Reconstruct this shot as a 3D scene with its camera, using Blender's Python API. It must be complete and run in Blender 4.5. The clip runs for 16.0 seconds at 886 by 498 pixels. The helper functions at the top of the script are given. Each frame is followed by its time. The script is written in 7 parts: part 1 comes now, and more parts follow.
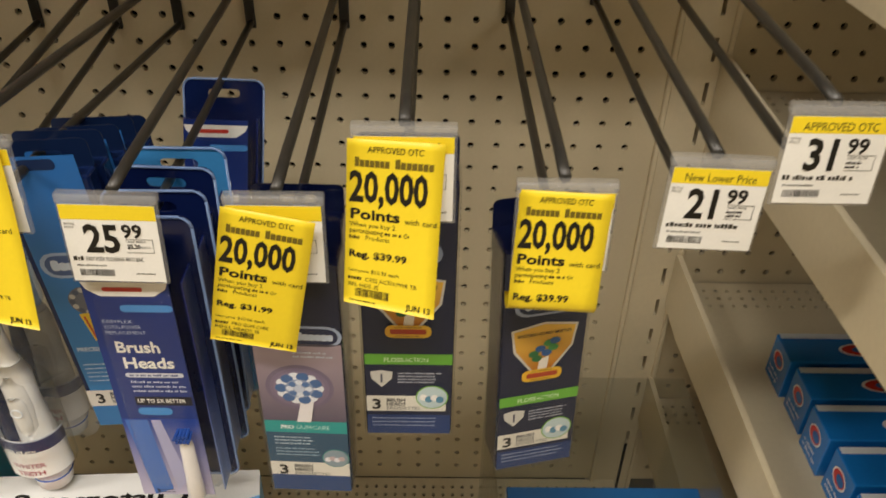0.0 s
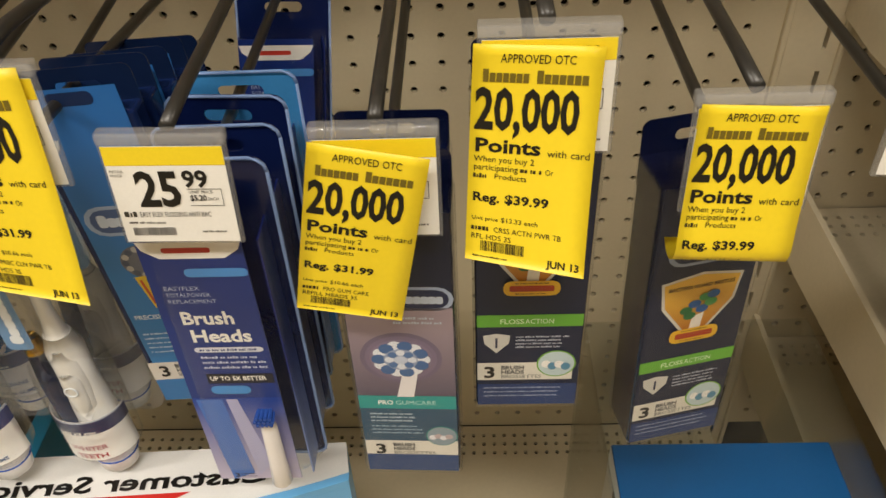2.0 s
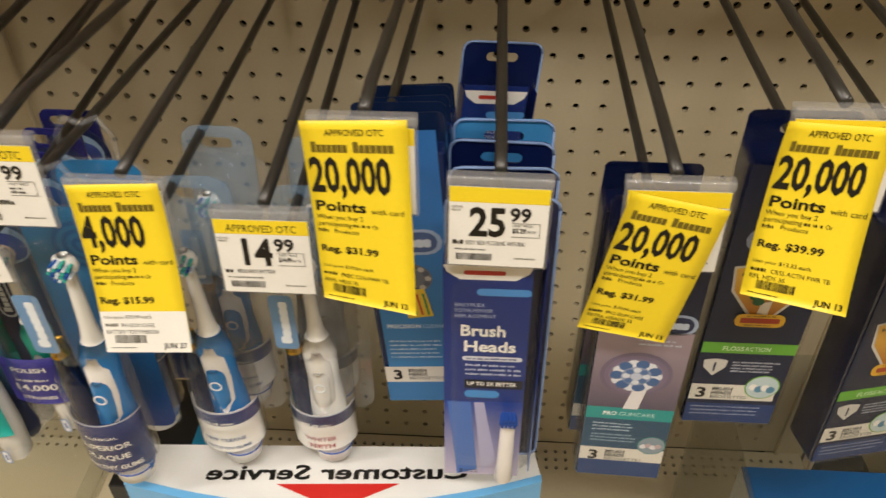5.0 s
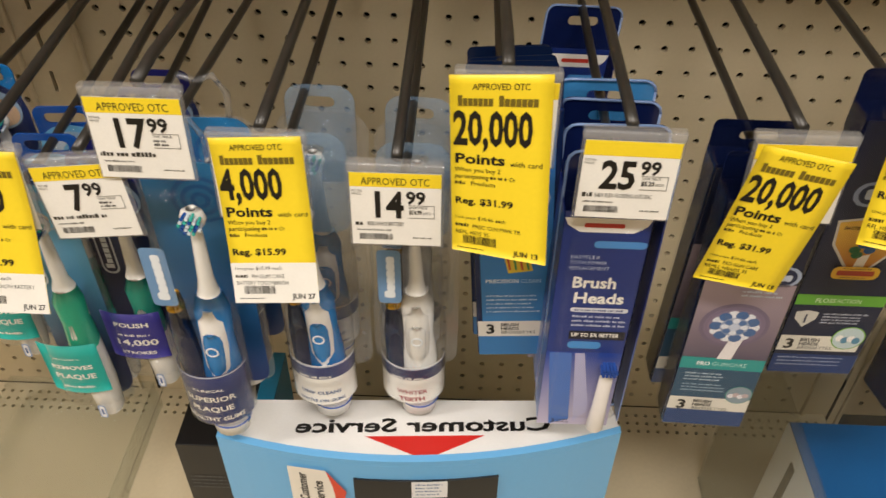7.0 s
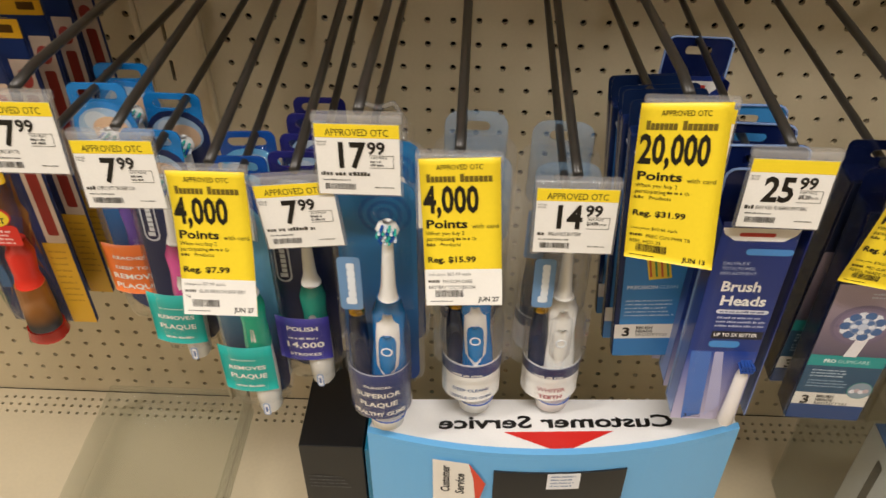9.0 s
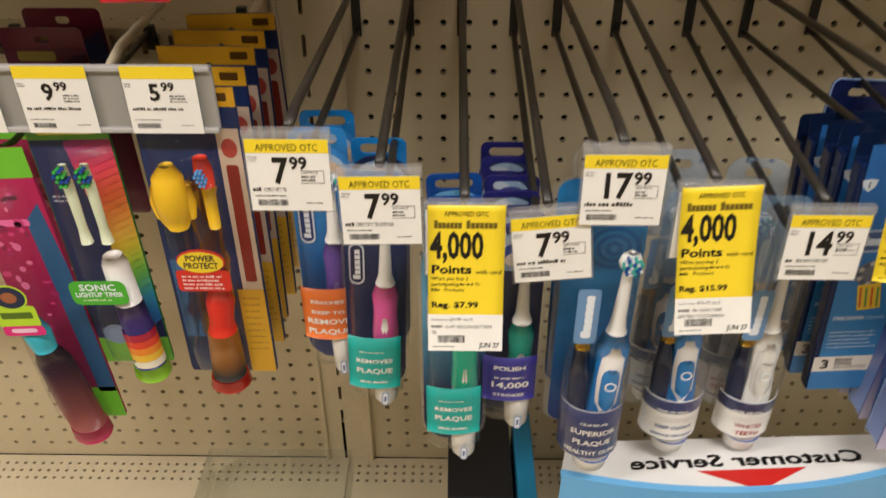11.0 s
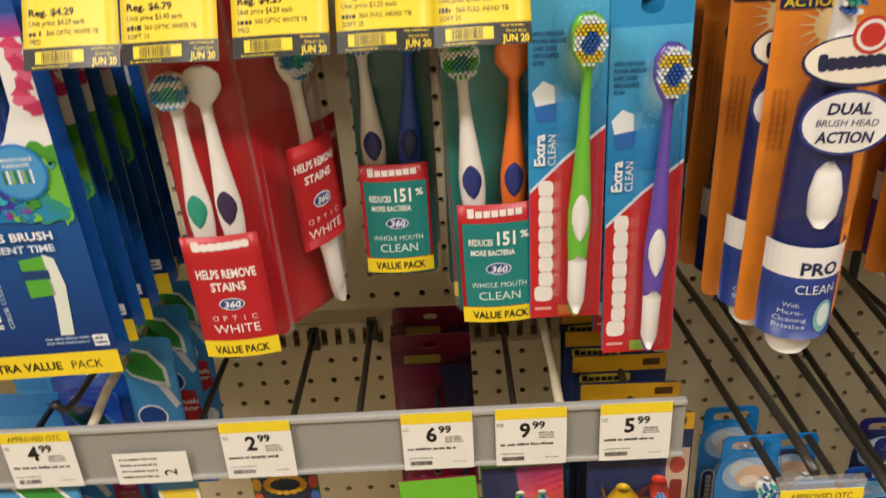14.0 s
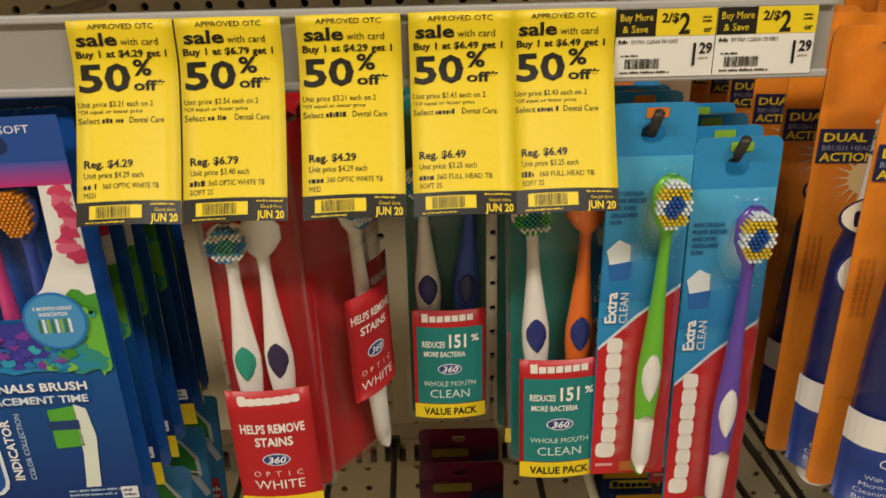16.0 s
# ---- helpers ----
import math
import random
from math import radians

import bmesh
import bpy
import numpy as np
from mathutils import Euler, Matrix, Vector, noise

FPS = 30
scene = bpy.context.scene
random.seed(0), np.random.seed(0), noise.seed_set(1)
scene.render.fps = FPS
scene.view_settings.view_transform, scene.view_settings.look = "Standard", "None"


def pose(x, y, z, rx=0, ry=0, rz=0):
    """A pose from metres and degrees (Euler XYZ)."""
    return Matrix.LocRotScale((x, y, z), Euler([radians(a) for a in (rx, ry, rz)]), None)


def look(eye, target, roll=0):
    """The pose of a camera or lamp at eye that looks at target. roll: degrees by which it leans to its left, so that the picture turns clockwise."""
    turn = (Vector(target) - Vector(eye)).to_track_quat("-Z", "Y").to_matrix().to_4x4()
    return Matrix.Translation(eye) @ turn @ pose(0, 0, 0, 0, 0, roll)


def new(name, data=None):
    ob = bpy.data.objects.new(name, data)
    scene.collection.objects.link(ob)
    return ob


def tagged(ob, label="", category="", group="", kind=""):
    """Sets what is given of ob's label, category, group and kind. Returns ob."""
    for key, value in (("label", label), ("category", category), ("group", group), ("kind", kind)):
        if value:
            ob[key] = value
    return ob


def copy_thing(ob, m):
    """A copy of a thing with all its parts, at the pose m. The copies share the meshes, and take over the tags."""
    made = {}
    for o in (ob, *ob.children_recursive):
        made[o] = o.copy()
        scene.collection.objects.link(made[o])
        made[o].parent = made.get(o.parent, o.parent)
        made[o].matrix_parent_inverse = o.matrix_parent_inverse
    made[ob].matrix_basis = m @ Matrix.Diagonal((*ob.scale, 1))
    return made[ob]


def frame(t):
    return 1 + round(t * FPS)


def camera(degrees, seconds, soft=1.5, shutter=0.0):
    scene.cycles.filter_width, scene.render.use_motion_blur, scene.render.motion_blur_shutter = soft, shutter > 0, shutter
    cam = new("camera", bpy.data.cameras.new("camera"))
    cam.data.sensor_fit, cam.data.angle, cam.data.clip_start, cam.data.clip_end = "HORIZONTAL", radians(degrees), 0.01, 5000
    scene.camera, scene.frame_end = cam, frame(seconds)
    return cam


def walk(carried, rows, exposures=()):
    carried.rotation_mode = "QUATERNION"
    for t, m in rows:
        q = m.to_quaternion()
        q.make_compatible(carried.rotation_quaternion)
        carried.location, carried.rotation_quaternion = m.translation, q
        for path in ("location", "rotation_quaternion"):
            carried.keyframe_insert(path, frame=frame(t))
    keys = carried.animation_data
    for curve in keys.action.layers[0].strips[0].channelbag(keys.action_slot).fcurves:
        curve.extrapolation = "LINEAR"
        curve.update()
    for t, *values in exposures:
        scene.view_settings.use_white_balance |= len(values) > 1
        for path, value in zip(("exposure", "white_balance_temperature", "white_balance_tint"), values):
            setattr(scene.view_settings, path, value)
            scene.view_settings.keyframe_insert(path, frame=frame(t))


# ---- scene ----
cam = camera(57.11, 16.0, shutter=0.5)
PATH = [
    (0, (-0.0000, 0.0000, 1.4000), (0.0159, 0.8095, 0.8132), 1.41),
    (0.5, (-0.0266, 0.0268, 1.3827), (-0.0025, 0.8027, 0.7522), 1.02),
    (1, (-0.0508, 0.0500, 1.3596), (-0.0397, 0.7992, 0.6974), -0.23),
    (1.5, (-0.0514, 0.0693, 1.3493), (-0.0607, 0.8241, 0.6934), -1.71),
    (2, (-0.0428, 0.0784, 1.3496), (-0.0750, 0.8330, 0.6942), -2.75),
    (2.5, (-0.0480, 0.0734, 1.3541), (-0.0945, 0.8257, 0.6969), -3.60),
    (3, (-0.0563, 0.0717, 1.3530), (-0.1112, 0.8231, 0.6955), -3.98),
    (3.5, (-0.0637, 0.0615, 1.3661), (-0.1210, 0.8167, 0.7130), -3.08),
    (4, (-0.1057, 0.0406, 1.3849), (-0.1719, 0.8038, 0.7422), -1.67),
    (4.5, (-0.1336, 0.0366, 1.3907), (-0.2032, 0.8051, 0.7547), -1.38),
    (5, (-0.1688, 0.0283, 1.3982), (-0.2206, 0.7969, 0.7605), -0.54),
    (5.2, (-0.1842, 0.0205, 1.4039), (-0.2323, 0.7887, 0.7655), -0.32),
    (7.3, (-0.2620, 0.0029, 1.3986), (-0.2844, 0.7526, 0.7372), 0.64),
    (7.5, (-0.2771, 0.0003, 1.4021), (-0.2997, 0.7500, 0.7407), 0.39),
    (8, (-0.3072, -0.0187, 1.4046), (-0.3468, 0.7367, 0.7505), -0.62),
    (8.2, (-0.3116, -0.0210, 1.4105), (-0.3600, 0.7324, 0.7548), -0.66),
    (10.3, (-0.4463, -0.0893, 1.4373), (-0.4549, 0.7374, 0.8747), 1.40),
    (10.5, (-0.4662, -0.0883, 1.4377), (-0.4855, 0.7462, 0.8871), 0.96),
    (11, (-0.5091, -0.0709, 1.4148), (-0.5214, 0.7483, 0.8415), -0.12),
    (11.5, (-0.5304, -0.0472, 1.4063), (-0.5256, 0.7485, 0.8006), -0.79),
    (12, (-0.5736, -0.0603, 1.4199), (-0.5719, 0.7342, 0.8126), -0.01),
    (12.5, (-0.6417, -0.0676, 1.4506), (-0.6783, 0.7480, 0.8732), 0.39),
    (13, (-0.7006, -0.0542, 1.4750), (-0.7606, 0.7847, 0.9339), -0.81),
    (13.5, (-0.7762, -0.0353, 1.5036), (-0.8257, 0.8295, 1.0038), -2.32),
    (14, (-0.8097, -0.0171, 1.5449), (-0.8258, 0.8805, 1.1043), -3.44),
    (14.5, (-0.8260, -0.0180, 1.5655), (-0.8028, 0.8771, 1.1201), -3.76),
    (15, (-0.8598, 0.0054, 1.5884), (-0.8264, 0.9023, 1.1474), -1.70),
    (15.3, (-0.8554, 0.0220, 1.5960), (-0.8311, 0.9348, 1.1884), -1.35),
    (15.5, (-0.8521, 0.0277, 1.5958), (-0.8294, 0.9515, 1.2136), -1.55),
    (16, (-0.8577, 0.0296, 1.5901), (-0.8362, 0.9506, 1.2011), -1.22),
]
walk(cam, [(t, look(eye, target, roll)) for t, eye, target, roll in PATH], exposures=((0, 0.2, 6250, 11), (1, 0.17, 6350, 11), (3.5, 0.23, 6350, 11), (8, 0.2, 6150, 14), (11, 0.15, 6050, 14), (13.5, 0.10, 6150, 14), (14.5, 0.08, 6400, 12), (15, -0.02, 6350, 11), (15.5, -0.29, 6550, 10), (16, -0.27, 6550, 10)))

# ---- light ----
world = bpy.data.worlds.new("store_world")
scene.world = world
world.use_nodes = True
world.node_tree.nodes["Background"].inputs[0].default_value = (0.9, 0.93, 1.0, 1)
world.node_tree.nodes["Background"].inputs[1].default_value = 0.02


def strip_lamp(x, y, z, length, width, power):
    lamp = bpy.data.lights.new("ceiling_lamp", "AREA")
    lamp.shape, lamp.size, lamp.size_y, lamp.energy, lamp.color = "RECTANGLE", length, width, power, (1.0, 0.93, 0.82)
    ob = new("ceiling_lamp_light", lamp)
    ob.matrix_world = pose(x, y, z)
    return ob


LAMP_X = (-2.4, -0.1, 2.2)
for lx, power in zip(LAMP_X, (50, 34, 25)):
    strip_lamp(lx, -0.75, 2.93, 1.2, 0.20, power)

# ---- materials ----
MATS = {}


def lin(c):
    return tuple(v / 12.92 if v <= 0.04045 else ((v + 0.055) / 1.055) ** 2.4 for v in c)


def hexrgb(h):
    return tuple(int(h[i:i + 2], 16) / 255 for i in (0, 2, 4))


def surface(name, colour, rough=0.5, metal=0.0, grain=400.0, vary=0.06, blotch=14.0, bump=0.0, coat=0.0, spec=0.5):
    """A painted or printed surface: base colour with fine grain and broad stains, uneven gloss and slight relief."""
    if name in MATS:
        return MATS[name]
    m = bpy.data.materials.new(name)
    m.use_nodes = True
    t = m.node_tree
    b = t.nodes["Principled BSDF"]
    co = t.nodes.new("ShaderNodeTexCoord")
    fine, broad = t.nodes.new("ShaderNodeTexNoise"), t.nodes.new("ShaderNodeTexNoise")
    fine.inputs["Scale"].default_value, broad.inputs["Scale"].default_value = grain, blotch
    broad.inputs["Detail"].default_value = 4
    t.links.new(co.outputs["Object"], fine.inputs["Vector"])
    t.links.new(co.outputs["Object"], broad.inputs["Vector"])
    mix = t.nodes.new("ShaderNodeMath")
    mix.operation = "MULTIPLY_ADD"
    t.links.new(fine.outputs["Fac"], mix.inputs[0])
    mix.inputs[1].default_value = 0.5
    t.links.new(broad.outputs["Fac"], mix.inputs[2])
    ramp = t.nodes.new("ShaderNodeMapRange")
    ramp.inputs["From Min"].default_value, ramp.inputs["From Max"].default_value = 0.45, 1.05
    ramp.inputs["To Min"].default_value, ramp.inputs["To Max"].default_value = 1 - vary, 1 + vary
    t.links.new(mix.outputs[0], ramp.inputs["Value"])
    scale = t.nodes.new("ShaderNodeVectorMath")
    scale.operation = "SCALE"
    scale.inputs[0].default_value = lin(colour)
    t.links.new(ramp.outputs["Result"], scale.inputs["Scale"])
    t.links.new(scale.outputs["Vector"], b.inputs["Base Color"])
    rr = t.nodes.new("ShaderNodeMapRange")
    rr.inputs["To Min"].default_value, rr.inputs["To Max"].default_value = max(0.03, rough - 0.08), min(1, rough + 0.08)
    t.links.new(broad.outputs["Fac"], rr.inputs["Value"])
    t.links.new(rr.outputs["Result"], b.inputs["Roughness"])
    b.inputs["Metallic"].default_value = metal
    b.inputs["Coat Weight"].default_value = coat
    b.inputs["Specular IOR Level"].default_value = spec
    if bump:
        bp = t.nodes.new("ShaderNodeBump")
        bp.inputs["Strength"].default_value, bp.inputs["Distance"].default_value = bump, 0.001
        t.links.new(mix.outputs[0], bp.inputs["Height"])
        t.links.new(bp.outputs["Normal"], b.inputs["Normal"])
    MATS[name] = m
    return m


def ink(h, rough=0.38):
    """Printing ink of one colour on card."""
    return surface("ink_" + h, hexrgb(h), rough, vary=0.05, grain=900, blotch=30, coat=0.0)


def fade(h1, h2, z1, z2, rough=0.3):
    """Printed colour that runs from h1 at height z1 to h2 at height z2 of the thing."""
    name = "fade_%s_%s_%g_%g" % (h1, h2, z1, z2)
    if name in MATS:
        return MATS[name]
    m = surface(name, hexrgb(h1), rough)
    t = m.node_tree
    b = t.nodes["Principled BSDF"]
    co = t.nodes.new("ShaderNodeTexCoord")
    sep = t.nodes.new("ShaderNodeSeparateXYZ")
    t.links.new(co.outputs["Object"], sep.inputs[0])
    mr = t.nodes.new("ShaderNodeMapRange")
    mr.inputs["From Min"].default_value, mr.inputs["From Max"].default_value = z1, z2
    t.links.new(sep.outputs["Z"], mr.inputs["Value"])
    mx = t.nodes.new("ShaderNodeMix")
    mx.data_type = "RGBA"
    mx.inputs[6].default_value = (*lin(hexrgb(h1)), 1)
    mx.inputs[7].default_value = (*lin(hexrgb(h2)), 1)
    t.links.new(mr.outputs["Result"], mx.inputs[0])
    t.links.new(mx.outputs[2], b.inputs["Base Color"])
    return m


def clear(name="clear_plastic", tint=(1, 1, 1), gloss=0.022, rough=0.035):
    """Thin clear plastic: light goes through, with a sheen that grows at grazing angles."""
    if name in MATS:
        return MATS[name]
    m = bpy.data.materials.new(name)
    m.use_nodes = True
    t = m.node_tree
    t.nodes.remove(t.nodes["Principled BSDF"])
    tr, gl, mx = t.nodes.new("ShaderNodeBsdfTransparent"), t.nodes.new("ShaderNodeBsdfGlossy"), t.nodes.new("ShaderNodeMixShader")
    lw, pw, ad = t.nodes.new("ShaderNodeLayerWeight"), t.nodes.new("ShaderNodeMath"), t.nodes.new("ShaderNodeMath")
    lw.inputs["Blend"].default_value = 0.5
    pw.operation, ad.operation = "POWER", "MULTIPLY_ADD"
    pw.inputs[1].default_value = 3.5
    ad.inputs[1].default_value, ad.inputs[2].default_value = 0.6, gloss
    t.links.new(lw.outputs["Facing"], pw.inputs[0])
    t.links.new(pw.outputs[0], ad.inputs[0])
    t.links.new(ad.outputs[0], mx.inputs[0])
    tr.inputs[0].default_value, gl.inputs["Roughness"].default_value = (*tint, 1), rough
    ns, bp = t.nodes.new("ShaderNodeTexNoise"), t.nodes.new("ShaderNodeBump")
    ns.inputs["Scale"].default_value, bp.inputs["Strength"].default_value, bp.inputs["Distance"].default_value = 60, 0.25, 0.004
    t.links.new(ns.outputs["Fac"], bp.inputs["Height"])
    t.links.new(bp.outputs["Normal"], gl.inputs["Normal"])
    t.links.new(bp.outputs["Normal"], lw.inputs["Normal"])
    t.links.new(tr.outputs[0], mx.inputs[1])
    t.links.new(gl.outputs[0], mx.inputs[2])
    t.links.new(mx.outputs[0], t.nodes["Material Output"].inputs[0])
    MATS[name] = m
    return m


def film(name, tint=(0.9, 0.92, 0.95), haze=0.14, rough=0.12):
    """Slightly milky plastic film: mostly clear, some scattered light, a soft sheen."""
    if name in MATS:
        return MATS[name]
    m = clear(name, (1, 1, 1), 0.03, rough)
    t = m.node_tree
    old = t.nodes["Material Output"].inputs[0].links[0].from_socket
    df, mx = t.nodes.new("ShaderNodeBsdfDiffuse"), t.nodes.new("ShaderNodeMixShader")
    df.inputs[0].default_value, mx.inputs[0].default_value = (*tint, 1), haze
    for n in t.nodes:
        if n.type == "BUMP":
            n.inputs["Strength"].default_value = 0.06
    t.links.new(old, mx.inputs[1])
    t.links.new(df.outputs[0], mx.inputs[2])
    t.links.new(mx.outputs[0], t.nodes["Material Output"].inputs[0])
    return m


FILM = film("milky_film", haze=0.05)
HEADER = film("blue_header_film", (0.35, 0.55, 0.78), 0.2)
HOLDER = film("tag_holder_film", (0.6, 0.59, 0.57), 0.16)
ALMOND = surface("almond_enamel", hexrgb("c9bb9c"), 0.45, vary=0.05, grain=300, blotch=6, bump=0.04)
STEEL = surface("painted_steel_almond", hexrgb("cfc1a2"), 0.4, vary=0.06, grain=200, blotch=9, bump=0.03)
# near-black that paints the shade inside gaps and behind holes
DARK = surface("painted_gap_shade", hexrgb("1c1916"), 0.9)
ROD = surface("grey_powder_coat", hexrgb("3d3a35"), 0.34, metal=0.3, vary=0.12, grain=250, blotch=25, bump=0.05)
CLEAR = clear()
CLEAR_TAG = clear("clear_tag_plastic", (0.96, 0.96, 0.95), 0.03, 0.12)
ACRYLIC = clear("clear_acrylic", (0.95, 0.96, 0.95), 0.07, 0.06)
RAILGREY = surface("grey_rail_plastic", hexrgb("b2b0ad"), 0.22, vary=0.04, grain=120, blotch=8)
WHITEPLASTIC = surface("white_plastic", hexrgb("eceae4"), 0.3, vary=0.03)
NAVYPLASTIC = surface("navy_gloss_plastic", hexrgb("0a1230"), 0.14, vary=0.1, blotch=40, coat=0.15)


# ---- mesh helpers ----
def part(name, verts, faces, materials, parent=None, label="", index=None, smooth=False):
    """One mesh object from vertices and faces, under its thing."""
    me = bpy.data.meshes.new(name)
    me.from_pydata([tuple(v) for v in verts], [], faces)
    for m in materials if isinstance(materials, (list, tuple)) else [materials]:
        me.materials.append(m)
    if index is not None:
        me.polygons.foreach_set("material_index", index)
    if smooth:
        me.polygons.foreach_set("use_smooth", [True] * len(faces))
    me.update()
    ob = new(name, me)
    if parent is not None:
        ob.parent = parent
    if label:
        ob["label"] = label
    return ob


def thing(name, label, category, m=None, group="", kind=""):
    ob = new(name)
    ob.empty_display_size = 0.02
    tagged(ob, label, category, group, kind)
    if m is not None:
        ob.matrix_world = m
    return ob


def bevel_box(x0, x1, y0, y1, z0, z1, r=0.002, seg=2):
    bm = bmesh.new()
    bmesh.ops.create_cube(bm, size=1)
    for v in bm.verts:
        v.co = Vector((x0 + (v.co.x + 0.5) * (x1 - x0), y0 + (v.co.y + 0.5) * (y1 - y0), z0 + (v.co.z + 0.5) * (z1 - z0)))
    if r:
        bmesh.ops.bevel(bm, geom=bm.edges[:], offset=r, segments=seg, affect="EDGES", profile=0.5)
    bmesh.ops.recalc_face_normals(bm, faces=bm.faces[:])
    bm.verts.index_update()
    out = [v.co.copy() for v in bm.verts], [[v.index for v in f.verts] for f in bm.faces]
    bm.free()
    return out


def join(*meshes):
    vs, fs = [], []
    for v, f in meshes:
        k = len(vs)
        vs += list(v)
        fs += [[i + k for i in q] for q in f]
    return vs, fs


def loft(rings, seg=14, cap=True, power=2.0):
    """Rings (centre x, y, z, half width, half depth) down one axis, closed at both ends."""
    vs, fs = [], []
    for cx, cy, cz, rx, ry in rings:
        for k in range(seg):
            a = 2 * math.pi * k / seg
            c, s = math.cos(a), math.sin(a)
            e = 2 / power
            vs.append((cx + rx * math.copysign(abs(c) ** e, c), cy + ry * math.copysign(abs(s) ** e, s), cz))
    n = len(rings)
    for i in range(n - 1):
        for k in range(seg):
            fs.append([i * seg + k, i * seg + (k + 1) % seg, (i + 1) * seg + (k + 1) % seg, (i + 1) * seg + k])
    if cap:
        fs.append(list(range(seg)))
        fs.append([(n - 1) * seg + k for k in reversed(range(seg))])
    return vs, fs


def tube(path, r, seg=10):
    vs, fs = [], []
    path = [Vector(p) for p in path]
    for i, p in enumerate(path):
        d = (path[min(i + 1, len(path) - 1)] - path[max(i - 1, 0)]).normalized()
        u = d.orthogonal().normalized() if abs(d.x) > 0.9 else d.cross(Vector((1, 0, 0))).normalized()
        w = d.cross(u)
        for k in range(seg):
            a = 2 * math.pi * k / seg
            vs.append(p + r * (math.cos(a) * u + math.sin(a) * w))
    n = len(path)
    for i in range(n - 1):
        for k in range(seg):
            fs.append([i * seg + k, i * seg + (k + 1) % seg, (i + 1) * seg + (k + 1) % seg, (i + 1) * seg + k])
    fs.append(list(range(seg))[::-1])
    fs.append([(n - 1) * seg + k for k in range(seg)])
    return vs, fs


def dome(x0, x1, z0, z1, depth, y=0.0, nx=12, nz=18, px=6, pz=10):
    """A moulded clear blister that bulges towards the front (-y)."""
    vs, fs = [], []
    for j in range(nz + 1):
        for i in range(nx + 1):
            a, b = -math.cos(math.pi * i / nx), -math.cos(math.pi * j / nz)
            h = depth * (1 - abs(a) ** px) * (1 - abs(b) ** pz)
            vs.append(((x0 + x1) / 2 + a * (x1 - x0) / 2, y - h, (z0 + z1) / 2 + b * (z1 - z0) / 2))
    for j in range(nz):
        for i in range(nx):
            k = j * (nx + 1) + i
            fs.append([k, k + 1, k + nx + 2, k + nx + 1])
    return vs, fs


# ---- lettering ----
CHARS = "ABCDEFGHIJKLMNOPQRSTUVWXYZabcdefghijklmnopqrstuvwxyz0123456789$%.,*&/-+"


def make_glyphs(fat):
    """Every character once, from the built-in font: outline, filled faces and advance."""
    made = {}
    jobs = []
    for c in CHARS:
        for body in (c, "H" + c + "H"):
            cu = bpy.data.curves.new("glyph", "FONT")
            cu.body, cu.resolution_u, cu.offset = body, 2, fat
            jobs.append((c, body, new("glyph", cu)))
    dg = bpy.context.evaluated_depsgraph_get()
    for c, body, ob in jobs:
        me = bpy.data.meshes.new_from_object(ob.evaluated_get(dg))
        co = [(v.co.x, v.co.y) for v in me.vertices]
        if len(body) == 1:
            made[c] = [co, [list(p.vertices) for p in me.polygons], 0]
        else:
            made[c][2] = max(p[0] for p in co)
        bpy.data.meshes.remove(me)
    for c, body, ob in jobs:
        cu = ob.data
        bpy.data.objects.remove(ob)
        bpy.data.curves.remove(cu)
    hh = made["H"][2]
    wide = max(p[0] for p in made["H"][0]) + min(p[0] for p in made["H"][0])
    for c in made:
        made[c][2] -= hh - wide
    return made


GLYPHS = {False: make_glyphs(0.0), True: make_glyphs(0.028)}


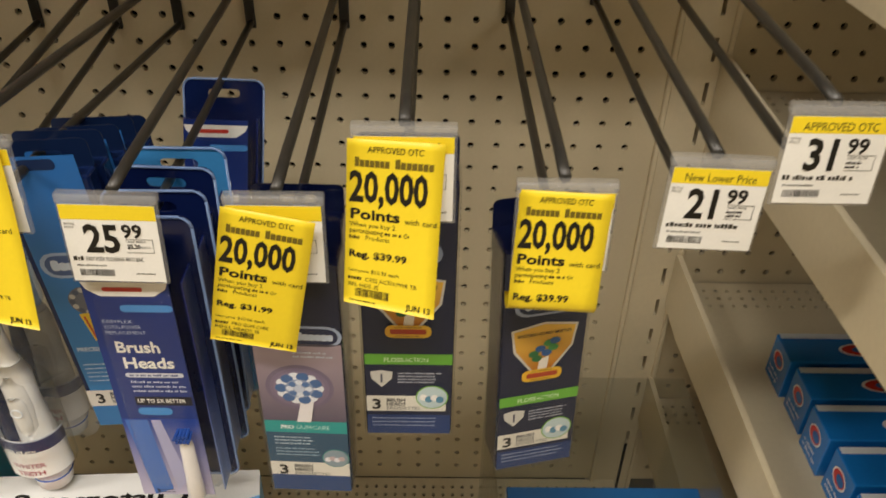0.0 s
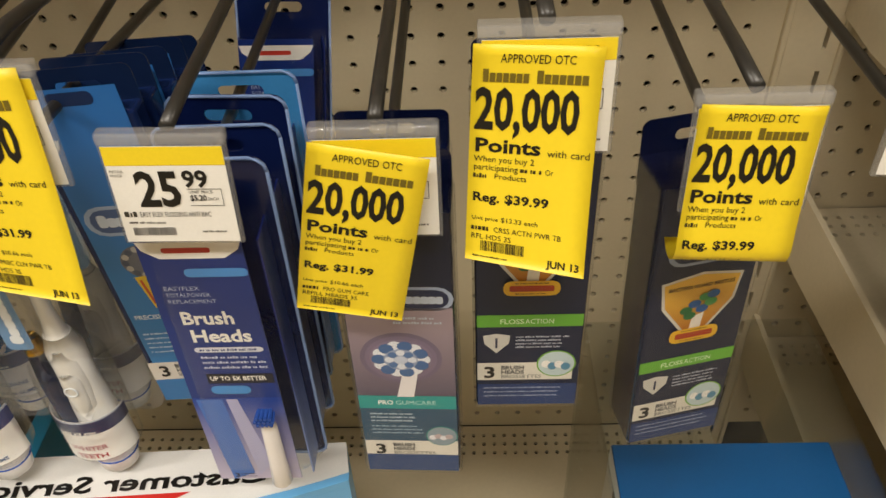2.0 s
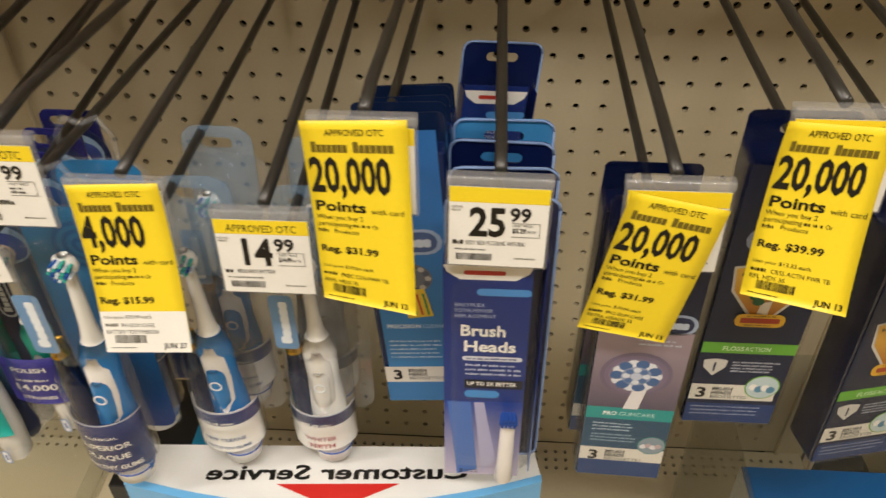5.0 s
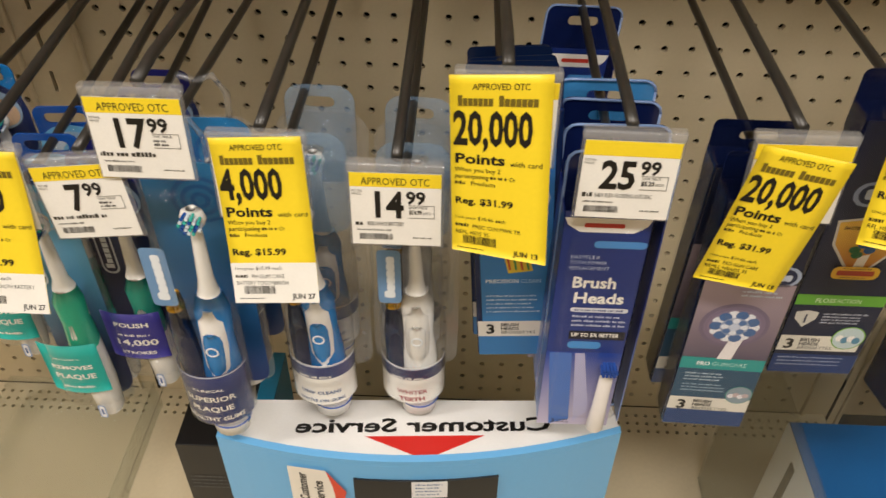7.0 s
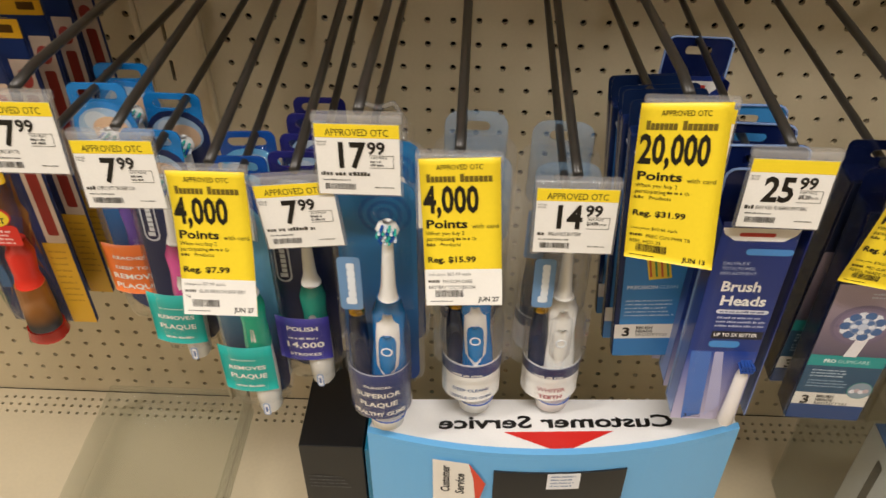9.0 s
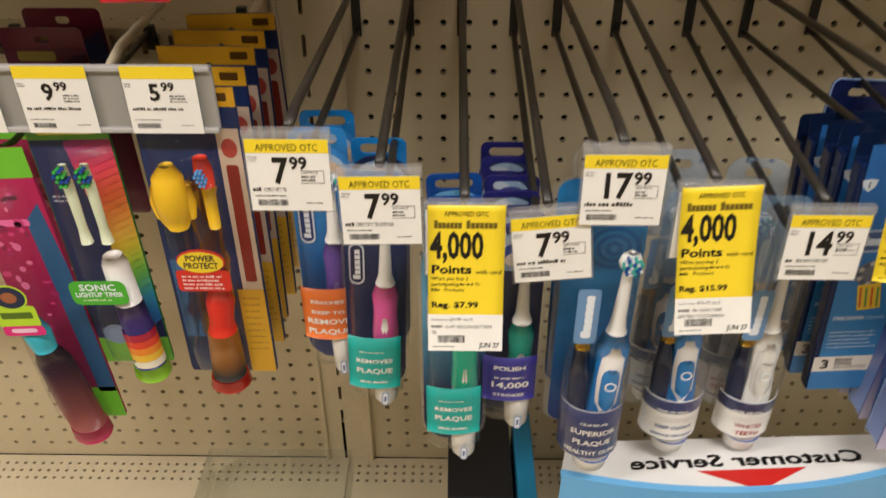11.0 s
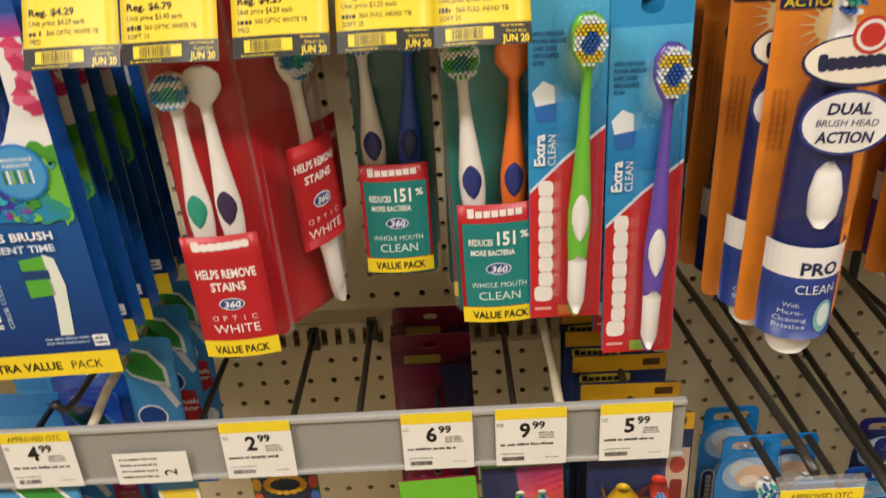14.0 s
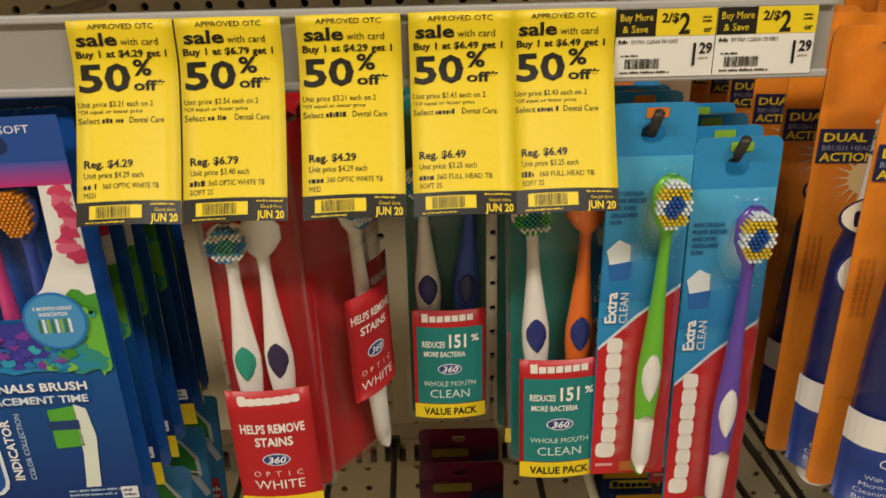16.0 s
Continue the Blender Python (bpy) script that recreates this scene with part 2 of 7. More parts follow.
class Sheet:
    """Flat or bent printed matter: shapes in (u, v), u to the right and v down from the top left corner, in layers."""

    def __init__(self, bend=None, fine=False):
        self.fine = fine
        self.bend = bend or (lambda u, v, h: (u, -h, -v))
        self.shapes, self.words, self.small, self.count = {}, {}, {}, 0

    def _put(self, store, colour, layer, pts, faces):
        if store is self.shapes:
            us, ws = [p[0] for p in pts], [p[1] for p in pts]
            if min(max(us) - min(us), max(ws) - min(ws)) < 0.0036 or max(max(us) - min(us), max(ws) - min(ws)) < 0.007:
                store = self.small
            else:
                self.count += 1
                colour = (colour, self.count)
        vs, fs = store.setdefault(colour, ([], []))
        k = len(vs)
        h = 0.0001 + 0.00012 * layer
        vs.extend(self.bend(u, v, h) for u, v in pts)
        fs.extend([i + k for i in f] for f in faces)

    def rect(self, u0, v0, u1, v1, colour, layer=1):
        n = max(1, int((v1 - v0) / 0.004))
        m = max(1, int((u1 - u0) / (0.004 if self.fine else 0.012)))
        pts = [(u0 + (u1 - u0) * i / m, v0 + (v1 - v0) * j / n) for j in range(n + 1) for i in range(m + 1)]
        faces = [[j * (m + 1) + i, (j + 1) * (m + 1) + i, (j + 1) * (m + 1) + i + 1, j * (m + 1) + i + 1] for j in range(n) for i in range(m)]
        self._put(self.shapes, colour, layer, pts, faces)

    def poly(self, pts, colour, layer=1):
        cu, cv = sum(p[0] for p in pts) / len(pts), sum(p[1] for p in pts) / len(pts)
        n = len(pts)
        area = sum(pts[i][0] * pts[(i + 1) % n][1] - pts[(i + 1) % n][0] * pts[i][1] for i in range(n))
        if area > 0:
            pts = pts[::-1]
        self._put(self.shapes, colour, layer, [(cu, cv)] + list(pts), [[0, 1 + i, 1 + (i + 1) % n] for i in range(n)])

    def oval(self, cu, cv, ru, rv, colour, layer=1, seg=28, start=0.0, stop=1.0):
        self.poly([(cu + ru * math.cos(2 * math.pi * (start + (stop - start) * i / seg)), cv + rv * math.sin(2 * math.pi * (start + (stop - start) * i / seg))) for i in range(seg)], colour, layer)

    def pill(self, u0, v0, u1, v1, colour, layer=1, r=None):
        r = min(r or (v1 - v0) / 2, (v1 - v0) / 2, (u1 - u0) / 2)
        pts = []
        for cu, cv, a in ((u1 - r, v1 - r, 0), (u0 + r, v1 - r, 90), (u0 + r, v0 + r, 180), (u1 - r, v0 + r, 270)):
            pts += [(cu + r * math.cos(radians(a + d)), cv + r * math.sin(radians(a + d))) for d in (0, 30, 60, 90)]
        self.poly(pts, colour, layer)

    def bars(self, u0, v0, u1, n, step, thick, colour, layer=2, seed=1):
        """Small print that cannot be read: lines of short plain blocks, gathered into words."""
        rnd = random.Random(seed)
        for i in range(n):
            u, end = u0, u1 - (u1 - u0) * rnd.uniform(0, 0.2)
            base = v0 + i * step + thick
            while u < end - thick * 0.5:
                for _ in range(rnd.randint(2, 7)):
                    w = thick * rnd.choice((0.3, 0.55, 0.55, 0.75))
                    if u + w > end:
                        break
                    up = thick * rnd.choice((0.72, 0.78, 1.0))
                    self.poly([(u, base - up), (u + w, base - up), (u + w, base), (u, base)], colour, layer)
                    u += w + thick * 0.2
                u += thick * 0.5

    def code(self, u0, v0, u1, v1, colour, layer=2, seed=1):
        """Machine-read stripes."""
        rnd = random.Random(seed)
        u = u0
        while u < u1:
            w = rnd.choice((0.0002, 0.0003, 0.0005))
            self.poly([(u, v0), (u + w, v0), (u + w, v1), (u, v1)], colour, layer)
            u += w + rnd.choice((0.0002, 0.0003, 0.0004))

    def text(self, s, u, v, size, colour, layer=2, width=None, bold=False, angle=0.0, centre=False, slant=0.0):
        """Words with their baseline at v and the capital height size; width squeezes or stretches them."""
        g = GLYPHS[bold]
        pts, faces, x = [], [], 0.0
        for c in s:
            if c == " ":
                x += 0.3
                continue
            co, fa, adv = g[c]
            k = len(pts)
            pts += [(x + a + slant * b, b) for a, b in co]
            faces += [[i + k for i in f] for f in fa]
            x += adv
        sy = size / 0.73
        sx = width / x if width else sy
        ca, sa = math.cos(radians(angle)), math.sin(radians(angle))
        off = -x / 2 if centre else 0.0
        out = []
        for a, b in pts:
            a, b = (a + off) * sx, b * sy
            out.append((u + ca * a - sa * b, v - (sa * a + ca * b)))
        self._put(self.words, colour, layer, out, faces)

    def link(self, parent, name="printed_patch", label="", words="lettering"):
        for store, nm in ((self.shapes, name), (self.words, words), (self.small, "small_print")):
            for colour, (v, f) in store.items():
                colour = colour[0] if isinstance(colour, tuple) else colour
                ob = part(nm, v, f, ink(colour) if isinstance(colour, str) else colour, parent, label if nm == name else "")
                if nm == "small_print":
                    ob["kind"] = "stuff"

    def wordmark(self, u, v, length, high, colour, layer=4, n=7, angle=0.0, seed=1):
        """A maker's name, as a plain bar of rounded or square blocks."""
        ca, sa = math.cos(radians(angle)), math.sin(radians(angle))
        step = length / n
        verts, faces = [], []
        if high > 0.006:
            for i in range(n):
                x0, x1, k, m = i * step, min((i + 1.1) * step, length), len(verts), 16
                top = high if i == 0 else high * 0.76
                for j in range(m):
                    c, q = math.cos(2 * math.pi * j / m), math.sin(2 * math.pi * j / m)
                    x = (x0 + x1) / 2 + (x1 - x0) / 2 * math.copysign(abs(c) ** 0.6, c)
                    y = top / 2 + top / 2 * math.copysign(abs(q) ** 0.6, q)
                    verts.append((u + ca * x - sa * y, v - (sa * x + ca * y)))
                faces.append([k + j for j in range(m)])
            self._put(self.words, colour, layer, verts, faces)
            return
        for i in range(n):
            k, x0, x1 = len(verts), i * step, i * step + step * 0.84
            top = high if i == 0 else high * 0.72
            for x, y in ((x0, 0), (x1, 0), (x1, top), (x0, top)):
                verts.append((u + ca * x - sa * y, v - (sa * x + ca * y)))
            faces.append([k, k + 1, k + 2, k + 3])
        self._put(self.words, colour, layer, verts, faces)


def tilt_sheet(w, curl=0.0, lean=0.0, twist=0.0, y0=0.0, power=2.0, length=0.08, tuck=None):
    """Bend for a hanging paper tag: it leans, curls outwards, twists, and may roll back under itself below tuck."""
    ct, st = math.cos(radians(lean)), math.sin(radians(lean))
    r = 0.011

    def f(u, v, h):
        du = u - w / 2
        extra = 0.0
        if tuck and v > tuck:
            a = (v - tuck) / r
            extra = (r + h) * (1 - math.cos(a))
            v = tuck + r * math.sin(a)
        x, z = du * ct - v * st, -v * ct - du * st
        k = (v / length) ** power if v > 0 else 0
        return (x, y0 - h - curl * k + twist * du * v / (w * length) + extra, z)
    return f


def slab(bend, w, h, thick=0.0003, nu=6, nv=20):
    """A sheet of paper with thickness, following a bend."""
    vs = [bend(w * i / nu, h * j / nv, k) for k in (0.0, -thick) for j in range(nv + 1) for i in range(nu + 1)]
    n, m = (nu + 1) * (nv + 1), nu + 1
    fs = []
    for j in range(nv):
        for i in range(nu):
            a = j * m + i
            fs += [[a, a + m, a + m + 1, a + 1], [n + a, n + a + 1, n + a + m + 1, n + a + m]]
    for j in range(nv):
        for i in (0, nu):
            a = j * m + i
            fs.append([a, a + m, n + a + m, n + a])
    for i in range(nu):
        for j in (0, nv):
            a = j * m + i
            fs.append([a, a + 1, n + a + 1, n + a])
    return vs, fs


CARDS = {}


def card_mesh(w, h, hole=None, thick=0.0006, corner=0.004):
    """Backing card with rounded corners and a rounded hang slot cut through: hole = (half width, top v, bottom v)."""
    key = (w, h, hole, thick, corner)
    if key in CARDS:
        return CARDS[key]

    def rounded(u0, v0, u1, v1, r):
        pts = []
        for cu, cv, a in ((u1 - r, v1 - r, 0), (u0 + r, v1 - r, 90), (u0 + r, v0 + r, 180), (u1 - r, v0 + r, 270)):
            pts += [(cu + r * math.cos(radians(a + d)), cv + r * math.sin(radians(a + d))) for d in (0, 22.5, 45, 67.5, 90)]
        return pts
    loops = [rounded(0, 0, w, h, corner)]
    if hole:
        hw, a, b = hole
        loops.append(rounded(w / 2 - hw, a, w / 2 + hw, b, (b - a) * 0.48))
    bm = bmesh.new()
    rings = []
    for pts in loops:
        vs = [bm.verts.new((u - w / 2, 0.0, -v)) for u, v in pts]
        rings.append(vs)
        for i in range(len(vs)):
            bm.edges.new((vs[i], vs[(i + 1) % len(vs)]))
    bmesh.ops.triangle_fill(bm, use_beauty=True, use_dissolve=False, edges=bm.edges[:], normal=(0, -1, 0))
    bm.verts.index_update()
    co = [v.co.copy() for v in bm.verts]
    n = len(co)
    faces = [[v.index for v in f.verts] for f in bm.faces]
    out = faces + [[n + i for i in reversed(f)] for f in faces]
    for vs in rings:
        for i in range(len(vs)):
            p, q = vs[i].index, vs[(i + 1) % len(vs)].index
            out.append([p, q, n + q, n + p])
    bm.free()
    CARDS[key] = (co + [c + Vector((0, thick, 0)) for c in co], out)
    return CARDS[key]

# ---- structure ----
WALL = 0.710
PITCH = 0.0254


def pegboard(name, x0, x1, z0, z1, px, pz, label):
    """Pressed board with round holes through it on a one inch grid."""
    vs, fs = [], []
    n, r, back = 8, 0.0034, 0.006
    c0, c1 = math.ceil((x0 + 0.006 - px) / PITCH), math.floor((x1 - 0.006 - px) / PITCH)
    r0, r1 = math.ceil((z0 + 0.006 - pz) / PITCH), math.floor((z1 - 0.006 - pz) / PITCH)
    h = PITCH / 2

    def quad(a, b, c, d):
        k = len(vs)
        for x, z in ((a, c), (b, c), (b, d), (a, d)):
            vs.append((x, WALL, z))
        fs.append([k, k + 1, k + 2, k + 3])
    gx0, gx1, gz0, gz1 = px + c0 * PITCH - h, px + c1 * PITCH + h, pz + r0 * PITCH - h, pz + r1 * PITCH + h
    for a, b, c, d in ((x0, gx0, z0, z1), (gx1, x1, z0, z1), (gx0, gx1, z0, gz0), (gx0, gx1, gz1, z1)):
        if b - a > 1e-5 and d - c > 1e-5:
            quad(a, b, c, d)
    ring = [(math.cos(2 * math.pi * (i + 0.5) / n), math.sin(2 * math.pi * (i + 0.5) / n)) for i in range(n)]
    for i in range(c0, c1 + 1):
        for j in range(r0, r1 + 1):
            cx, cz, k = px + i * PITCH, pz + j * PITCH, len(vs)
            vs.extend((cx + r * c, WALL, cz + r * s) for c, s in ring)
            vs.extend((cx + r * c, WALL + back, cz + r * s) for c, s in ring)
            vs.extend((cx + a, WALL, cz + b) for a, b in ((h, h * 0.4142), (h * 0.4142, h), (-h * 0.4142, h), (-h, h * 0.4142), (-h, -h * 0.4142), (-h * 0.4142, -h), (h * 0.4142, -h), (h, -h * 0.4142)))
            corner = len(vs)
            vs.extend((cx + a, WALL, cz + b) for a, b in ((h, h), (-h, h), (-h, -h), (h, -h)))
            for q in range(n):
                w = (q + 1) % n
                fs.append([k + q, k + w, k + 16 + w, k + 16 + q])
                fs.append([k + q, k + 8 + q, k + 8 + w, k + w])
            for q, cc in ((0, 0), (2, 1), (4, 2), (6, 3)):
                fs.append([k + 16 + q, k + 16 + q + 1, corner + cc])
    return tagged(part(name, vs, fs, ALMOND), label, "pegboard", kind="structure")


pegboard("wall_north", -0.622, 0.222, 0.505, 2.05, 0.0132, 0.0215, "almond pegboard back panel with rows of small round holes")
pegboard("wall_north", -1.75, -0.684, 0.505, 2.05, 0.0165, 0.0215, "almond pegboard back panel with rows of small round holes")
pegboard("wall_north", 0.272, 1.1, 0.505, 2.05, 0.0150, 0.0215, "almond pegboard back panel behind the side shelves")
# dark sheet added so the peg holes look shaded inside
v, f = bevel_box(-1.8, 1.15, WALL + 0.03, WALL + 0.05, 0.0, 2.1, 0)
tagged(part("hole_shade_sheet", v, f, DARK), "dark inner sheet behind the pegboard", "wall", kind="structure")


def upright(xs, x0, x1, label):
    """Slotted steel post: face strip with a row of punched slots."""
    top = thing("upright", label, "upright", pose(0, 0, 0), kind="structure")
    z = 0.505
    hw, hh, n = 0.002, 0.0115, 31
    vs, fs = [], []

    def quad(a, b, c, d, y=WALL - 0.002):
        k = len(vs)
        vs.extend(((a, y, c), (b, y, c), (b, y, d), (a, y, d)))
        fs.append([k, k + 1, k + 2, k + 3])
    quad(x0, xs - hw, 0.4, 2.05)
    quad(xs + hw, x1, 0.4, 2.05)
    for i in range(n):
        zc = 0.59 + 0.0438 * i
        quad(xs - hw, xs + hw, zc + hh, zc + 0.0438 - hh)
        k = len(vs)
        for y in (WALL - 0.002, WALL + 0.025):
            vs.extend(((xs - hw, y, zc - hh), (xs + hw, y, zc - hh), (xs + hw, y, zc + hh), (xs - hw, y, zc + hh)))
        fs.extend([[k, k + 4, k + 5, k + 1], [k + 1, k + 5, k + 6, k + 2], [k + 2, k + 6, k + 7, k + 3], [k + 3, k + 7, k + 4, k]])
    part("slotted_face", vs, fs, STEEL, top)
    for xe in (x0, x1):
        v, f = bevel_box(xe - 0.0025, xe + 0.0025, WALL - 0.006, WALL + 0.02, 0.4, 2.05, 0.001, 1)
        part("edge_trim", v, f, STEEL, top)


upright(-0.659, -0.684, -0.622, "almond steel upright post with punched slots")
upright(0.258, 0.222, 0.272, "almond steel upright post with punched slots")


def deck(name, x0, x1, y0, z, label, rows=3):
    """Steel shelf deck: half inch punched holes along the back, a folded front lip."""
    vs, fs = [], []
    p, r, n = 0.0127, 0.0026, 6
    back = WALL - 0.002
    c = int((x1 - x0 - 0.01) / p)
    sx = x0 + ((x1 - x0) - c * p) / 2
    yb = back - 0.008
    yf = yb - rows * p

    def quad(a, b, q0, q1):
        k = len(vs)
        vs.extend(((a, q0, z), (b, q0, z), (b, q1, z), (a, q1, z)))
        fs.append([k, k + 1, k + 2, k + 3])
    quad(x0, x1, y0, yf)
    quad(x0, x1, yb, back)
    quad(x0, sx, yf, yb)
    quad(sx + c * p, x1, yf, yb)
    h = p / 2
    for i in range(c):
        for j in range(rows):
            cx, cy, k = sx + (i + 0.5) * p, yf + (j + 0.5) * p, len(vs)
            for zz in (z, z - 0.004):
                vs.extend((cx + r * math.cos(2 * math.pi * (q + 0.5) / 8), cy + r * math.sin(2 * math.pi * (q + 0.5) / 8), zz) for q in range(8))
            vs.extend((cx + a * h, cy + b * h, z) for a, b in ((1, .4), (.4, 1), (-.4, 1), (-1, .4), (-1, -.4), (-.4, -1), (.4, -1), (1, -.4), (1, 1), (-1, 1), (-1, -1), (1, -1)))
            for q in range(8):
                w = (q + 1) % 8
                fs.append([k + 16 + q, k + 16 + w, k + w, k + q])
                fs.append([k + q, k + w, k + 8 + w, k + 8 + q])
            for q, cc in ((0, 0), (2, 1), (4, 2), (6, 3)):
                fs.append([k + 16 + q, k + 24 + cc, k + 16 + q + 1])
    top = thing(name, label, "shelf", kind="structure")
    part("deck_plate", vs, fs, STEEL, top)
    v, f = bevel_box(x0, x1, y0 - 0.004, y0, z - 0.045, z + 0.001, 0.0015)
    part("front_lip", v, f, STEEL, top)
    # dark plate added below the deck, its colour stands for shade under the holes
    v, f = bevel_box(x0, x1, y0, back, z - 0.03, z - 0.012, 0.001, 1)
    part("deck_shade_plate", v, f, DARK, top)
    return top


deck("shelf_base_left", -1.75, -0.6545, 0.12, 0.505, "almond steel base shelf with punched back edge, bare")
deck("shelf_base", -0.6535, 0.252, 0.12, 0.505, "almond steel base shelf with punched back edge")
# the two highest shelves are out of view, added to shade the upper pegboard
deck("shade_shelf", -0.2335, 0.252, 0.405, 1.50, "plain almond steel shelf above the hooks")
deck("shade_shelf", -1.75, -0.662, 0.36, 1.74, "plain almond steel shelf above the label rails")
deck("shelf_side", 0.276, 1.1, 0.22, 0.845, "almond steel side shelf holding toothpaste boxes")
deck("shelf_side", 0.276, 1.1, 0.22, 0.662, "almond steel side shelf with punched back edge")
deck("shelf_side", 0.276, 1.1, 0.20, 1.075, "almond steel side shelf with punched back edge")
deck("shelf_side", 0.276, 1.1, 0.20, 1.262, "almond steel side shelf with punched back edge")


def bracket(z, drop, front):
    """Shelf arm: tapered steel plate with a hooked, rounded rear."""
    prof = [(WALL - 0.004, z + 0.035), (front, z + 0.035), (front, z - drop * 0.35)]
    prof += [(front + (WALL - front) * k / 8, z - drop * (0.35 + 0.65 * (k / 8) ** 1.2)) for k in range(1, 8)]
    prof += [(WALL - 0.004, z - drop * 0.8)]
    n = len(prof)
    vs = [(x, y, zz) for x in (0.266, 0.2715) for y, zz in prof]
    fs = [list(range(n)), list(range(2 * n - 1, n - 1, -1))] + [[i, n + i, n + (i + 1) % n, (i + 1) % n] for i in range(n)]
    ob = part("shelf_bracket", vs, fs, STEEL)
    tagged(ob, "almond steel shelf bracket hooked into the slotted upright", "bracket", "shelf brackets", kind="structure")


for z, drop, front in ((0.85, 0.045, 0.25), (0.667, 0.05, 0.25), (1.078, 0.038, 0.22), (1.25, 0.033, 0.22)):
    bracket(z, drop, front)

# the aisle around the camera: unseen plain enclosure, added to bounce light
CEIL = surface("ceiling_tile", hexrgb("dedad0"), 0.9, vary=0.04, bump=0.1)
FLOOR = surface("vinyl_floor", hexrgb("8f8676"), 0.35, vary=0.08, grain=60, blotch=3)
for nm, box, m, lb in (("floor", (-4, 4, -2.2, 1.2, -0.05, 0.0), FLOOR, "beige vinyl store floor"),
                       ("ceiling", (-4, 4, -2.2, 1.2, 3.0, 3.05), CEIL, "white tiled store ceiling"),
                       ("wall_south", (-4, 4, -2.25, -2.2, 0, 3.0), ALMOND, "almond shelving back of the opposite aisle"),
                       ("wall_east", (4, 4.05, -2.2, 1.2, 0, 3.0), ALMOND, "plain almond wall at the end of the aisle"),
                       ("wall_west", (-4.05, -4, -2.2, 1.2, 0, 3.0), ALMOND, "plain almond wall at the end of the aisle"),
                       ("wall_back", (-4, 4, 1.2, 1.25, 0, 3.0), ALMOND, "plain almond wall behind the shelving")):
    v, f = bevel_box(*box, 0)
    tagged(part(nm, v, f, m), lb, "wall" if "wall" in nm else nm, kind="structure")
for lx in LAMP_X:
    lamp = thing("ceiling_lamp", "white fluorescent ceiling light fixture", "ceiling light", pose(lx, -0.75, 0), "ceiling lights")
    v, f = join(bevel_box(-0.62, 0.62, -0.16, -0.145, 2.94, 3.0, 0.003), bevel_box(-0.62, 0.62, 0.145, 0.16, 2.94, 3.0, 0.003),
                bevel_box(-0.62, -0.605, -0.145, 0.145, 2.94, 3.0, 0.003), bevel_box(0.605, 0.62, -0.145, 0.145, 2.94, 3.0, 0.003))
    part("frame", v, f, WHITEPLASTIC, lamp)

# ---- hooks ----
def scan_hook(x, z, front=0.350, drop=0.045, dx=0.0, rise=0.0):
    """Pegboard hook: back plate, product rod with upturned tip, upper rod that carries the price tag."""
    top = thing("scan_hook", "dark grey steel pegboard hook with upper tag rod", "hook", pose(x, 0, z), "pegboard hooks")
    v, f = bevel_box(-0.0045, 0.0045, WALL - 0.004, WALL - 0.0005, rise - drop - 0.005, rise + 0.006, 0.0012)
    part("back_plate", v, f, ROD, top)
    v, f = tube([(-dx, WALL - 0.003, rise), (-dx, front + 0.03, 0), (-dx, front + 0.004, -0.001)], 0.0032)
    part("tag_rod", v, f, ROD, top, smooth=True)
    v, f = tube([(dx, WALL - 0.003, rise - drop), (dx, front + 0.05, -drop), (dx, front + 0.025, -drop + 0.002), (dx, front + 0.013, -drop + 0.009), (dx, front + 0.010, -drop + 0.016)], 0.0030)
    part("product_rod", v, f, ROD, top, smooth=True)
    return top


def bar_hook(x, z, front, back=0.625, label="dark steel peg hook hung on the slotted crossbar"):
    top = thing("bar_hook", label, "hook", pose(x, 0, z), "crossbar hooks")
    v, f = bevel_box(-0.0045, 0.0045, back - 0.018, back - 0.012, -0.016, 0.006, 0.001)
    part("saddle", v, f, ROD, top)
    v, f = tube([(0, back - 0.014, 0), (0, front + 0.03, 0), (0, front + 0.012, 0.004), (0, front + 0.002, 0.016)], 0.0026)
    part("rod", v, f, ROD, top, smooth=True)
    return top


# ---- price tags ----
TW, TH = 0.051, 0.052
YEL = "f3d624"
INK = "17140f"


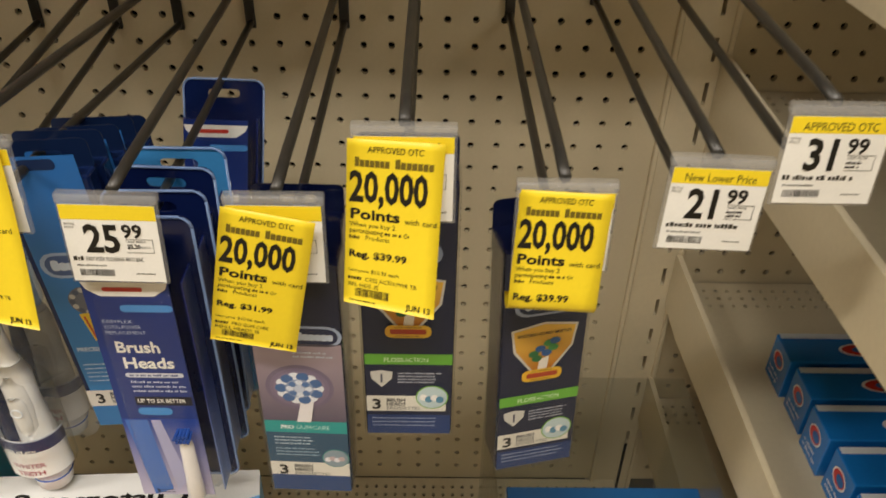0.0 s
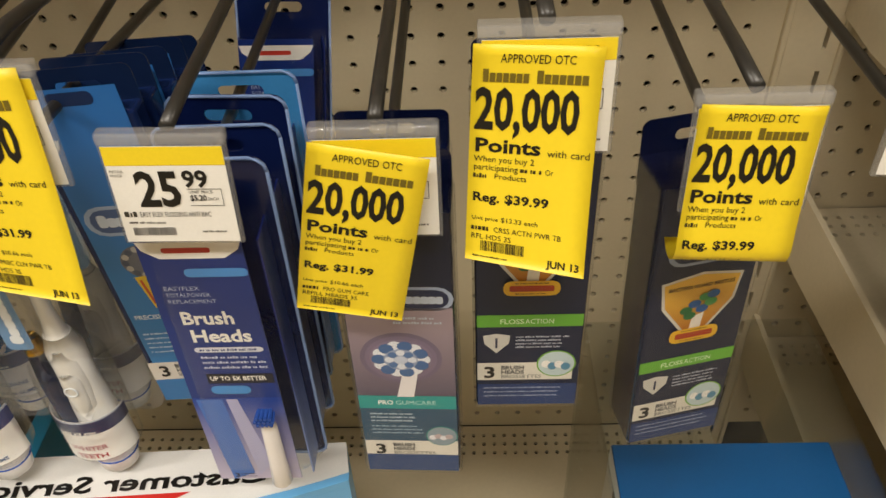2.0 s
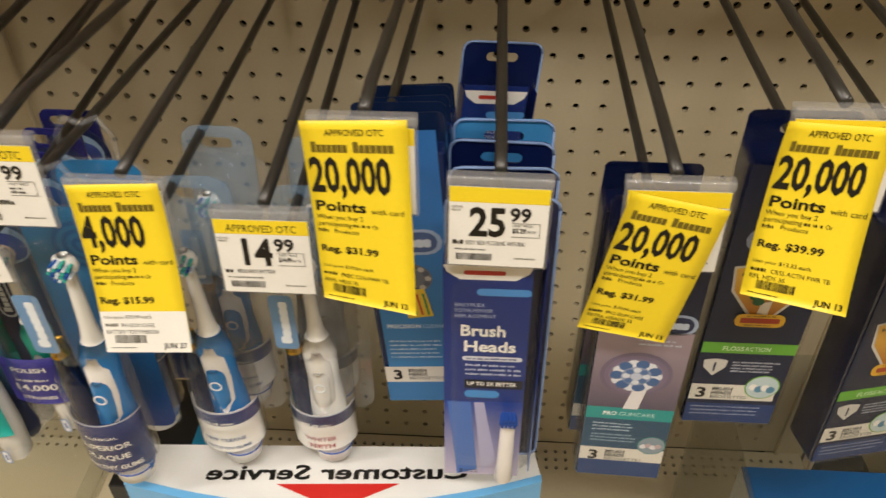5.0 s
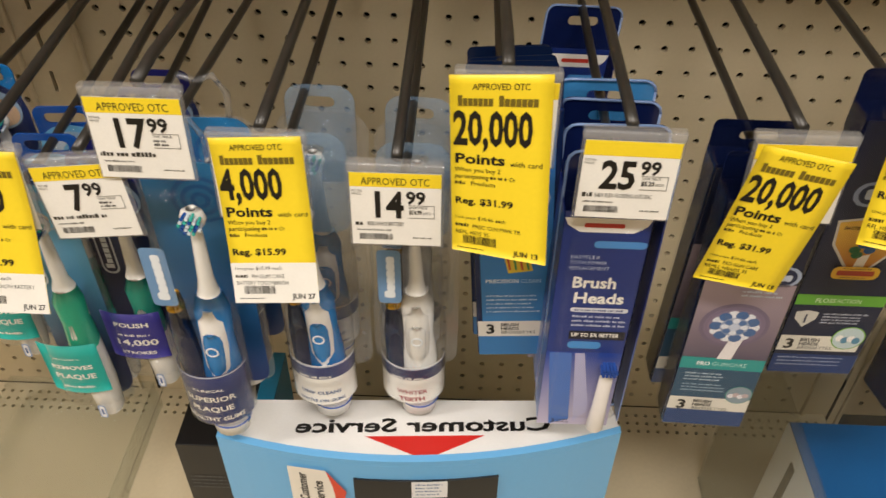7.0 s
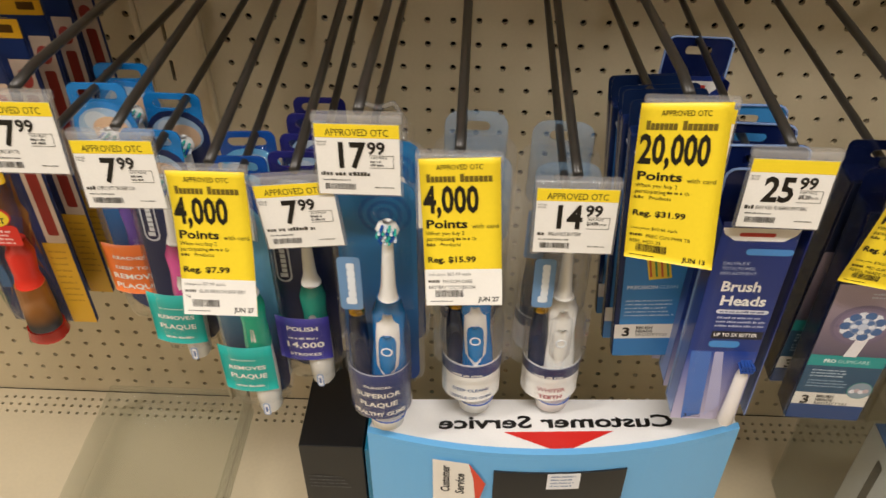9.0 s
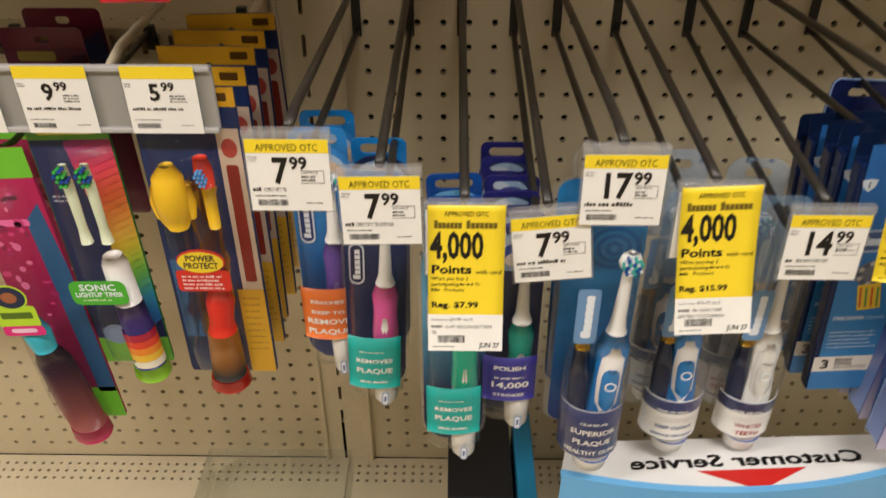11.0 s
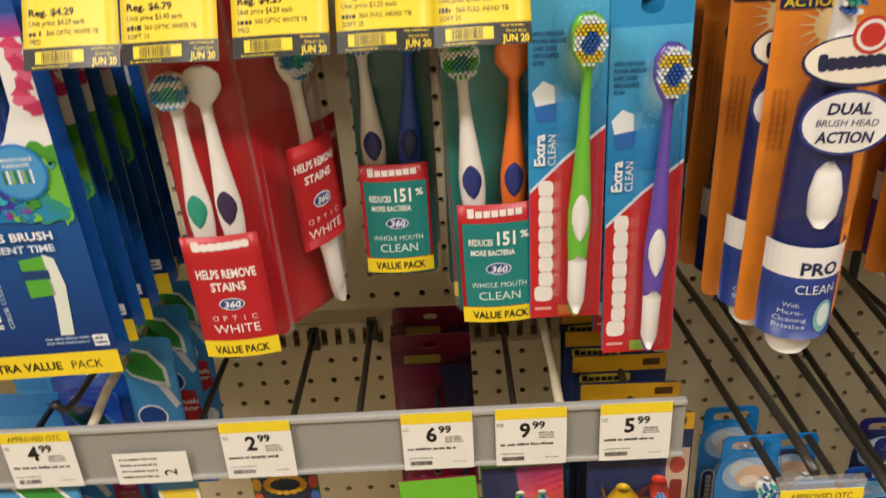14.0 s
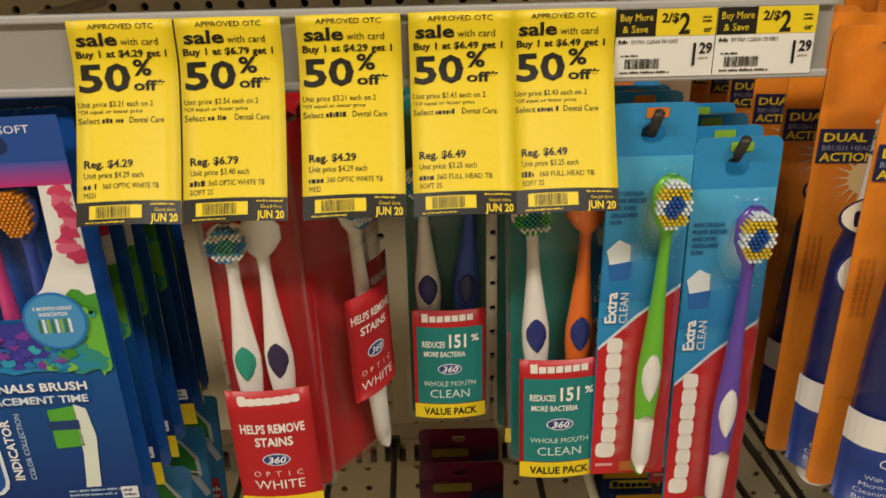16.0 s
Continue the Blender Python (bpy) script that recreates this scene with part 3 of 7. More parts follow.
def price_tag(x, z, price, strip="", y=0.345, lean=0.0, seed=1, shown=True, words="", unit=""):
    """Clear flip holder with a white price label in it, yellow strip along the top."""
    big, small = price.split(".")
    top = thing("price_tag", "white and yellow %s price label in clear holder" % price, "price tag",
                pose(x, y, z, -4, lean, 0), "price tags")
    v, f = join(bevel_box(-TW / 2, TW / 2, -0.0012, 0.0012, -TH, 0.0, 0.0005, 1), bevel_box(-TW / 2, TW / 2, -0.0022, 0.004, -0.004, 0.0015, 0.001, 2))
    part("holder", v, f, HOLDER, top)
    w, h = 0.048, 0.046
    b = lambda u, v, k: (u - w / 2, -0.0016 - k, -0.0045 - v)
    vv, ff = slab(b, w, h, 0.0002, 2, 4)
    card = part("label_card", vv, ff, ink("efece4"), top)
    if shown:
        s = Sheet(b)
        s.rect(0, 0, w, 0.0085, YEL)
        if strip:
            s.text(strip, w / 2, 0.0072, 0.0046, INK, width=0.036 if len(strip) > 9 else 0.03, centre=True)
        s.text(big, 0.019, 0.0275, 0.0168, INK, width=0.0092 * len(big), bold=True, centre=True)
        s.text(small, 0.0200 + 0.0047 * len(big), 0.0186, 0.0080, INK, width=0.0104, bold=True)
        s.text("RETAIL", 0.001, 0.0118, 0.0013, "5b574f", width=0.0058)
        s.text("PRICE", 0.001, 0.0137, 0.0013, "5b574f", width=0.0048)
        for q in ((0.0305, 0.0195, 0.0445, 0.0198), (0.0305, 0.0275, 0.0445, 0.0278), (0.0442, 0.0195, 0.0445, 0.0277)):
            s.rect(*q, "5b574f", 2)
        s.text("UNIT PRICE", 0.0310, 0.0217, 0.0014, INK, width=0.0098)
        if unit:
            s.text(unit, 0.0310, 0.0252, 0.0027, INK, width=0.0068, bold=True)
            s.text("EACH", 0.0382, 0.0252, 0.0016, INK, width=0.0045)
        else:
            s.bars(0.0310, 0.0228, 0.0400, 2, 0.0022, 0.0014, INK, seed=seed + 3)
        if words:
            s.bars(0.002, 0.0305, 0.0078, 1, 0.0022, 0.0026, "3a372f", seed=seed + 4)
            s.text(words, 0.0085, 0.0331, 0.0026, INK, width=0.0011 * len(words))
        else:
            s.bars(0.002, 0.0305, 0.040, 1, 0.0022, 0.0026, "3a372f", seed=seed + 4)
        s.bars(0.003, 0.0355, 0.022, 1, 0.002, 0.0010, "5b574f", seed=seed + 5)
        s.code(0.004, 0.0385, 0.022, 0.0425, INK, seed=seed)
        s.bars(0.033, 0.0402, 0.045, 1, 0.002, 0.0009, "5b574f", seed=seed + 6)
        s.link(card)
    return top


def promo_tag(x, z, points, reg, foot, lean=0.0, curl=0.0, twist=0.0, y=0.3415, white=False, tuck=None, length=0.095, dx=0.0, w=0.047):
    """Yellow paper offer tag slipped over the holder; it hangs, leans and curls."""
    h = length
    bend = tilt_sheet(w, curl, lean, twist, 0.0, 1.8, h, tuck)
    top = thing("promo_tag", "yellow paper %s points offer tag, %s" % (points, "curled outwards" if curl > 0.01 else "hanging flat"), "paper tag",
                pose(x + dx, y, z, -4, 0, 0), "yellow offer tags")
    v, f = slab(bend, w, h)
    paper = part("paper", v, f, surface("yellow_paper", hexrgb(YEL), 0.42, vary=0.04), top, smooth=True)
    s = Sheet(bend, True)
    k = h / 0.086
    s.text("APPROVED OTC", w / 2, 0.0065 * k, 0.0035, INK, width=0.027, centre=True)
    s.wordmark(0.004, 0.0138 * k, 0.0170, 0.0048 * k, "6f5f1a", 2, 7)
    s.wordmark(0.0235, 0.0138 * k, 0.0190, 0.0048 * k, "6f5f1a", 2, 7)
    s.text(points, 0.0015, 0.0315 * k, 0.0160 * k, INK, width=0.0385 if len(points) > 5 else 0.0325, bold=True)
    s.text("Points", 0.002, 0.0407 * k, 0.0056, INK, width=0.025, bold=True)
    s.text("with card", 0.0295, 0.0410 * k, 0.0030, INK, width=0.016)
    s.text("When you buy 2", 0.002, 0.0448 * k, 0.0026, INK, width=0.023)
    s.text("participating", 0.002, 0.0481 * k, 0.0026, INK, width=0.017)
    s.bars(0.0198, 0.0462 * k, 0.0285, 1, 0.003, 0.0018, "3a3010", seed=4)
    s.text("Or", 0.0292, 0.0481 * k, 0.0024, INK, width=0.0032)
    s.bars(0.002, 0.0496 * k, 0.0092, 1, 0.003, 0.0018, "3a3010", seed=5)
    s.text("Products", 0.0100, 0.0514 * k, 0.0024, INK, width=0.0125)
    s.text("Reg. " + reg, 0.002, 0.0608 * k, 0.0038, INK, width=0.0295, bold=True)
    if white:
        s.rect(0, 0.0650 * k, w, h, "efece4", 1)
    s.text("Unit price", 0.002, 0.0686 * k, 0.0017, INK, width=0.0105)
    s.text({"$39.99": "$13.33 each", "$31.99": "$10.66 each"}.get(reg, reg + " each"), 0.0135, 0.0686 * k, 0.0021, INK, width=0.0145)
    words = {"$39.99": ("CRSS ACTN PWR TB", "RFL HDS 3S"), "$31.99": ("PRO GUM CARE", "REFILL HEADS 3S") if lean > 0 else ("PREC CLN PWR TB", "REFL HDS 3S"), "$15.99": ("PH GUM CARE", "BATTERY TOOTHBRUSH"), "$7.99": ("GUM HEALTH BATTERY", "TB")}[reg]
    s.bars(0.002, 0.0707 * k, 0.0098, 1, 0.0032, 0.0022, "2a230c", seed=8)
    s.text(words[0], 0.0108, 0.0730 * k, 0.0023, INK, width=0.00165 * len(words[0]))
    s.text(words[1], 0.002, 0.0764 * k, 0.0023, INK, width=0.0016 * len(words[1]))
    s.code(0.006, 0.0770 * k, 0.023, 0.0812 * k, INK, seed=9)
    s.bars(0.003, 0.0832 * k, 0.019, 1, 0.002, 0.0007, INK, seed=10)
    s.text(foot, 0.0325, 0.0838 * k, 0.0030, INK, width=0.0125, bold=True)
    s.link(paper)
    return top


# hook and tag positions along the right bay: centre x, top z
TAGS = {"a": (-0.605, 1.205), "b": (-0.553, 1.181), "c": (-0.502, 1.158), "d": (-0.451, 1.154), "e": (-0.4095, 1.196), "f": (-0.3515, 1.172),
        "g": (-0.2815, 1.156), "h": (-0.2265, 1.211), "i": (-0.1625, 1.180), "j": (-0.079, 1.181), "k": (-0.013, 1.221), "l": (0.068, 1.191),
        "m": (0.1425, 1.206), "n": (0.193, 1.235)}
for key, (x, z) in TAGS.items():
    scan_hook(x, z - 0.001, rise=1.177 - z if x < -0.2 else 0.0)
for key, price, strip, shown in (("a", "7.99", "APPROVED OTC", True), ("b", "7.99", "APPROVED OTC", True), ("c", "7.99", "", False), ("d", "7.99", "APPROVED OTC", True),
                                 ("e", "17.99", "APPROVED OTC", True), ("f", "15.99", "", False), ("g", "14.99", "APPROVED OTC", True), ("h", "31.99", "", True), ("i", "25.99", "", True),
                                 ("j", "31.99", "", True), ("k", "39.99", "APPROVED OTC", True), ("l", "39.99", "", True), ("m", "21.99", "New Lower Price", True), ("n", "31.99", "APPROVED OTC", True)):
    x, z = TAGS[key]
    price_tag(x, z, price, strip, lean={"d": -6, "m": 2, "i": 1, "b": -1}.get(key, 0), seed=ord(key), shown=shown,
              words={"i": "EASY FLEX FLOSSING ANTI BAC", "g": "BRILLIANCE BATTERY", "a": "CMPLT BTT TB", "b": "CMPLT BTT TB DEEP CLN"}.get(key, ""), unit={"i": "$5.20", "g": "$14.99"}.get(key, ""))
promo_tag(*TAGS["c"], "4,000", "$7.99", "JUN 27", white=True, dx=0.001, curl=0.018)
promo_tag(*TAGS["f"], "4,000", "$15.99", "JUN 27", white=True, dx=0.0, lean=-3, curl=0.016)
promo_tag(*TAGS["h"], "20,000", "$31.99", "JUN 13", lean=-2, dx=-0.0035, length=0.100, curl=0.009, twist=-0.014, w=0.049)
promo_tag(TAGS["j"][0], TAGS["j"][1] - 0.004, "20,000", "$31.99", "JUN 13", lean=11, curl=-0.004, dx=-0.001, length=0.087, y=0.3345)
promo_tag(TAGS["k"][0], TAGS["k"][1] - 0.006, "20,000", "$39.99", "JUN 13", lean=3, dx=-0.0035, curl=0.014, twist=-0.012, length=0.089)
promo_tag(TAGS["l"][0], TAGS["l"][1] - 0.003, "20,000", "$39.99", "JUN 13", lean=3, curl=0.014, dx=0.0, tuck=0.060, length=0.086)

# ---- left bay: crossbars, label rails ----
def crossbar(z, y, label):
    """Steel bar with a comb of slots on its face, standing off the board on short arms."""
    top = thing("crossbar", label, "crossbar", kind="structure")
    vs, fs = [], []
    x0, x1, p, hw, hh = -1.74, -0.69, 0.0127, 0.0028, 0.0085

    def quad(a, b, c, d):
        k = len(vs)
        vs.extend(((a, y, c), (b, y, c), (b, y, d), (a, y, d)))
        fs.append([k, k + 1, k + 2, k + 3])
    quad(x0, x1, z + hh, z + 0.014)
    quad(x0, x1, z - 0.014, z - hh)
    n = int((x1 - x0) / p)
    for i in range(n):
        cx = x0 + (i + 0.5) * p
        quad(cx - p / 2, cx - hw, z - hh, z + hh)
        quad(cx + hw, cx + p / 2, z - hh, z + hh)
        k = len(vs)
        for yy in (y, y + 0.006):
            vs.extend(((cx - hw, yy, z - hh), (cx + hw, yy, z - hh), (cx + hw, yy, z + hh), (cx - hw, yy, z + hh)))
        fs.extend([[k, k + 4, k + 5, k + 1], [k + 1, k + 5, k + 6, k + 2], [k + 2, k + 6, k + 7, k + 3], [k + 3, k + 7, k + 4, k]])
    part("slotted_face", vs, fs, STEEL, top)
    v, f = join(bevel_box(x0, x1, y + 0.001, y + 0.024, z + 0.0125, z + 0.0145, 0.0005, 1), bevel_box(x0, x1, y + 0.001, y + 0.024, z - 0.0145, z - 0.0125, 0.0005, 1),
                bevel_box(x0, x1, y + 0.022, y + 0.025, z - 0.012, z + 0.012, 0.0005, 1))
    part("channel", v, f, STEEL, top)
    for xa in (x1 - 0.004, x0 + 0.004):
        v, f = bevel_box(xa - 0.004, xa + 0.004, y + 0.02, WALL, z - 0.03, z + 0.014, 0.001, 1)
        part("end_arm", v, f, STEEL, top)


crossbar(1.153, 0.612, "almond steel crossbar with a comb of slots")
crossbar(1.487, 0.612, "almond steel crossbar with a comb of slots, behind the sale tags")


def label_rail(z0, z1, y, arms, label):
    """Grey plastic price channel with rolled edges and a clear front, held out on arms."""
    top = thing("label_rail", label, "label rail", kind="structure")
    x0, x1 = -1.74, -0.664
    v, f = join(bevel_box(x0, x1, y, y + 0.004, z0, z1, 0.001), bevel_box(x0, x1, y - 0.003, y + 0.002, z1 - 0.003, z1 + 0.001, 0.001), bevel_box(x0, x1, y - 0.003, y + 0.002, z0 - 0.001, z0 + 0.003, 0.001))
    part("channel", v, f, RAILGREY, top)
    v, f = bevel_box(x0, x1, y - 0.0024, y - 0.0018, z0 + 0.002, z1 - 0.002, 0)
    part("clear_front", v, f, CLEAR_TAG, top)
    for xa in arms:
        v, f = tube([(xa, 0.606, z1 - 0.012), (xa, y + 0.06, z1 - 0.010), (xa, y + 0.003, z1 - 0.022)], 0.0034)
        part("arm", v, f, STEEL, top, smooth=True)
    return top


label_rail(1.169, 1.214, 0.416, (-0.744, -1.07, -1.4), "grey plastic price label rail on steel arms")
label_rail(1.512, 1.547, 0.416, (-0.744, -1.07, -1.4), "grey plastic price label rail behind yellow sale tags")


def rail_card(x, z, price, strip="", y=0.4125, seed=1, turned=False):
    big, small = price.split(".")
    w, h = 0.047, 0.047
    top = thing("price_card", "white price card with yellow top strip reading " + price, "price tag", pose(x, y, z, 0, 0, 0), "rail price cards")
    if turned:
        w, h = 0.05, 0.026
    b = lambda u, v, k: (u - w / 2, -k, -v)
    v, f = slab(b, w, h, 0.0002, 2, 4)
    card = part("card", v, f, ink("efece4"), top)
    s = Sheet(b)
    if turned:
        s.text(big, 0.041, 0.02, 0.009, INK, width=0.006, angle=90)
        s.bars(0.004, 0.004, 0.03, 4, 0.005, 0.0016, INK, seed=seed)
    else:
        s.rect(0, 0, w, 0.0085, YEL)
        if strip:
            s.text(strip, w / 2, 0.007, 0.0042, INK, width=0.036, centre=True)
        s.text(big, 0.0195, 0.0232, 0.0118, INK, width=0.0075 * len(big), bold=True, centre=True)
        s.text(small, 0.0205 + 0.0038 * len(big), 0.0166, 0.006, INK, width=0.0085, bold=True)
        s.bars(0.001, 0.0115, 0.006, 2, 0.0016, 0.0008, "5b574f", seed=seed)
        s.bars(0.0285, 0.0195, 0.041, 3, 0.002, 0.0011, "37332c", seed=seed + 3)
        s.bars(0.003, 0.0282, 0.042, 1, 0.0022, 0.0020, INK, seed=seed + 4)
        s.code(0.004, 0.0395, 0.019, 0.043, INK, seed=seed)
        s.bars(0.003, 0.0365, 0.022, 1, 0.002, 0.0008, "5b574f", seed=seed + 5)
        s.bars(0.033, 0.0405, 0.043, 1, 0.002, 0.0007, "5b574f", seed=seed + 6)
    s.link(card)


for i, (xl, price, strip) in enumerate(((-0.721, "5.99", ""), (-0.790, "9.99", ""), (-0.852, "6.99", ""), (-0.972, "2.99", ""), (-1.118, "4.99", "APPROVED OTC"))):
    rail_card(xl + 0.0235, 1.2155, price, strip, seed=20 + i)
rail_card(-1.022, 1.194, "2.99", seed=31, turned=True)


def sale_tag(x, z, buy, unit, reg, reg_unit, seed):
    w, h = 0.0475, 0.0905
    bend = lambda u, v, k: (u - w / 2, -k - 0.030 * max(0, (v - 0.02) / 0.07) ** 1.25 + 0.002 * math.sin(u / w * 3.14), -v * 0.965)
    top = thing("sale_tag", "yellow paper sale tag, 50% off, with black foot", "paper tag", pose(x, 0.411, z, 0, 0, 0), "yellow sale tags")
    v, f = slab(bend, w, h)
    paper = part("paper", v, f, surface("yellow_paper", hexrgb(YEL), 0.42, vary=0.04), top, smooth=True)
    s = Sheet(bend, True)
    s.text("APPROVED OTC", w / 2, 0.0042, 0.0026, INK, width=0.030, centre=True)
    s.text("sale", 0.003, 0.0118, 0.0062, INK, width=0.018, bold=True)
    s.text("with card", 0.0225, 0.0118, 0.0036, INK, width=0.0175)
    s.text("Buy 1 at %s get 1" % buy, 0.002, 0.0172, 0.0033, INK, width=0.042, bold=True)
    s.text("50", 0.0015, 0.0325, 0.0125, INK, width=0.0235, bold=True)
    s.text("%", 0.0265, 0.0258, 0.0075, INK, width=0.0085, bold=True)
    s.text("off*", 0.0262, 0.0325, 0.0046, INK, width=0.0145, bold=True)
    s.text("Unit price %s each on 2" % unit, 0.001, 0.0395, 0.0026, INK, width=0.034)
    s.text("*Of equal or lesser price", 0.001, 0.0424, 0.0018, INK, width=0.029)
    s.text("Select", 0.001, 0.0468, 0.0028, INK, width=0.0095)
    s.bars(0.0115, 0.0445, 0.022, 1, 0.002, 0.0022, INK, seed=seed + 1)
    s.text("Dental Care", 0.0235, 0.0468, 0.0028, INK, width=0.0165)
    s.text("Reg. " + reg, 0.003, 0.066, 0.0034, INK, width=0.022, bold=True)
    s.text("Unit price %s each" % reg_unit, 0.003, 0.0705, 0.0027, INK, width=0.027)
    s.bars(0.003, 0.0727, 0.0105, 1, 0.0034, 0.0024, INK, seed=seed + 2)
    s.text("360 FULL HEAD TB" if reg == "$6.49" else "360 OPTIC WHITE TB", 0.011, 0.0751, 0.0024, INK, width=0.026)
    s.text("MED" if reg == "$4.29" else "SOFT 2S", 0.003, 0.0788, 0.0024, INK, width=0.0055 if reg == "$4.29" else 0.0105)
    s.rect(0, 0.0805, w, h, "1a1813", 1)
    s.rect(0.0055, 0.0822, 0.029, 0.0878, YEL, 2)
    s.code(0.0085, 0.0826, 0.0235, 0.0874, INK, 3, seed=seed)
    s.text("JUN 20", 0.0335, 0.0893, 0.0034, YEL, 3, width=0.0125, bold=True)
    s.text("Good thru", 0.0348, 0.0850, 0.0015, YEL, 3, width=0.010)
    s.bars(0.033, 0.0815, 0.046, 1, 0.002, 0.0008, YEL, 3, seed=seed + 4)
    s.bars(0.004, 0.0888, 0.022, 1, 0.002, 0.0007, YEL, 3, seed=seed + 5)
    s.link(paper)


for i, (x, buy, unit, reg, ru) in enumerate(((-1.0165, "$4.29", "$3.21", "$4.29", "$4.29"), (-0.968, "$6.79", "$2.54", "$6.79", "$3.40"), (-0.9135, "$4.29", "$3.21", "$4.29", "$4.29"),
                                             (-0.8625, "$6.49", "$2.43", "$6.49", "$3.25"), (-0.815, "$6.49", "$2.43", "$6.49", "$3.25"))):
    sale_tag(x + 0.0238, 1.5455, buy, unit, reg, ru, 40 + i)


def multi_card(x, z):
    w, h = 0.0465, 0.031
    top = thing("price_card", "white and yellow multi-buy price card, 2 for $2 or 1.29", "price tag", pose(x, 0.4125, z), "rail price cards")
    b = lambda u, v, k: (u - w / 2, -k, -v)
    v, f = slab(b, w, h, 0.0002, 2, 4)
    card = part("card", v, f, ink("efece4"), top)
    s = Sheet(b)
    s.rect(0, 0, w, 0.0122, YEL)
    s.rect(0, 0, 0.0185, 0.0122, "1a1813", 2)
    s.text("Buy More", 0.0015, 0.0052, 0.0034, YEL, 3, width=0.0155)
    s.text("& Save", 0.003, 0.0105, 0.0034, YEL, 3, width=0.012)
    s.text("2/$", 0.021, 0.006, 0.0042, INK, 3, width=0.008, bold=True)
    s.text("2", 0.0292, 0.0112, 0.0095, INK, 3, width=0.0052, bold=True)
    s.text("or", 0.0408, 0.0108, 0.0028, INK, 3, width=0.0038, bold=True)
    s.bars(0.040, 0.0035, 0.0455, 2, 0.0018, 0.001, INK, 3, seed=3)
    s.text("1", 0.0352, 0.0258, 0.0105, INK, 3, width=0.0042, bold=True)
    s.text("29", 0.0395, 0.0205, 0.005, INK, 3, width=0.0062, bold=True)
    s.bars(0.0015, 0.0138, 0.0066, 1, 0.002, 0.0018, INK, seed=5)
    s.text("EXTRA CLEAN TB SOFT" if x < -0.72 else "EXTRA CLEAN TB MED", 0.0074, 0.0156, 0.0019, INK, width=0.022)
    s.bars(0.003, 0.0205, 0.013, 1, 0.002, 0.001, INK, seed=6)
    s.code(0.005, 0.0225, 0.021, 0.0272, INK, seed=7)
    s.bars(0.003, 0.0282, 0.028, 1, 0.002, 0.0012, INK, seed=8)
    s.bars(0.0395, 0.0222, 0.0455, 1, 0.002, 0.001, "8a857a", seed=9)
    s.link(card)


multi_card(-0.7435, 1.5445)
multi_card(-0.6965, 1.5445)

# ---- toothbrush parts ----
def oval_ring(cx, cy, cz, r, R, seg=20, tubeseg=6, flat=0.5):
    vs, fs = [], []
    for i in range(seg):
        a = 2 * math.pi * i / seg
        for k in range(tubeseg):
            b = 2 * math.pi * k / tubeseg
            q = R + r * math.cos(b)
            vs.append((cx + q * math.cos(a), cy + r * flat * math.sin(b), cz + q * math.sin(a)))
    for i in range(seg):
        for k in range(tubeseg):
            fs.append([i * tubeseg + k, ((i + 1) % seg) * tubeseg + k, ((i + 1) % seg) * tubeseg + (k + 1) % tubeseg, i * tubeseg + (k + 1) % tubeseg])
    return vs, fs


def gloss(h):
    return surface("gloss_" + h, hexrgb(h), 0.22, vary=0.04, blotch=50)


def turn(mesh, angle, px, pz):
    """Turns a mesh about a point in the plane of the card."""
    ca, sa = math.cos(radians(angle)), math.sin(radians(angle))
    return [(px + ca * (x - px) - sa * (z - pz), y, pz + sa * (x - px) + ca * (z - pz)) for x, y, z in mesh[0]], mesh[1]


def tufts(cx, cz, rx, rz, y, length, cols, rows, r=0.0012):
    """Bristle tufts, short rods that stand out from a brush head."""
    out = []
    for j in range(rows):
        for i in range(cols):
            a, b = (i + 0.25 + 0.5 * (j % 2)) / cols * 2 - 1, (j + 0.5) / rows * 2 - 1
            if a * a + b * b > 1.05:
                continue
            x, z = cx + a * rx, cz + b * rz
            out.append(tube([(x, y, z), (x + a * 0.0006, y - length, z + b * 0.0006)], r, 6))
    return join(*out)


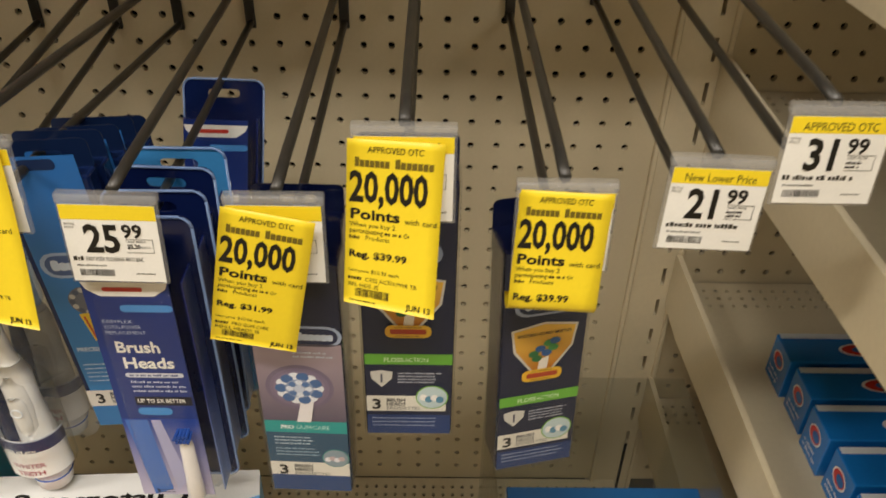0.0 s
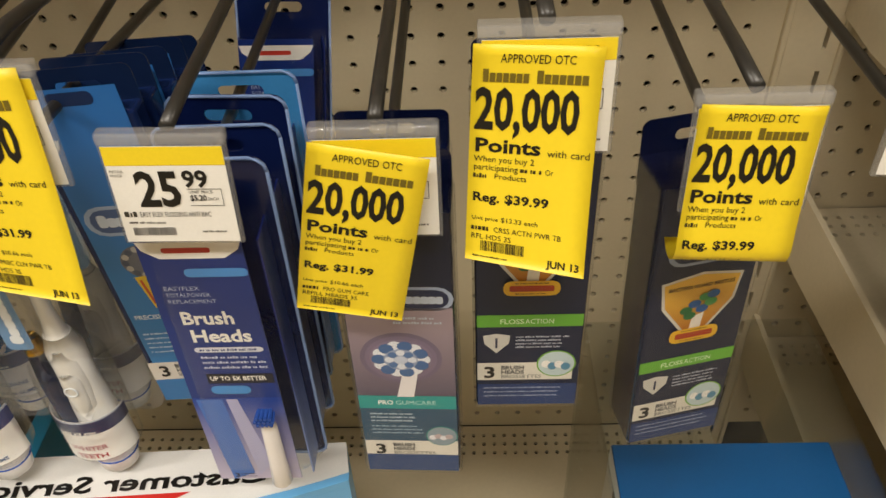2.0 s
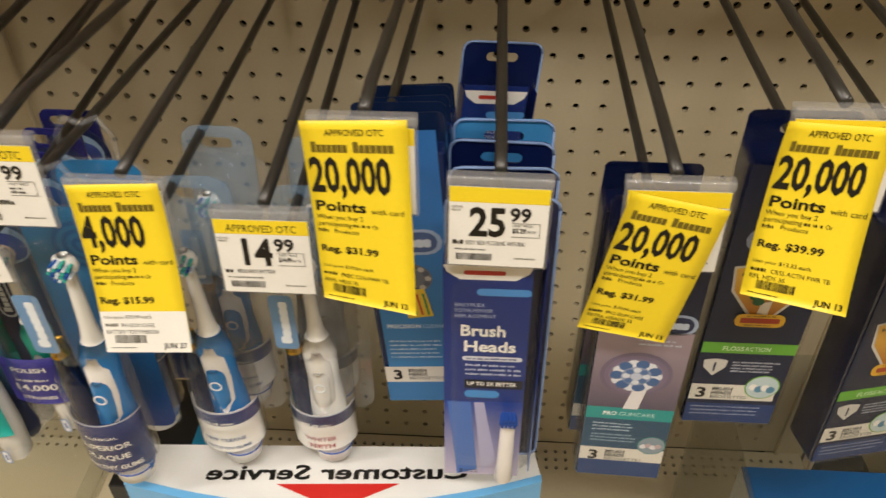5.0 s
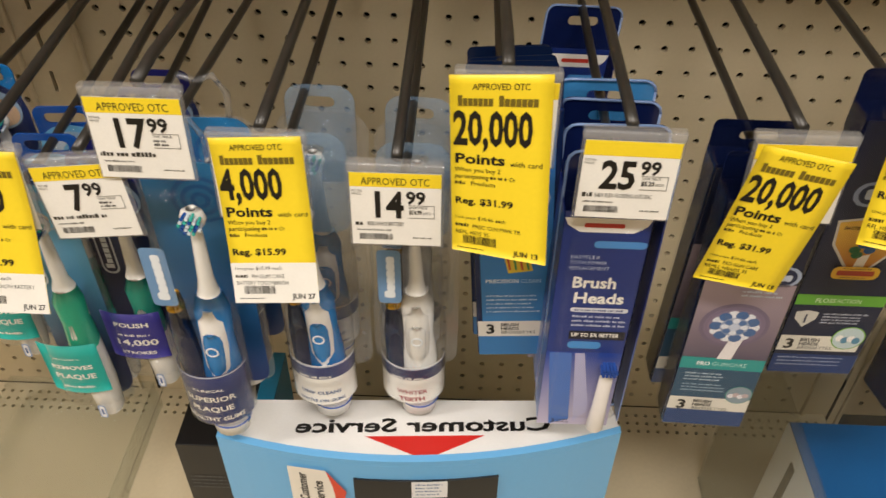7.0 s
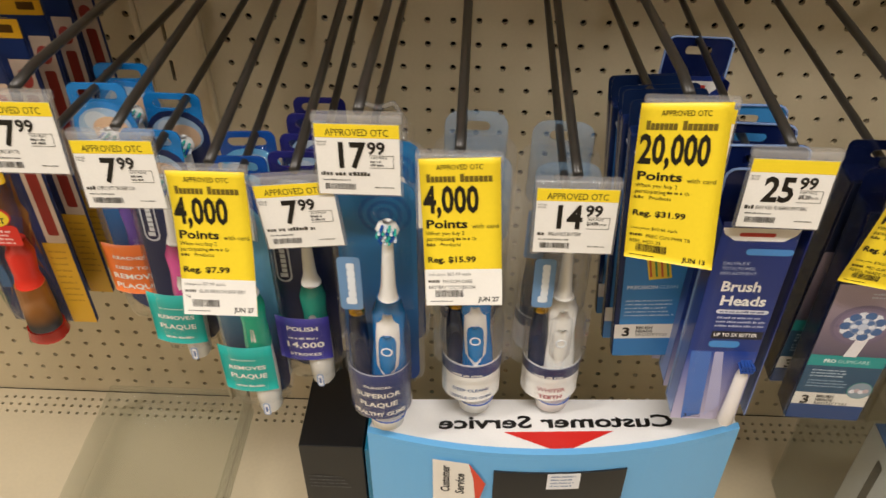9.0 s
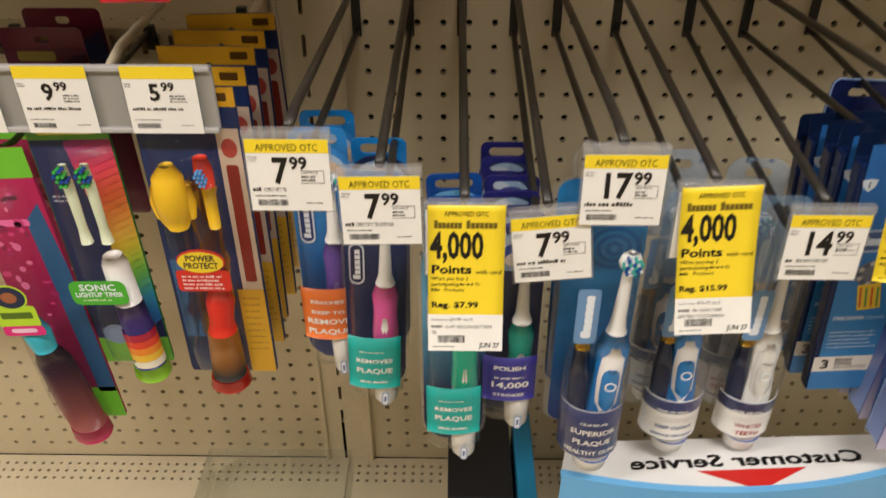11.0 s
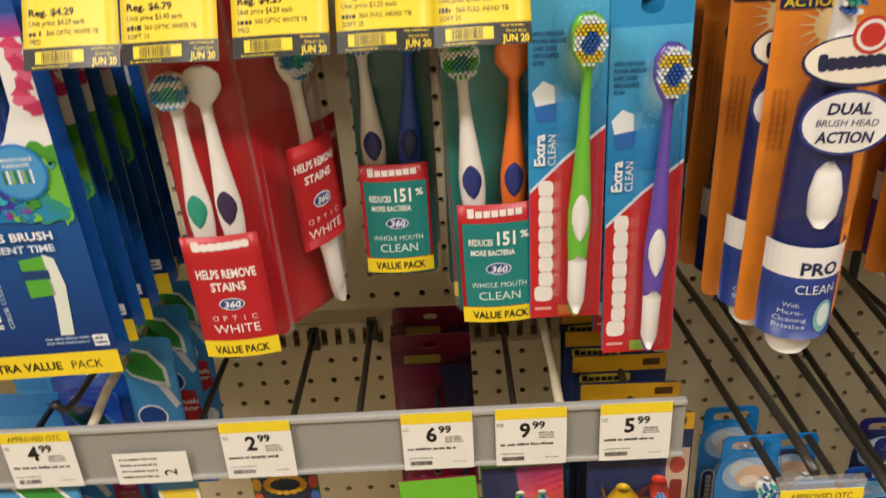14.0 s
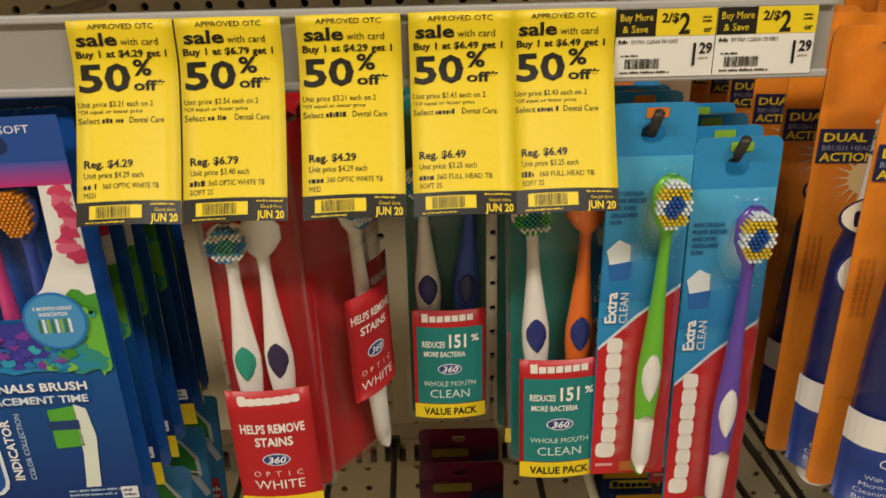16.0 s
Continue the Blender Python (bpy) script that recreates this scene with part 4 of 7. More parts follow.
def power_brush(parent, x, y, ztop, zneck, zbody, zend, body, accent, handle="f0eee8", wide=0.0115, lean=0.0, grip=(0.2, 0.3, 0.62, 0.78), press=(0.44, 0.49, 0.56, 0.61), button="2f7fc4", ringed=False):
    """Battery toothbrush: round head, slim neck, waisted body with a coloured grip and a push button."""
    t = lambda m: turn(m, lean, x, zend)
    v, f = t(loft([(x, y, ztop - 0.004, 0.0032, 0.003), (x, y, ztop - 0.012, 0.0036, 0.0034), (x, y, zneck, 0.005, 0.0045), (x, y, zbody + 0.004, 0.0062, 0.006), (x, y, zbody, 0.0075, 0.007)], 12))
    part("neck", v, f, gloss(handle), parent, smooth=True)
    v, f = t(loft([(x, y - 0.001, ztop + 0.0065, 0.003, 0.003), (x, y - 0.001, ztop + 0.005, 0.006, 0.0035), (x, y - 0.001, ztop, 0.0078, 0.004), (x, y - 0.001, ztop - 0.005, 0.006, 0.0035), (x, y - 0.001, ztop - 0.0068, 0.003, 0.003)], 14))
    part("brush_head", v, f, gloss(handle), parent, smooth=True)
    v, f = t(tufts(x, ztop, 0.0058, 0.0058, y - 0.004, 0.006, 5, 5, 0.0010))
    part("bristles", v, f, [gloss("2456a6"), gloss("dfe9f2"), gloss("3fb6a8")], parent, index=[(i // 8) % 3 for i in range(len(f))])
    h = zbody - zend
    v, f = t(loft([(x, y, zbody + 0.001, wide * 0.62, 0.007), (x, y, zbody - 0.10 * h, wide * 0.9, 0.0095), (x, y, zbody - 0.3 * h, wide * 0.85, 0.0095), (x, y, zbody - 0.5 * h, wide, 0.0105), (x, y, zbody - 0.75 * h, wide * 1.05, 0.0115), (x, y, zend + 0.004, wide * 0.95, 0.010), (x, y, zend, wide * 0.7, 0.007)], 18))
    part("handle", v, f, gloss(body), parent, smooth=True)
    v, f = t(loft([(x, y - 0.0035, zbody - grip[0] * h, 0.004, 0.0065), (x, y - 0.0035, zbody - grip[1] * h, wide * 0.68, 0.0078), (x, y - 0.0035, zbody - grip[2] * h, wide * 0.72, 0.0085), (x, y - 0.0035, zbody - grip[3] * h, wide * 0.4, 0.0075)], 18))
    part("grip_panel", v, f, gloss(accent), parent, smooth=True)
    v, f = t(loft([(x, y - 0.0085, zbody - press[0] * h, 0.002, 0.003), (x, y - 0.009, zbody - press[1] * h, 0.0042, 0.0046), (x, y - 0.009, zbody - press[2] * h, 0.0042, 0.0046), (x, y - 0.0085, zbody - press[3] * h, 0.002, 0.003)], 12))
    if not ringed:
        part("button", v, f, gloss(button), parent, smooth=True)
        return
    q = wide * 0.50
    v, f = t(loft([(x, y - 0.0085, zbody - a * h, q * b, 0.0052) for a, b in ((0.20, 0.45), (0.225, 0.85), (0.27, 1.0), (0.40, 1.0), (0.47, 0.9), (0.50, 0.4))], 16))
    part("button_panel", v, f, gloss(button), parent, smooth=True)
    v, f = t(oval_ring(x, y - 0.0137, zbody - 0.31 * h, 0.0007, 0.0036))
    part("button_ring", v, f, gloss("e9eef2"), parent, smooth=True)


def wrap_label(parent, cx, cy, rx, ry, z0, z1, colour, draw=None, span=150, label="wrap-round printed label"):
    """Printed band curved round the front of a tube."""
    w = math.radians(span) * rx
    mid = math.radians(-90)

    def b(u, v, k):
        a = mid + (u / w - 0.5) * math.radians(span)
        return (cx + (rx + k) * math.cos(a), cy + (ry + k) * math.sin(a), z1 - v)
    vs, fs = slab(b, w, z1 - z0, 0.0003, 12, 2)
    band = part("label_band", vs, fs, ink(colour), parent, label, smooth=True)
    if draw:
        s = Sheet(b, True)
        draw(s, w, z1 - z0)
        s.link(band)


def hang_loop(parent, w, z, colour, y=0.0, high=0.022):
    """Moulded loop tab over the card, through which the hook passes."""
    v, f = card_mesh(w, high + 0.012, (w * 0.34, 0.0045, 0.0125), 0.0016, 0.006)
    ob = part("hang_loop", v, f, gloss(colour), parent)
    ob.location = (0, y, z + high)


def brand_pill(s, cu, cv, ru, rv, fill, rim, bar, layer=3, tall=False):
    """A maker's mark, as a plain oval with a rim and a bar."""
    s.pill(cu - ru, cv - rv, cu + ru, cv + rv, rim, layer)
    s.pill(cu - ru * 0.86 if not tall else cu - ru * 0.78, cv - rv * 0.78 if not tall else cv - rv * 0.9, cu + ru * 0.86 if not tall else cu + ru * 0.78, cv + rv * 0.78 if not tall else cv + rv * 0.9, fill, layer + 1)
    if tall:
        s.wordmark(cu + ru * 0.45, cv + rv * 0.72, rv * 1.45, ru * 0.95, bar, layer + 2, 6, 90)
    else:
        s.wordmark(cu - ru * 0.68, cv + rv * 0.4, ru * 1.36, rv * 0.85, bar, layer + 2, 6)


# ---- refill boxes ----
def refill_box(kind, x, y, z, h, w=0.054, depth=0.022, yaw=0.0, roll=0.0, label="", nod=0.0, cut=0.0):
    """Boxed brush heads: dark tray, hang tab with slot, printed front."""
    top = thing("refill_pack", label, "brush head pack", pose(x, y, z, nod, roll, yaw), "brush head packs")
    tab = 0.018
    v, f = bevel_box(-w / 2, w / 2, 0.0, depth, -h, -tab - cut, 0.0016)
    box = part("box", v, f, NAVYPLASTIC if kind != "precision" else gloss("12234e"), top)
    v, f = card_mesh(w, tab + 0.02, (0.011, 0.007, 0.013))
    ob = part("hang_tab", v, f, NAVYPLASTIC if kind != "precision" else gloss("12203f"), top)
    ob.location = (0, depth - 0.001, -cut)
    b = lambda u, vv, k: (u - w / 2, -0.0004 - k, -vv)
    s = Sheet(b)
    m = 0.0008
    if kind == "gum":
        s.rect(m, cut + tab, w - m, h - m, "131b36", 0)
        s.rect(m, 0.110, w - m, 0.176, fade("5d5468", "a08f98", -0.178, -0.12), 1)
        brand_pill(s, 0.038, 0.104, 0.016, 0.0078, "1d2748", "a9b6cf", "c7d1e2", 1)
        s.bars(0.024, 0.116, 0.05, 2, 0.0032, 0.0016, "c3c9d6", 3, seed=2)
        for i in range(5):
            s.oval(0.026, 0.146, 0.021 - 0.0025 * i, 0.019 - 0.0025 * i, ("75687e", "807289", "8c7d94", "998a9f", "a89aab")[i], 2 + i, 24)
        for i in range(14):
            a = 2 * math.pi * i / 14
            s.oval(0.026 + 0.0112 * math.cos(a), 0.146 + 0.0100 * math.sin(a), 0.0039, 0.0036, ("e7e9f0", "4a6a9c")[i % 2], 8 + i % 2, 12)
        s.oval(0.026, 0.146, 0.0088, 0.0078, "9aa6c2", 10, 18)
        for i in range(8):
            a = 2 * math.pi * i / 8
            s.oval(0.026 + 0.0058 * math.cos(a), 0.146 + 0.0052 * math.sin(a), 0.0024, 0.0022, ("dfe3ee", "5a78a8")[i % 2], 11 + i % 2, 10)
        s.oval(0.026, 0.146, 0.0034, 0.0031, "c9d0e2", 13, 14)
        s.poly([(0.026, 0.157), (0.034, 0.157), (0.031, 0.176), (0.022, 0.176)], "ece8ea", 7)
        s.rect(m, 0.176, w - m, 0.1868, "2d9a98", 2)
        s.text("PRO", 0.011, 0.1832, 0.0036, "eef6f4", 3, width=0.0085, bold=True)
        s.text("GUMCARE", 0.0205, 0.1832, 0.0036, "bfe4e0", 3, width=0.022)
        s.rect(m, 0.1868, w - m, h - m, "31536f", 1)
        s.bars(0.006, 0.1905, 0.034, 3, 0.003, 0.0014, "c9dbe8", 3, seed=5)
        s.bars(0.006, 0.2015, 0.036, 3, 0.003, 0.0012, "a9c3d6", 3, seed=6)
        s.rect(m, 0.2155, w - m, 0.2285, "e4e0d6", 2)
        s.oval(0.0445, 0.2105, 0.0088, 0.0088, "3f8f86", 4)
        s.oval(0.0445, 0.2105, 0.0082, 0.0082, "8fa0ad", 5)
        for i in range(4):
            s.oval(0.0395 + 0.003 * i, 0.2115 - 0.0012 * (i % 2), 0.0022, 0.0022, ("eceaf0", "c8b6b9")[i % 2], 6 + i, 10)
        s.rect(m, 0.2285, w - m, h - m, "23437a", 2)
    elif kind == "floss":
        k = h / 0.218
        s.rect(m, cut + tab, w - m, h - m, "18213e", 0)
        brand_pill(s, w / 2, 0.074 * k, 0.02, 0.0085, "202c4c", "9aa7c4", "c7d1e2", 1)
        q = 0.092 * k
        s.poly([(0.006, q), (w / 2, q - 0.004), (w - 0.006, q), (w - 0.008, q + 0.018), (w / 2 + 0.006, q + 0.038), (w / 2, q + 0.041), (w / 2 - 0.006, q + 0.038), (0.008, q + 0.018)], "d9d6cf", 2)
        s.poly([(0.0075, q + 0.0013), (w / 2, q - 0.0025), (w - 0.0075, q + 0.0013), (w - 0.0095, q + 0.0172), (w / 2 + 0.005, q + 0.0365), (w / 2 - 0.005, q + 0.0365), (0.0095, q + 0.0172)], fade("b8701a", "eebf48", -q - 0.036, -q - 0.004), 3)
        s.text("BACTERIA GUARD BRISTLES", w / 2, q + 0.006, 0.0024, "4a3413", 5, width=0.034, centre=True, bold=True)
        for i, (a, c) in enumerate(((-0.006, 0.021), (-0.002, 0.017), (0.003, 0.013), (0.007, 0.0115), (-0.004, 0.0245), (0.002, 0.0205), (0.006, 0.0165))):
            s.oval(w / 2 + a, q + c, 0.0034, 0.0028, ("2f6d3c", "2a5b9a", "4d9a52", "3c6fb0")[i % 4], 5 + i, 10)
        s.poly([(w / 2 - 0.002, q + 0.026), (w / 2 + 0.004, q + 0.024), (w / 2 + 0.003, q + 0.037), (w / 2 - 0.003, q + 0.037)], "efe9df", 4)
        s.pill(0.014, q + 0.0335, w - 0.014, q + 0.0435, "e8b92c", 12, r=0.004)
        s.pill(0.017, q + 0.0365, w - 0.017, q + 0.0405, "b1401f", 13, r=0.001)
        s.bars(0.02, q + 0.0345, w - 0.019, 1, 0.003, 0.0009, "5a4210", 13, seed=4)
        s.bars(0.02, q + 0.0415, w - 0.019, 1, 0.003, 0.0009, "5a4210", 13, seed=5)
        q = 0.148 * k
        s.rect(m, q, w - m, q + 0.0088, "6fb63e", 2)
        s.text("FLOSS", 0.0125, q + 0.0064, 0.0036, "d5efc0", 3, width=0.0125, bold=True)
        s.text("ACTION", 0.0255, q + 0.0064, 0.0036, "e6f5da", 3, width=0.0150)
        q = 0.1625 * k
        s.poly([(0.004, q), (0.011, q - 0.0015), (0.018, q), (0.0175, q + 0.006), (0.011, q + 0.0135), (0.0045, q + 0.006)], "d7d5cf", 3)
        s.text("1", 0.009, q + 0.009, 0.0075, "2b3350", 5, width=0.0038, bold=True)
        s.bars(0.021, q + 0.0005, w - 0.006, 4, 0.0026, 0.0013, "c6cddd", 3, seed=8)
        q = 0.183 * k
        s.rect(m, q, w - 0.004, q + 0.014, "e7e3d8", 3)
        s.oval(w - 0.013, q + 0.001, 0.0105, 0.0105, "78b23f", 5)
        s.oval(w - 0.013, q + 0.001, 0.0097, 0.0097, "c4d6da", 6)
        for i in range(4):
            s.oval(w - 0.0185 + 0.0035 * i, q + 0.001 + 0.0015 * (i % 2), 0.0026, 0.003, ("f4f3f0", "5b8fae")[i % 2], 7 + i, 10)
        s.rect(m, 0.2 * k, w - m, h - m, "1d3a72", 2)
        s.bars(0.004, 0.2025 * k, w - 0.005, 3, 0.0034, 0.001, "b9c6e2", 3, seed=9)
        s.text("3", 0.004, q + 0.0118, 0.0092, INK, 5, width=0.0068, bold=True)
        s.text("BRUSH", 0.0135, q + 0.0052, 0.003, "37393d", 5, width=0.0125, bold=True)
        s.text("HEADS", 0.0135, q + 0.0088, 0.003, "37393d", 5, width=0.0125, bold=True)
        s.text("BROSSETTES", 0.0135, q + 0.0124, 0.0028, "55585e", 5, width=0.022)
    elif kind == "precision":
        s.rect(0.004, cut + 0.004, w - 0.004, h - m, fade("3f86c6", "2c68ac", -0.20, -0.03), 0)
        s.pill(0.016, 0.012, w - 0.016, 0.019, "14284f", 1, r=0.003)
        s.poly([(0.003, 0.036), (0.008, 0.035), (0.013, 0.036), (0.012, 0.041), (0.008, 0.045), (0.004, 0.041)], "cfd6dc", 2)
        s.text("1", 0.0066, 0.0415, 0.005, "2b3350", 4, width=0.0026, bold=True)
        brand_pill(s, w / 2, 0.085, 0.021, 0.0095, "4a5f8c", "9fb2cf", "cfd9e8", 1)
        s.oval(w / 2, 0.113, 0.0125, 0.0115, "6c6f78", 2)
        for i in range(14):
            a = 2 * math.pi * i / 14
            s.oval(w / 2 + 0.010 * math.cos(a), 0.113 + 0.009 * math.sin(a), 0.002, 0.002, ("b8b5ae", "54596a")[i % 2], 3 + i % 2, 8)
        s.poly([(w / 2 - 0.009, 0.123), (w / 2 + 0.007, 0.121), (w / 2 + 0.011, 0.144), (w / 2 - 0.005, 0.146)], "e3c02f", 5)
        for i in range(4):
            s.poly([(w / 2 - 0.007 + 0.004 * i, 0.125), (w / 2 - 0.0055 + 0.004 * i, 0.125), (w / 2 - 0.003 + 0.004 * i, 0.143), (w / 2 - 0.0045 + 0.004 * i, 0.143)], ("c4562a", "4d8a4a")[i % 2], 6)
        s.text("PRECISION", 0.007, 0.1548, 0.0034, "d8e6f3", 3, width=0.022, bold=True)
        s.text("CLEAN", 0.030, 0.1548, 0.0034, "b4d2ec", 3, width=0.0135)
        s.rect(0.004, 0.163, w - 0.004, 0.186, "3d7fbe", 1)
        s.bars(0.007, 0.166, 0.044, 5, 0.0037, 0.0013, "cfe2f2", 3, seed=9)
        s.rect(m, 0.191, w - m, 0.206, "e4dfd6", 2)
        s.rect(m, 0.206, w - m, h - m, "3b7cba", 1)
    if kind in ("gum", "precision"):
        q = 0.2155 if kind == "gum" else 0.191
        s.text("3", 0.006, q + 0.0118, 0.0092, INK, 5, width=0.0068, bold=True)
        s.text("BRUSH", 0.0165, q + 0.0048, 0.003, "4a4a48", 5, width=0.0125, bold=True)
        s.text("HEADS", 0.0165, q + 0.0085, 0.003, "4a4a48", 5, width=0.0125, bold=True)
        s.text("BROSSETTES", 0.0165, q + 0.0122, 0.0028, "6a6a66", 5, width=0.024)
    s.link(box)
    if kind != "precision":
        v, f = bevel_box(-w / 2 - 0.0012, w / 2 + 0.0012, -0.0022, depth + 0.001, -h - 0.001, -tab - cut + 0.002, 0.0025)
        part("clear_sleeve", v, f, CLEAR, top)
    return top


def rows_behind(ob, n, step, rnd, drop=0.0, tilt=1.5, dx=0.001, slide=0.0):
    """Further packs of the same kind on the hook behind the first."""
    m0 = ob.matrix_basis.copy()
    for i in range(1, n + 1):
        m = pose(slide + rnd.uniform(-dx, dx), step * i + rnd.uniform(-0.1, 0.1) * step, drop * i + rnd.uniform(-0.0015, 0.0015)) @ m0 @ pose(0, 0, 0, rnd.uniform(-tilt, tilt), rnd.uniform(-tilt, tilt), rnd.uniform(-tilt * 2, tilt * 2))
        copy_thing(ob, m)


rnd = random.Random(5)
p = refill_box("gum", -0.0775, 0.354, 1.184, 0.245, yaw=-2, cut=0.034, label="navy boxed brush heads with teal band, hanging on a hook")
rows_behind(p, 1, 0.028, rnd)
p = refill_box("floss", -0.0125, 0.369, 1.206, 0.226, w=0.056, cut=0.012, label="navy boxed brush heads with green band, hanging on a hook")
p = refill_box("floss", 0.067, 0.3665, 1.170, 0.218, w=0.054, depth=0.028, yaw=12, roll=-1.5, cut=0.016, label="navy boxed brush heads turned aside, green band and gold shield")
p = refill_box("precision", -0.2205, 0.394, 1.184, 0.226, w=0.054, depth=0.012, yaw=0, roll=-4, cut=0.006, label="light blue boxed brush heads, hanging in a row")
rows_behind(p, 4, 0.023, rnd, tilt=1.0, drop=-0.0075)


def floss_heads(x, y, z, label, card="0f1b48"):
    """Own-label brush heads: navy card, printed insert and a clear blister with one head showing."""
    top = thing("refill_pack", label, "brush head pack", pose(x, y, z, 0, 0, 0), "own-label brush head packs")
    w, h, d = 0.060, 0.228, 0.02
    v, f = card_mesh(w, h - 0.014, (0.012, 0.008, 0.015), 0.0012, 0.007)
    ob = part("backing_card", v, f, surface("gloss_card_" + card, hexrgb(card), 0.2, vary=0.08, coat=0.4), top)
    ob.location = (0.004, d, -0.014)
    rim = []
    for cx, cz, a0 in ((w / 2 - 0.007, -0.007, 90), (-w / 2 + 0.007, -0.007, 180), (-w / 2 + 0.007, -h + 0.021, 270), (w / 2 - 0.007, -h + 0.021, 360)):
        rim += [(cx + 0.004 + 0.007 * math.cos(radians(a0 - 90 + e)), d - 0.0008, cz - 0.014 + 0.007 * math.sin(radians(a0 - 90 + e))) for e in (0, 30, 60, 90)]
    # thin pale blue tube paints the bright highlight along the card edge
    v, f = tube(rim + rim[:1], 0.0009, 6)
    part("edge_highlight", v, f, film("edge_highlight_blue", (0.35, 0.5, 0.85), 0.5), top, smooth=True)
    v, f = join(bevel_box(-0.0262, -0.0254, 0.001, d - 0.001, -0.222, -0.045, 0), bevel_box(0.0282, 0.0290, 0.001, d - 0.001, -0.222, -0.045, 0))
    part("printed_side", v, f, fade("8fa4d8", "14246a", -0.225, -0.13), top)
    b = lambda u, vv, k: (u - 0.026, -k, -0.040 - vv)
    iw, ih = 0.0475, 0.186
    s = Sheet(b)
    vv, ff = slab(b, iw, ih, 0.0005, 4, 12)
    insert = part("printed_insert", vv, ff, fade("2c3f86", "1a2f74", -0.16, -0.05), top)
    s.poly([(0, 0.004), (iw, 0.004), (iw - 0.002, 0.009), (iw - 0.009, 0.014), (0.009, 0.014), (0.002, 0.009)], "ece6de", 1)
    s.pill(0.011, 0.0075, 0.033, 0.0105, "c03a2a", 2, r=0.0012)
    s.pill(0.018, 0.020, iw, 0.0252, "4f8ed0", 2)
    for i, t in enumerate(("EASYFLEX", "TOTALPOWER", "REPLACEMENT")):
        s.text(t, 0.006, 0.0335 + 0.0042 * i, 0.0027, "b9c4e0", 2, width=0.0021 * len(t))
    s.text("Brush", 0.009, 0.056, 0.0088, "f0eee8", 2, width=0.026, bold=True)
    s.text("Heads", 0.011, 0.0685, 0.0088, "f0eee8", 2, width=0.030, bold=True)
    s.pill(0.0105, 0.0725, 0.045, 0.0762, "d9dbe6", 2)
    s.bars(0.013, 0.0735, 0.043, 1, 0.003, 0.0016, "3a4680", 3, seed=4)
    s.bars(0.0125, 0.079, 0.046, 3, 0.0038, 0.0018, "c4cbe4", 2, seed=5)
    s.rect(0.012, 0.0925, iw - 0.001, 0.1, "25242e", 2)
    s.text("UP TO 5X BETTER", 0.0135, 0.0975, 0.0033, "f0eee8", 3, width=0.029, bold=True)
    s.pill(0.012, 0.102, 0.033, 0.1085, "4b93d8", 2)
    s.poly([(0.0, 0.112), (iw, 0.112), (iw, ih), (0.0, ih)], fade("c3bcd8", "2c49a0", -0.225, -0.155), 1)
    s.poly([(0.002, 0.113), (0.016, 0.113), (0.021, 0.18), (0.008, ih)], "4f78c8", 2)
    s.poly([(0.018, 0.113), (0.024, 0.113), (0.033, 0.17), (0.024, 0.182)], "b7b7dd", 2)
    s.text("3", 0.009, 0.184, 0.004, "2b3350", 3, width=0.003, bold=True)
    s.bars(0.0125, 0.1805, 0.024, 2, 0.0022, 0.001, "2b3350", 3, seed=6)
    s.link(insert)
    v, f = loft([(0.013, -0.006, -0.163, 0.003, 0.003), (0.013, -0.006, -0.170, 0.0045, 0.004), (0.0125, -0.006, -0.2, 0.005, 0.0045), (0.012, -0.006, -0.219, 0.006, 0.0055), (0.012, -0.006, -0.222, 0.004, 0.004)], 12)
    part("brush_head", v, f, gloss("ece7e4"), top, smooth=True)
    v, f = tufts(0.0125, -0.1585, 0.0052, 0.0035, -0.005, 0.007, 5, 3, 0.0011)
    part("bristles", v, f, gloss("2d4f9e"), top)
    v, f = dome(-0.027, 0.032, -0.229, -0.040, d + 0.004, d - 0.0005, 12, 16, 10, 16)
    part("blister", v, f, CLEAR, top, smooth=False)
    return top


p = floss_heads(-0.1645, 0.349, 1.166, "navy card of own-label brush heads in a clear blister")
rows_behind(p, 2, 0.027, rnd, tilt=1.2, drop=-0.0015)
p2 = floss_heads(-0.1640, 0.431, 1.163, "light blue card of own-label brush heads behind the navy ones", "3f86c0")
p3 = copy_thing(p, pose(-0.158, 0.565, 1.152, -6, 7, 12))

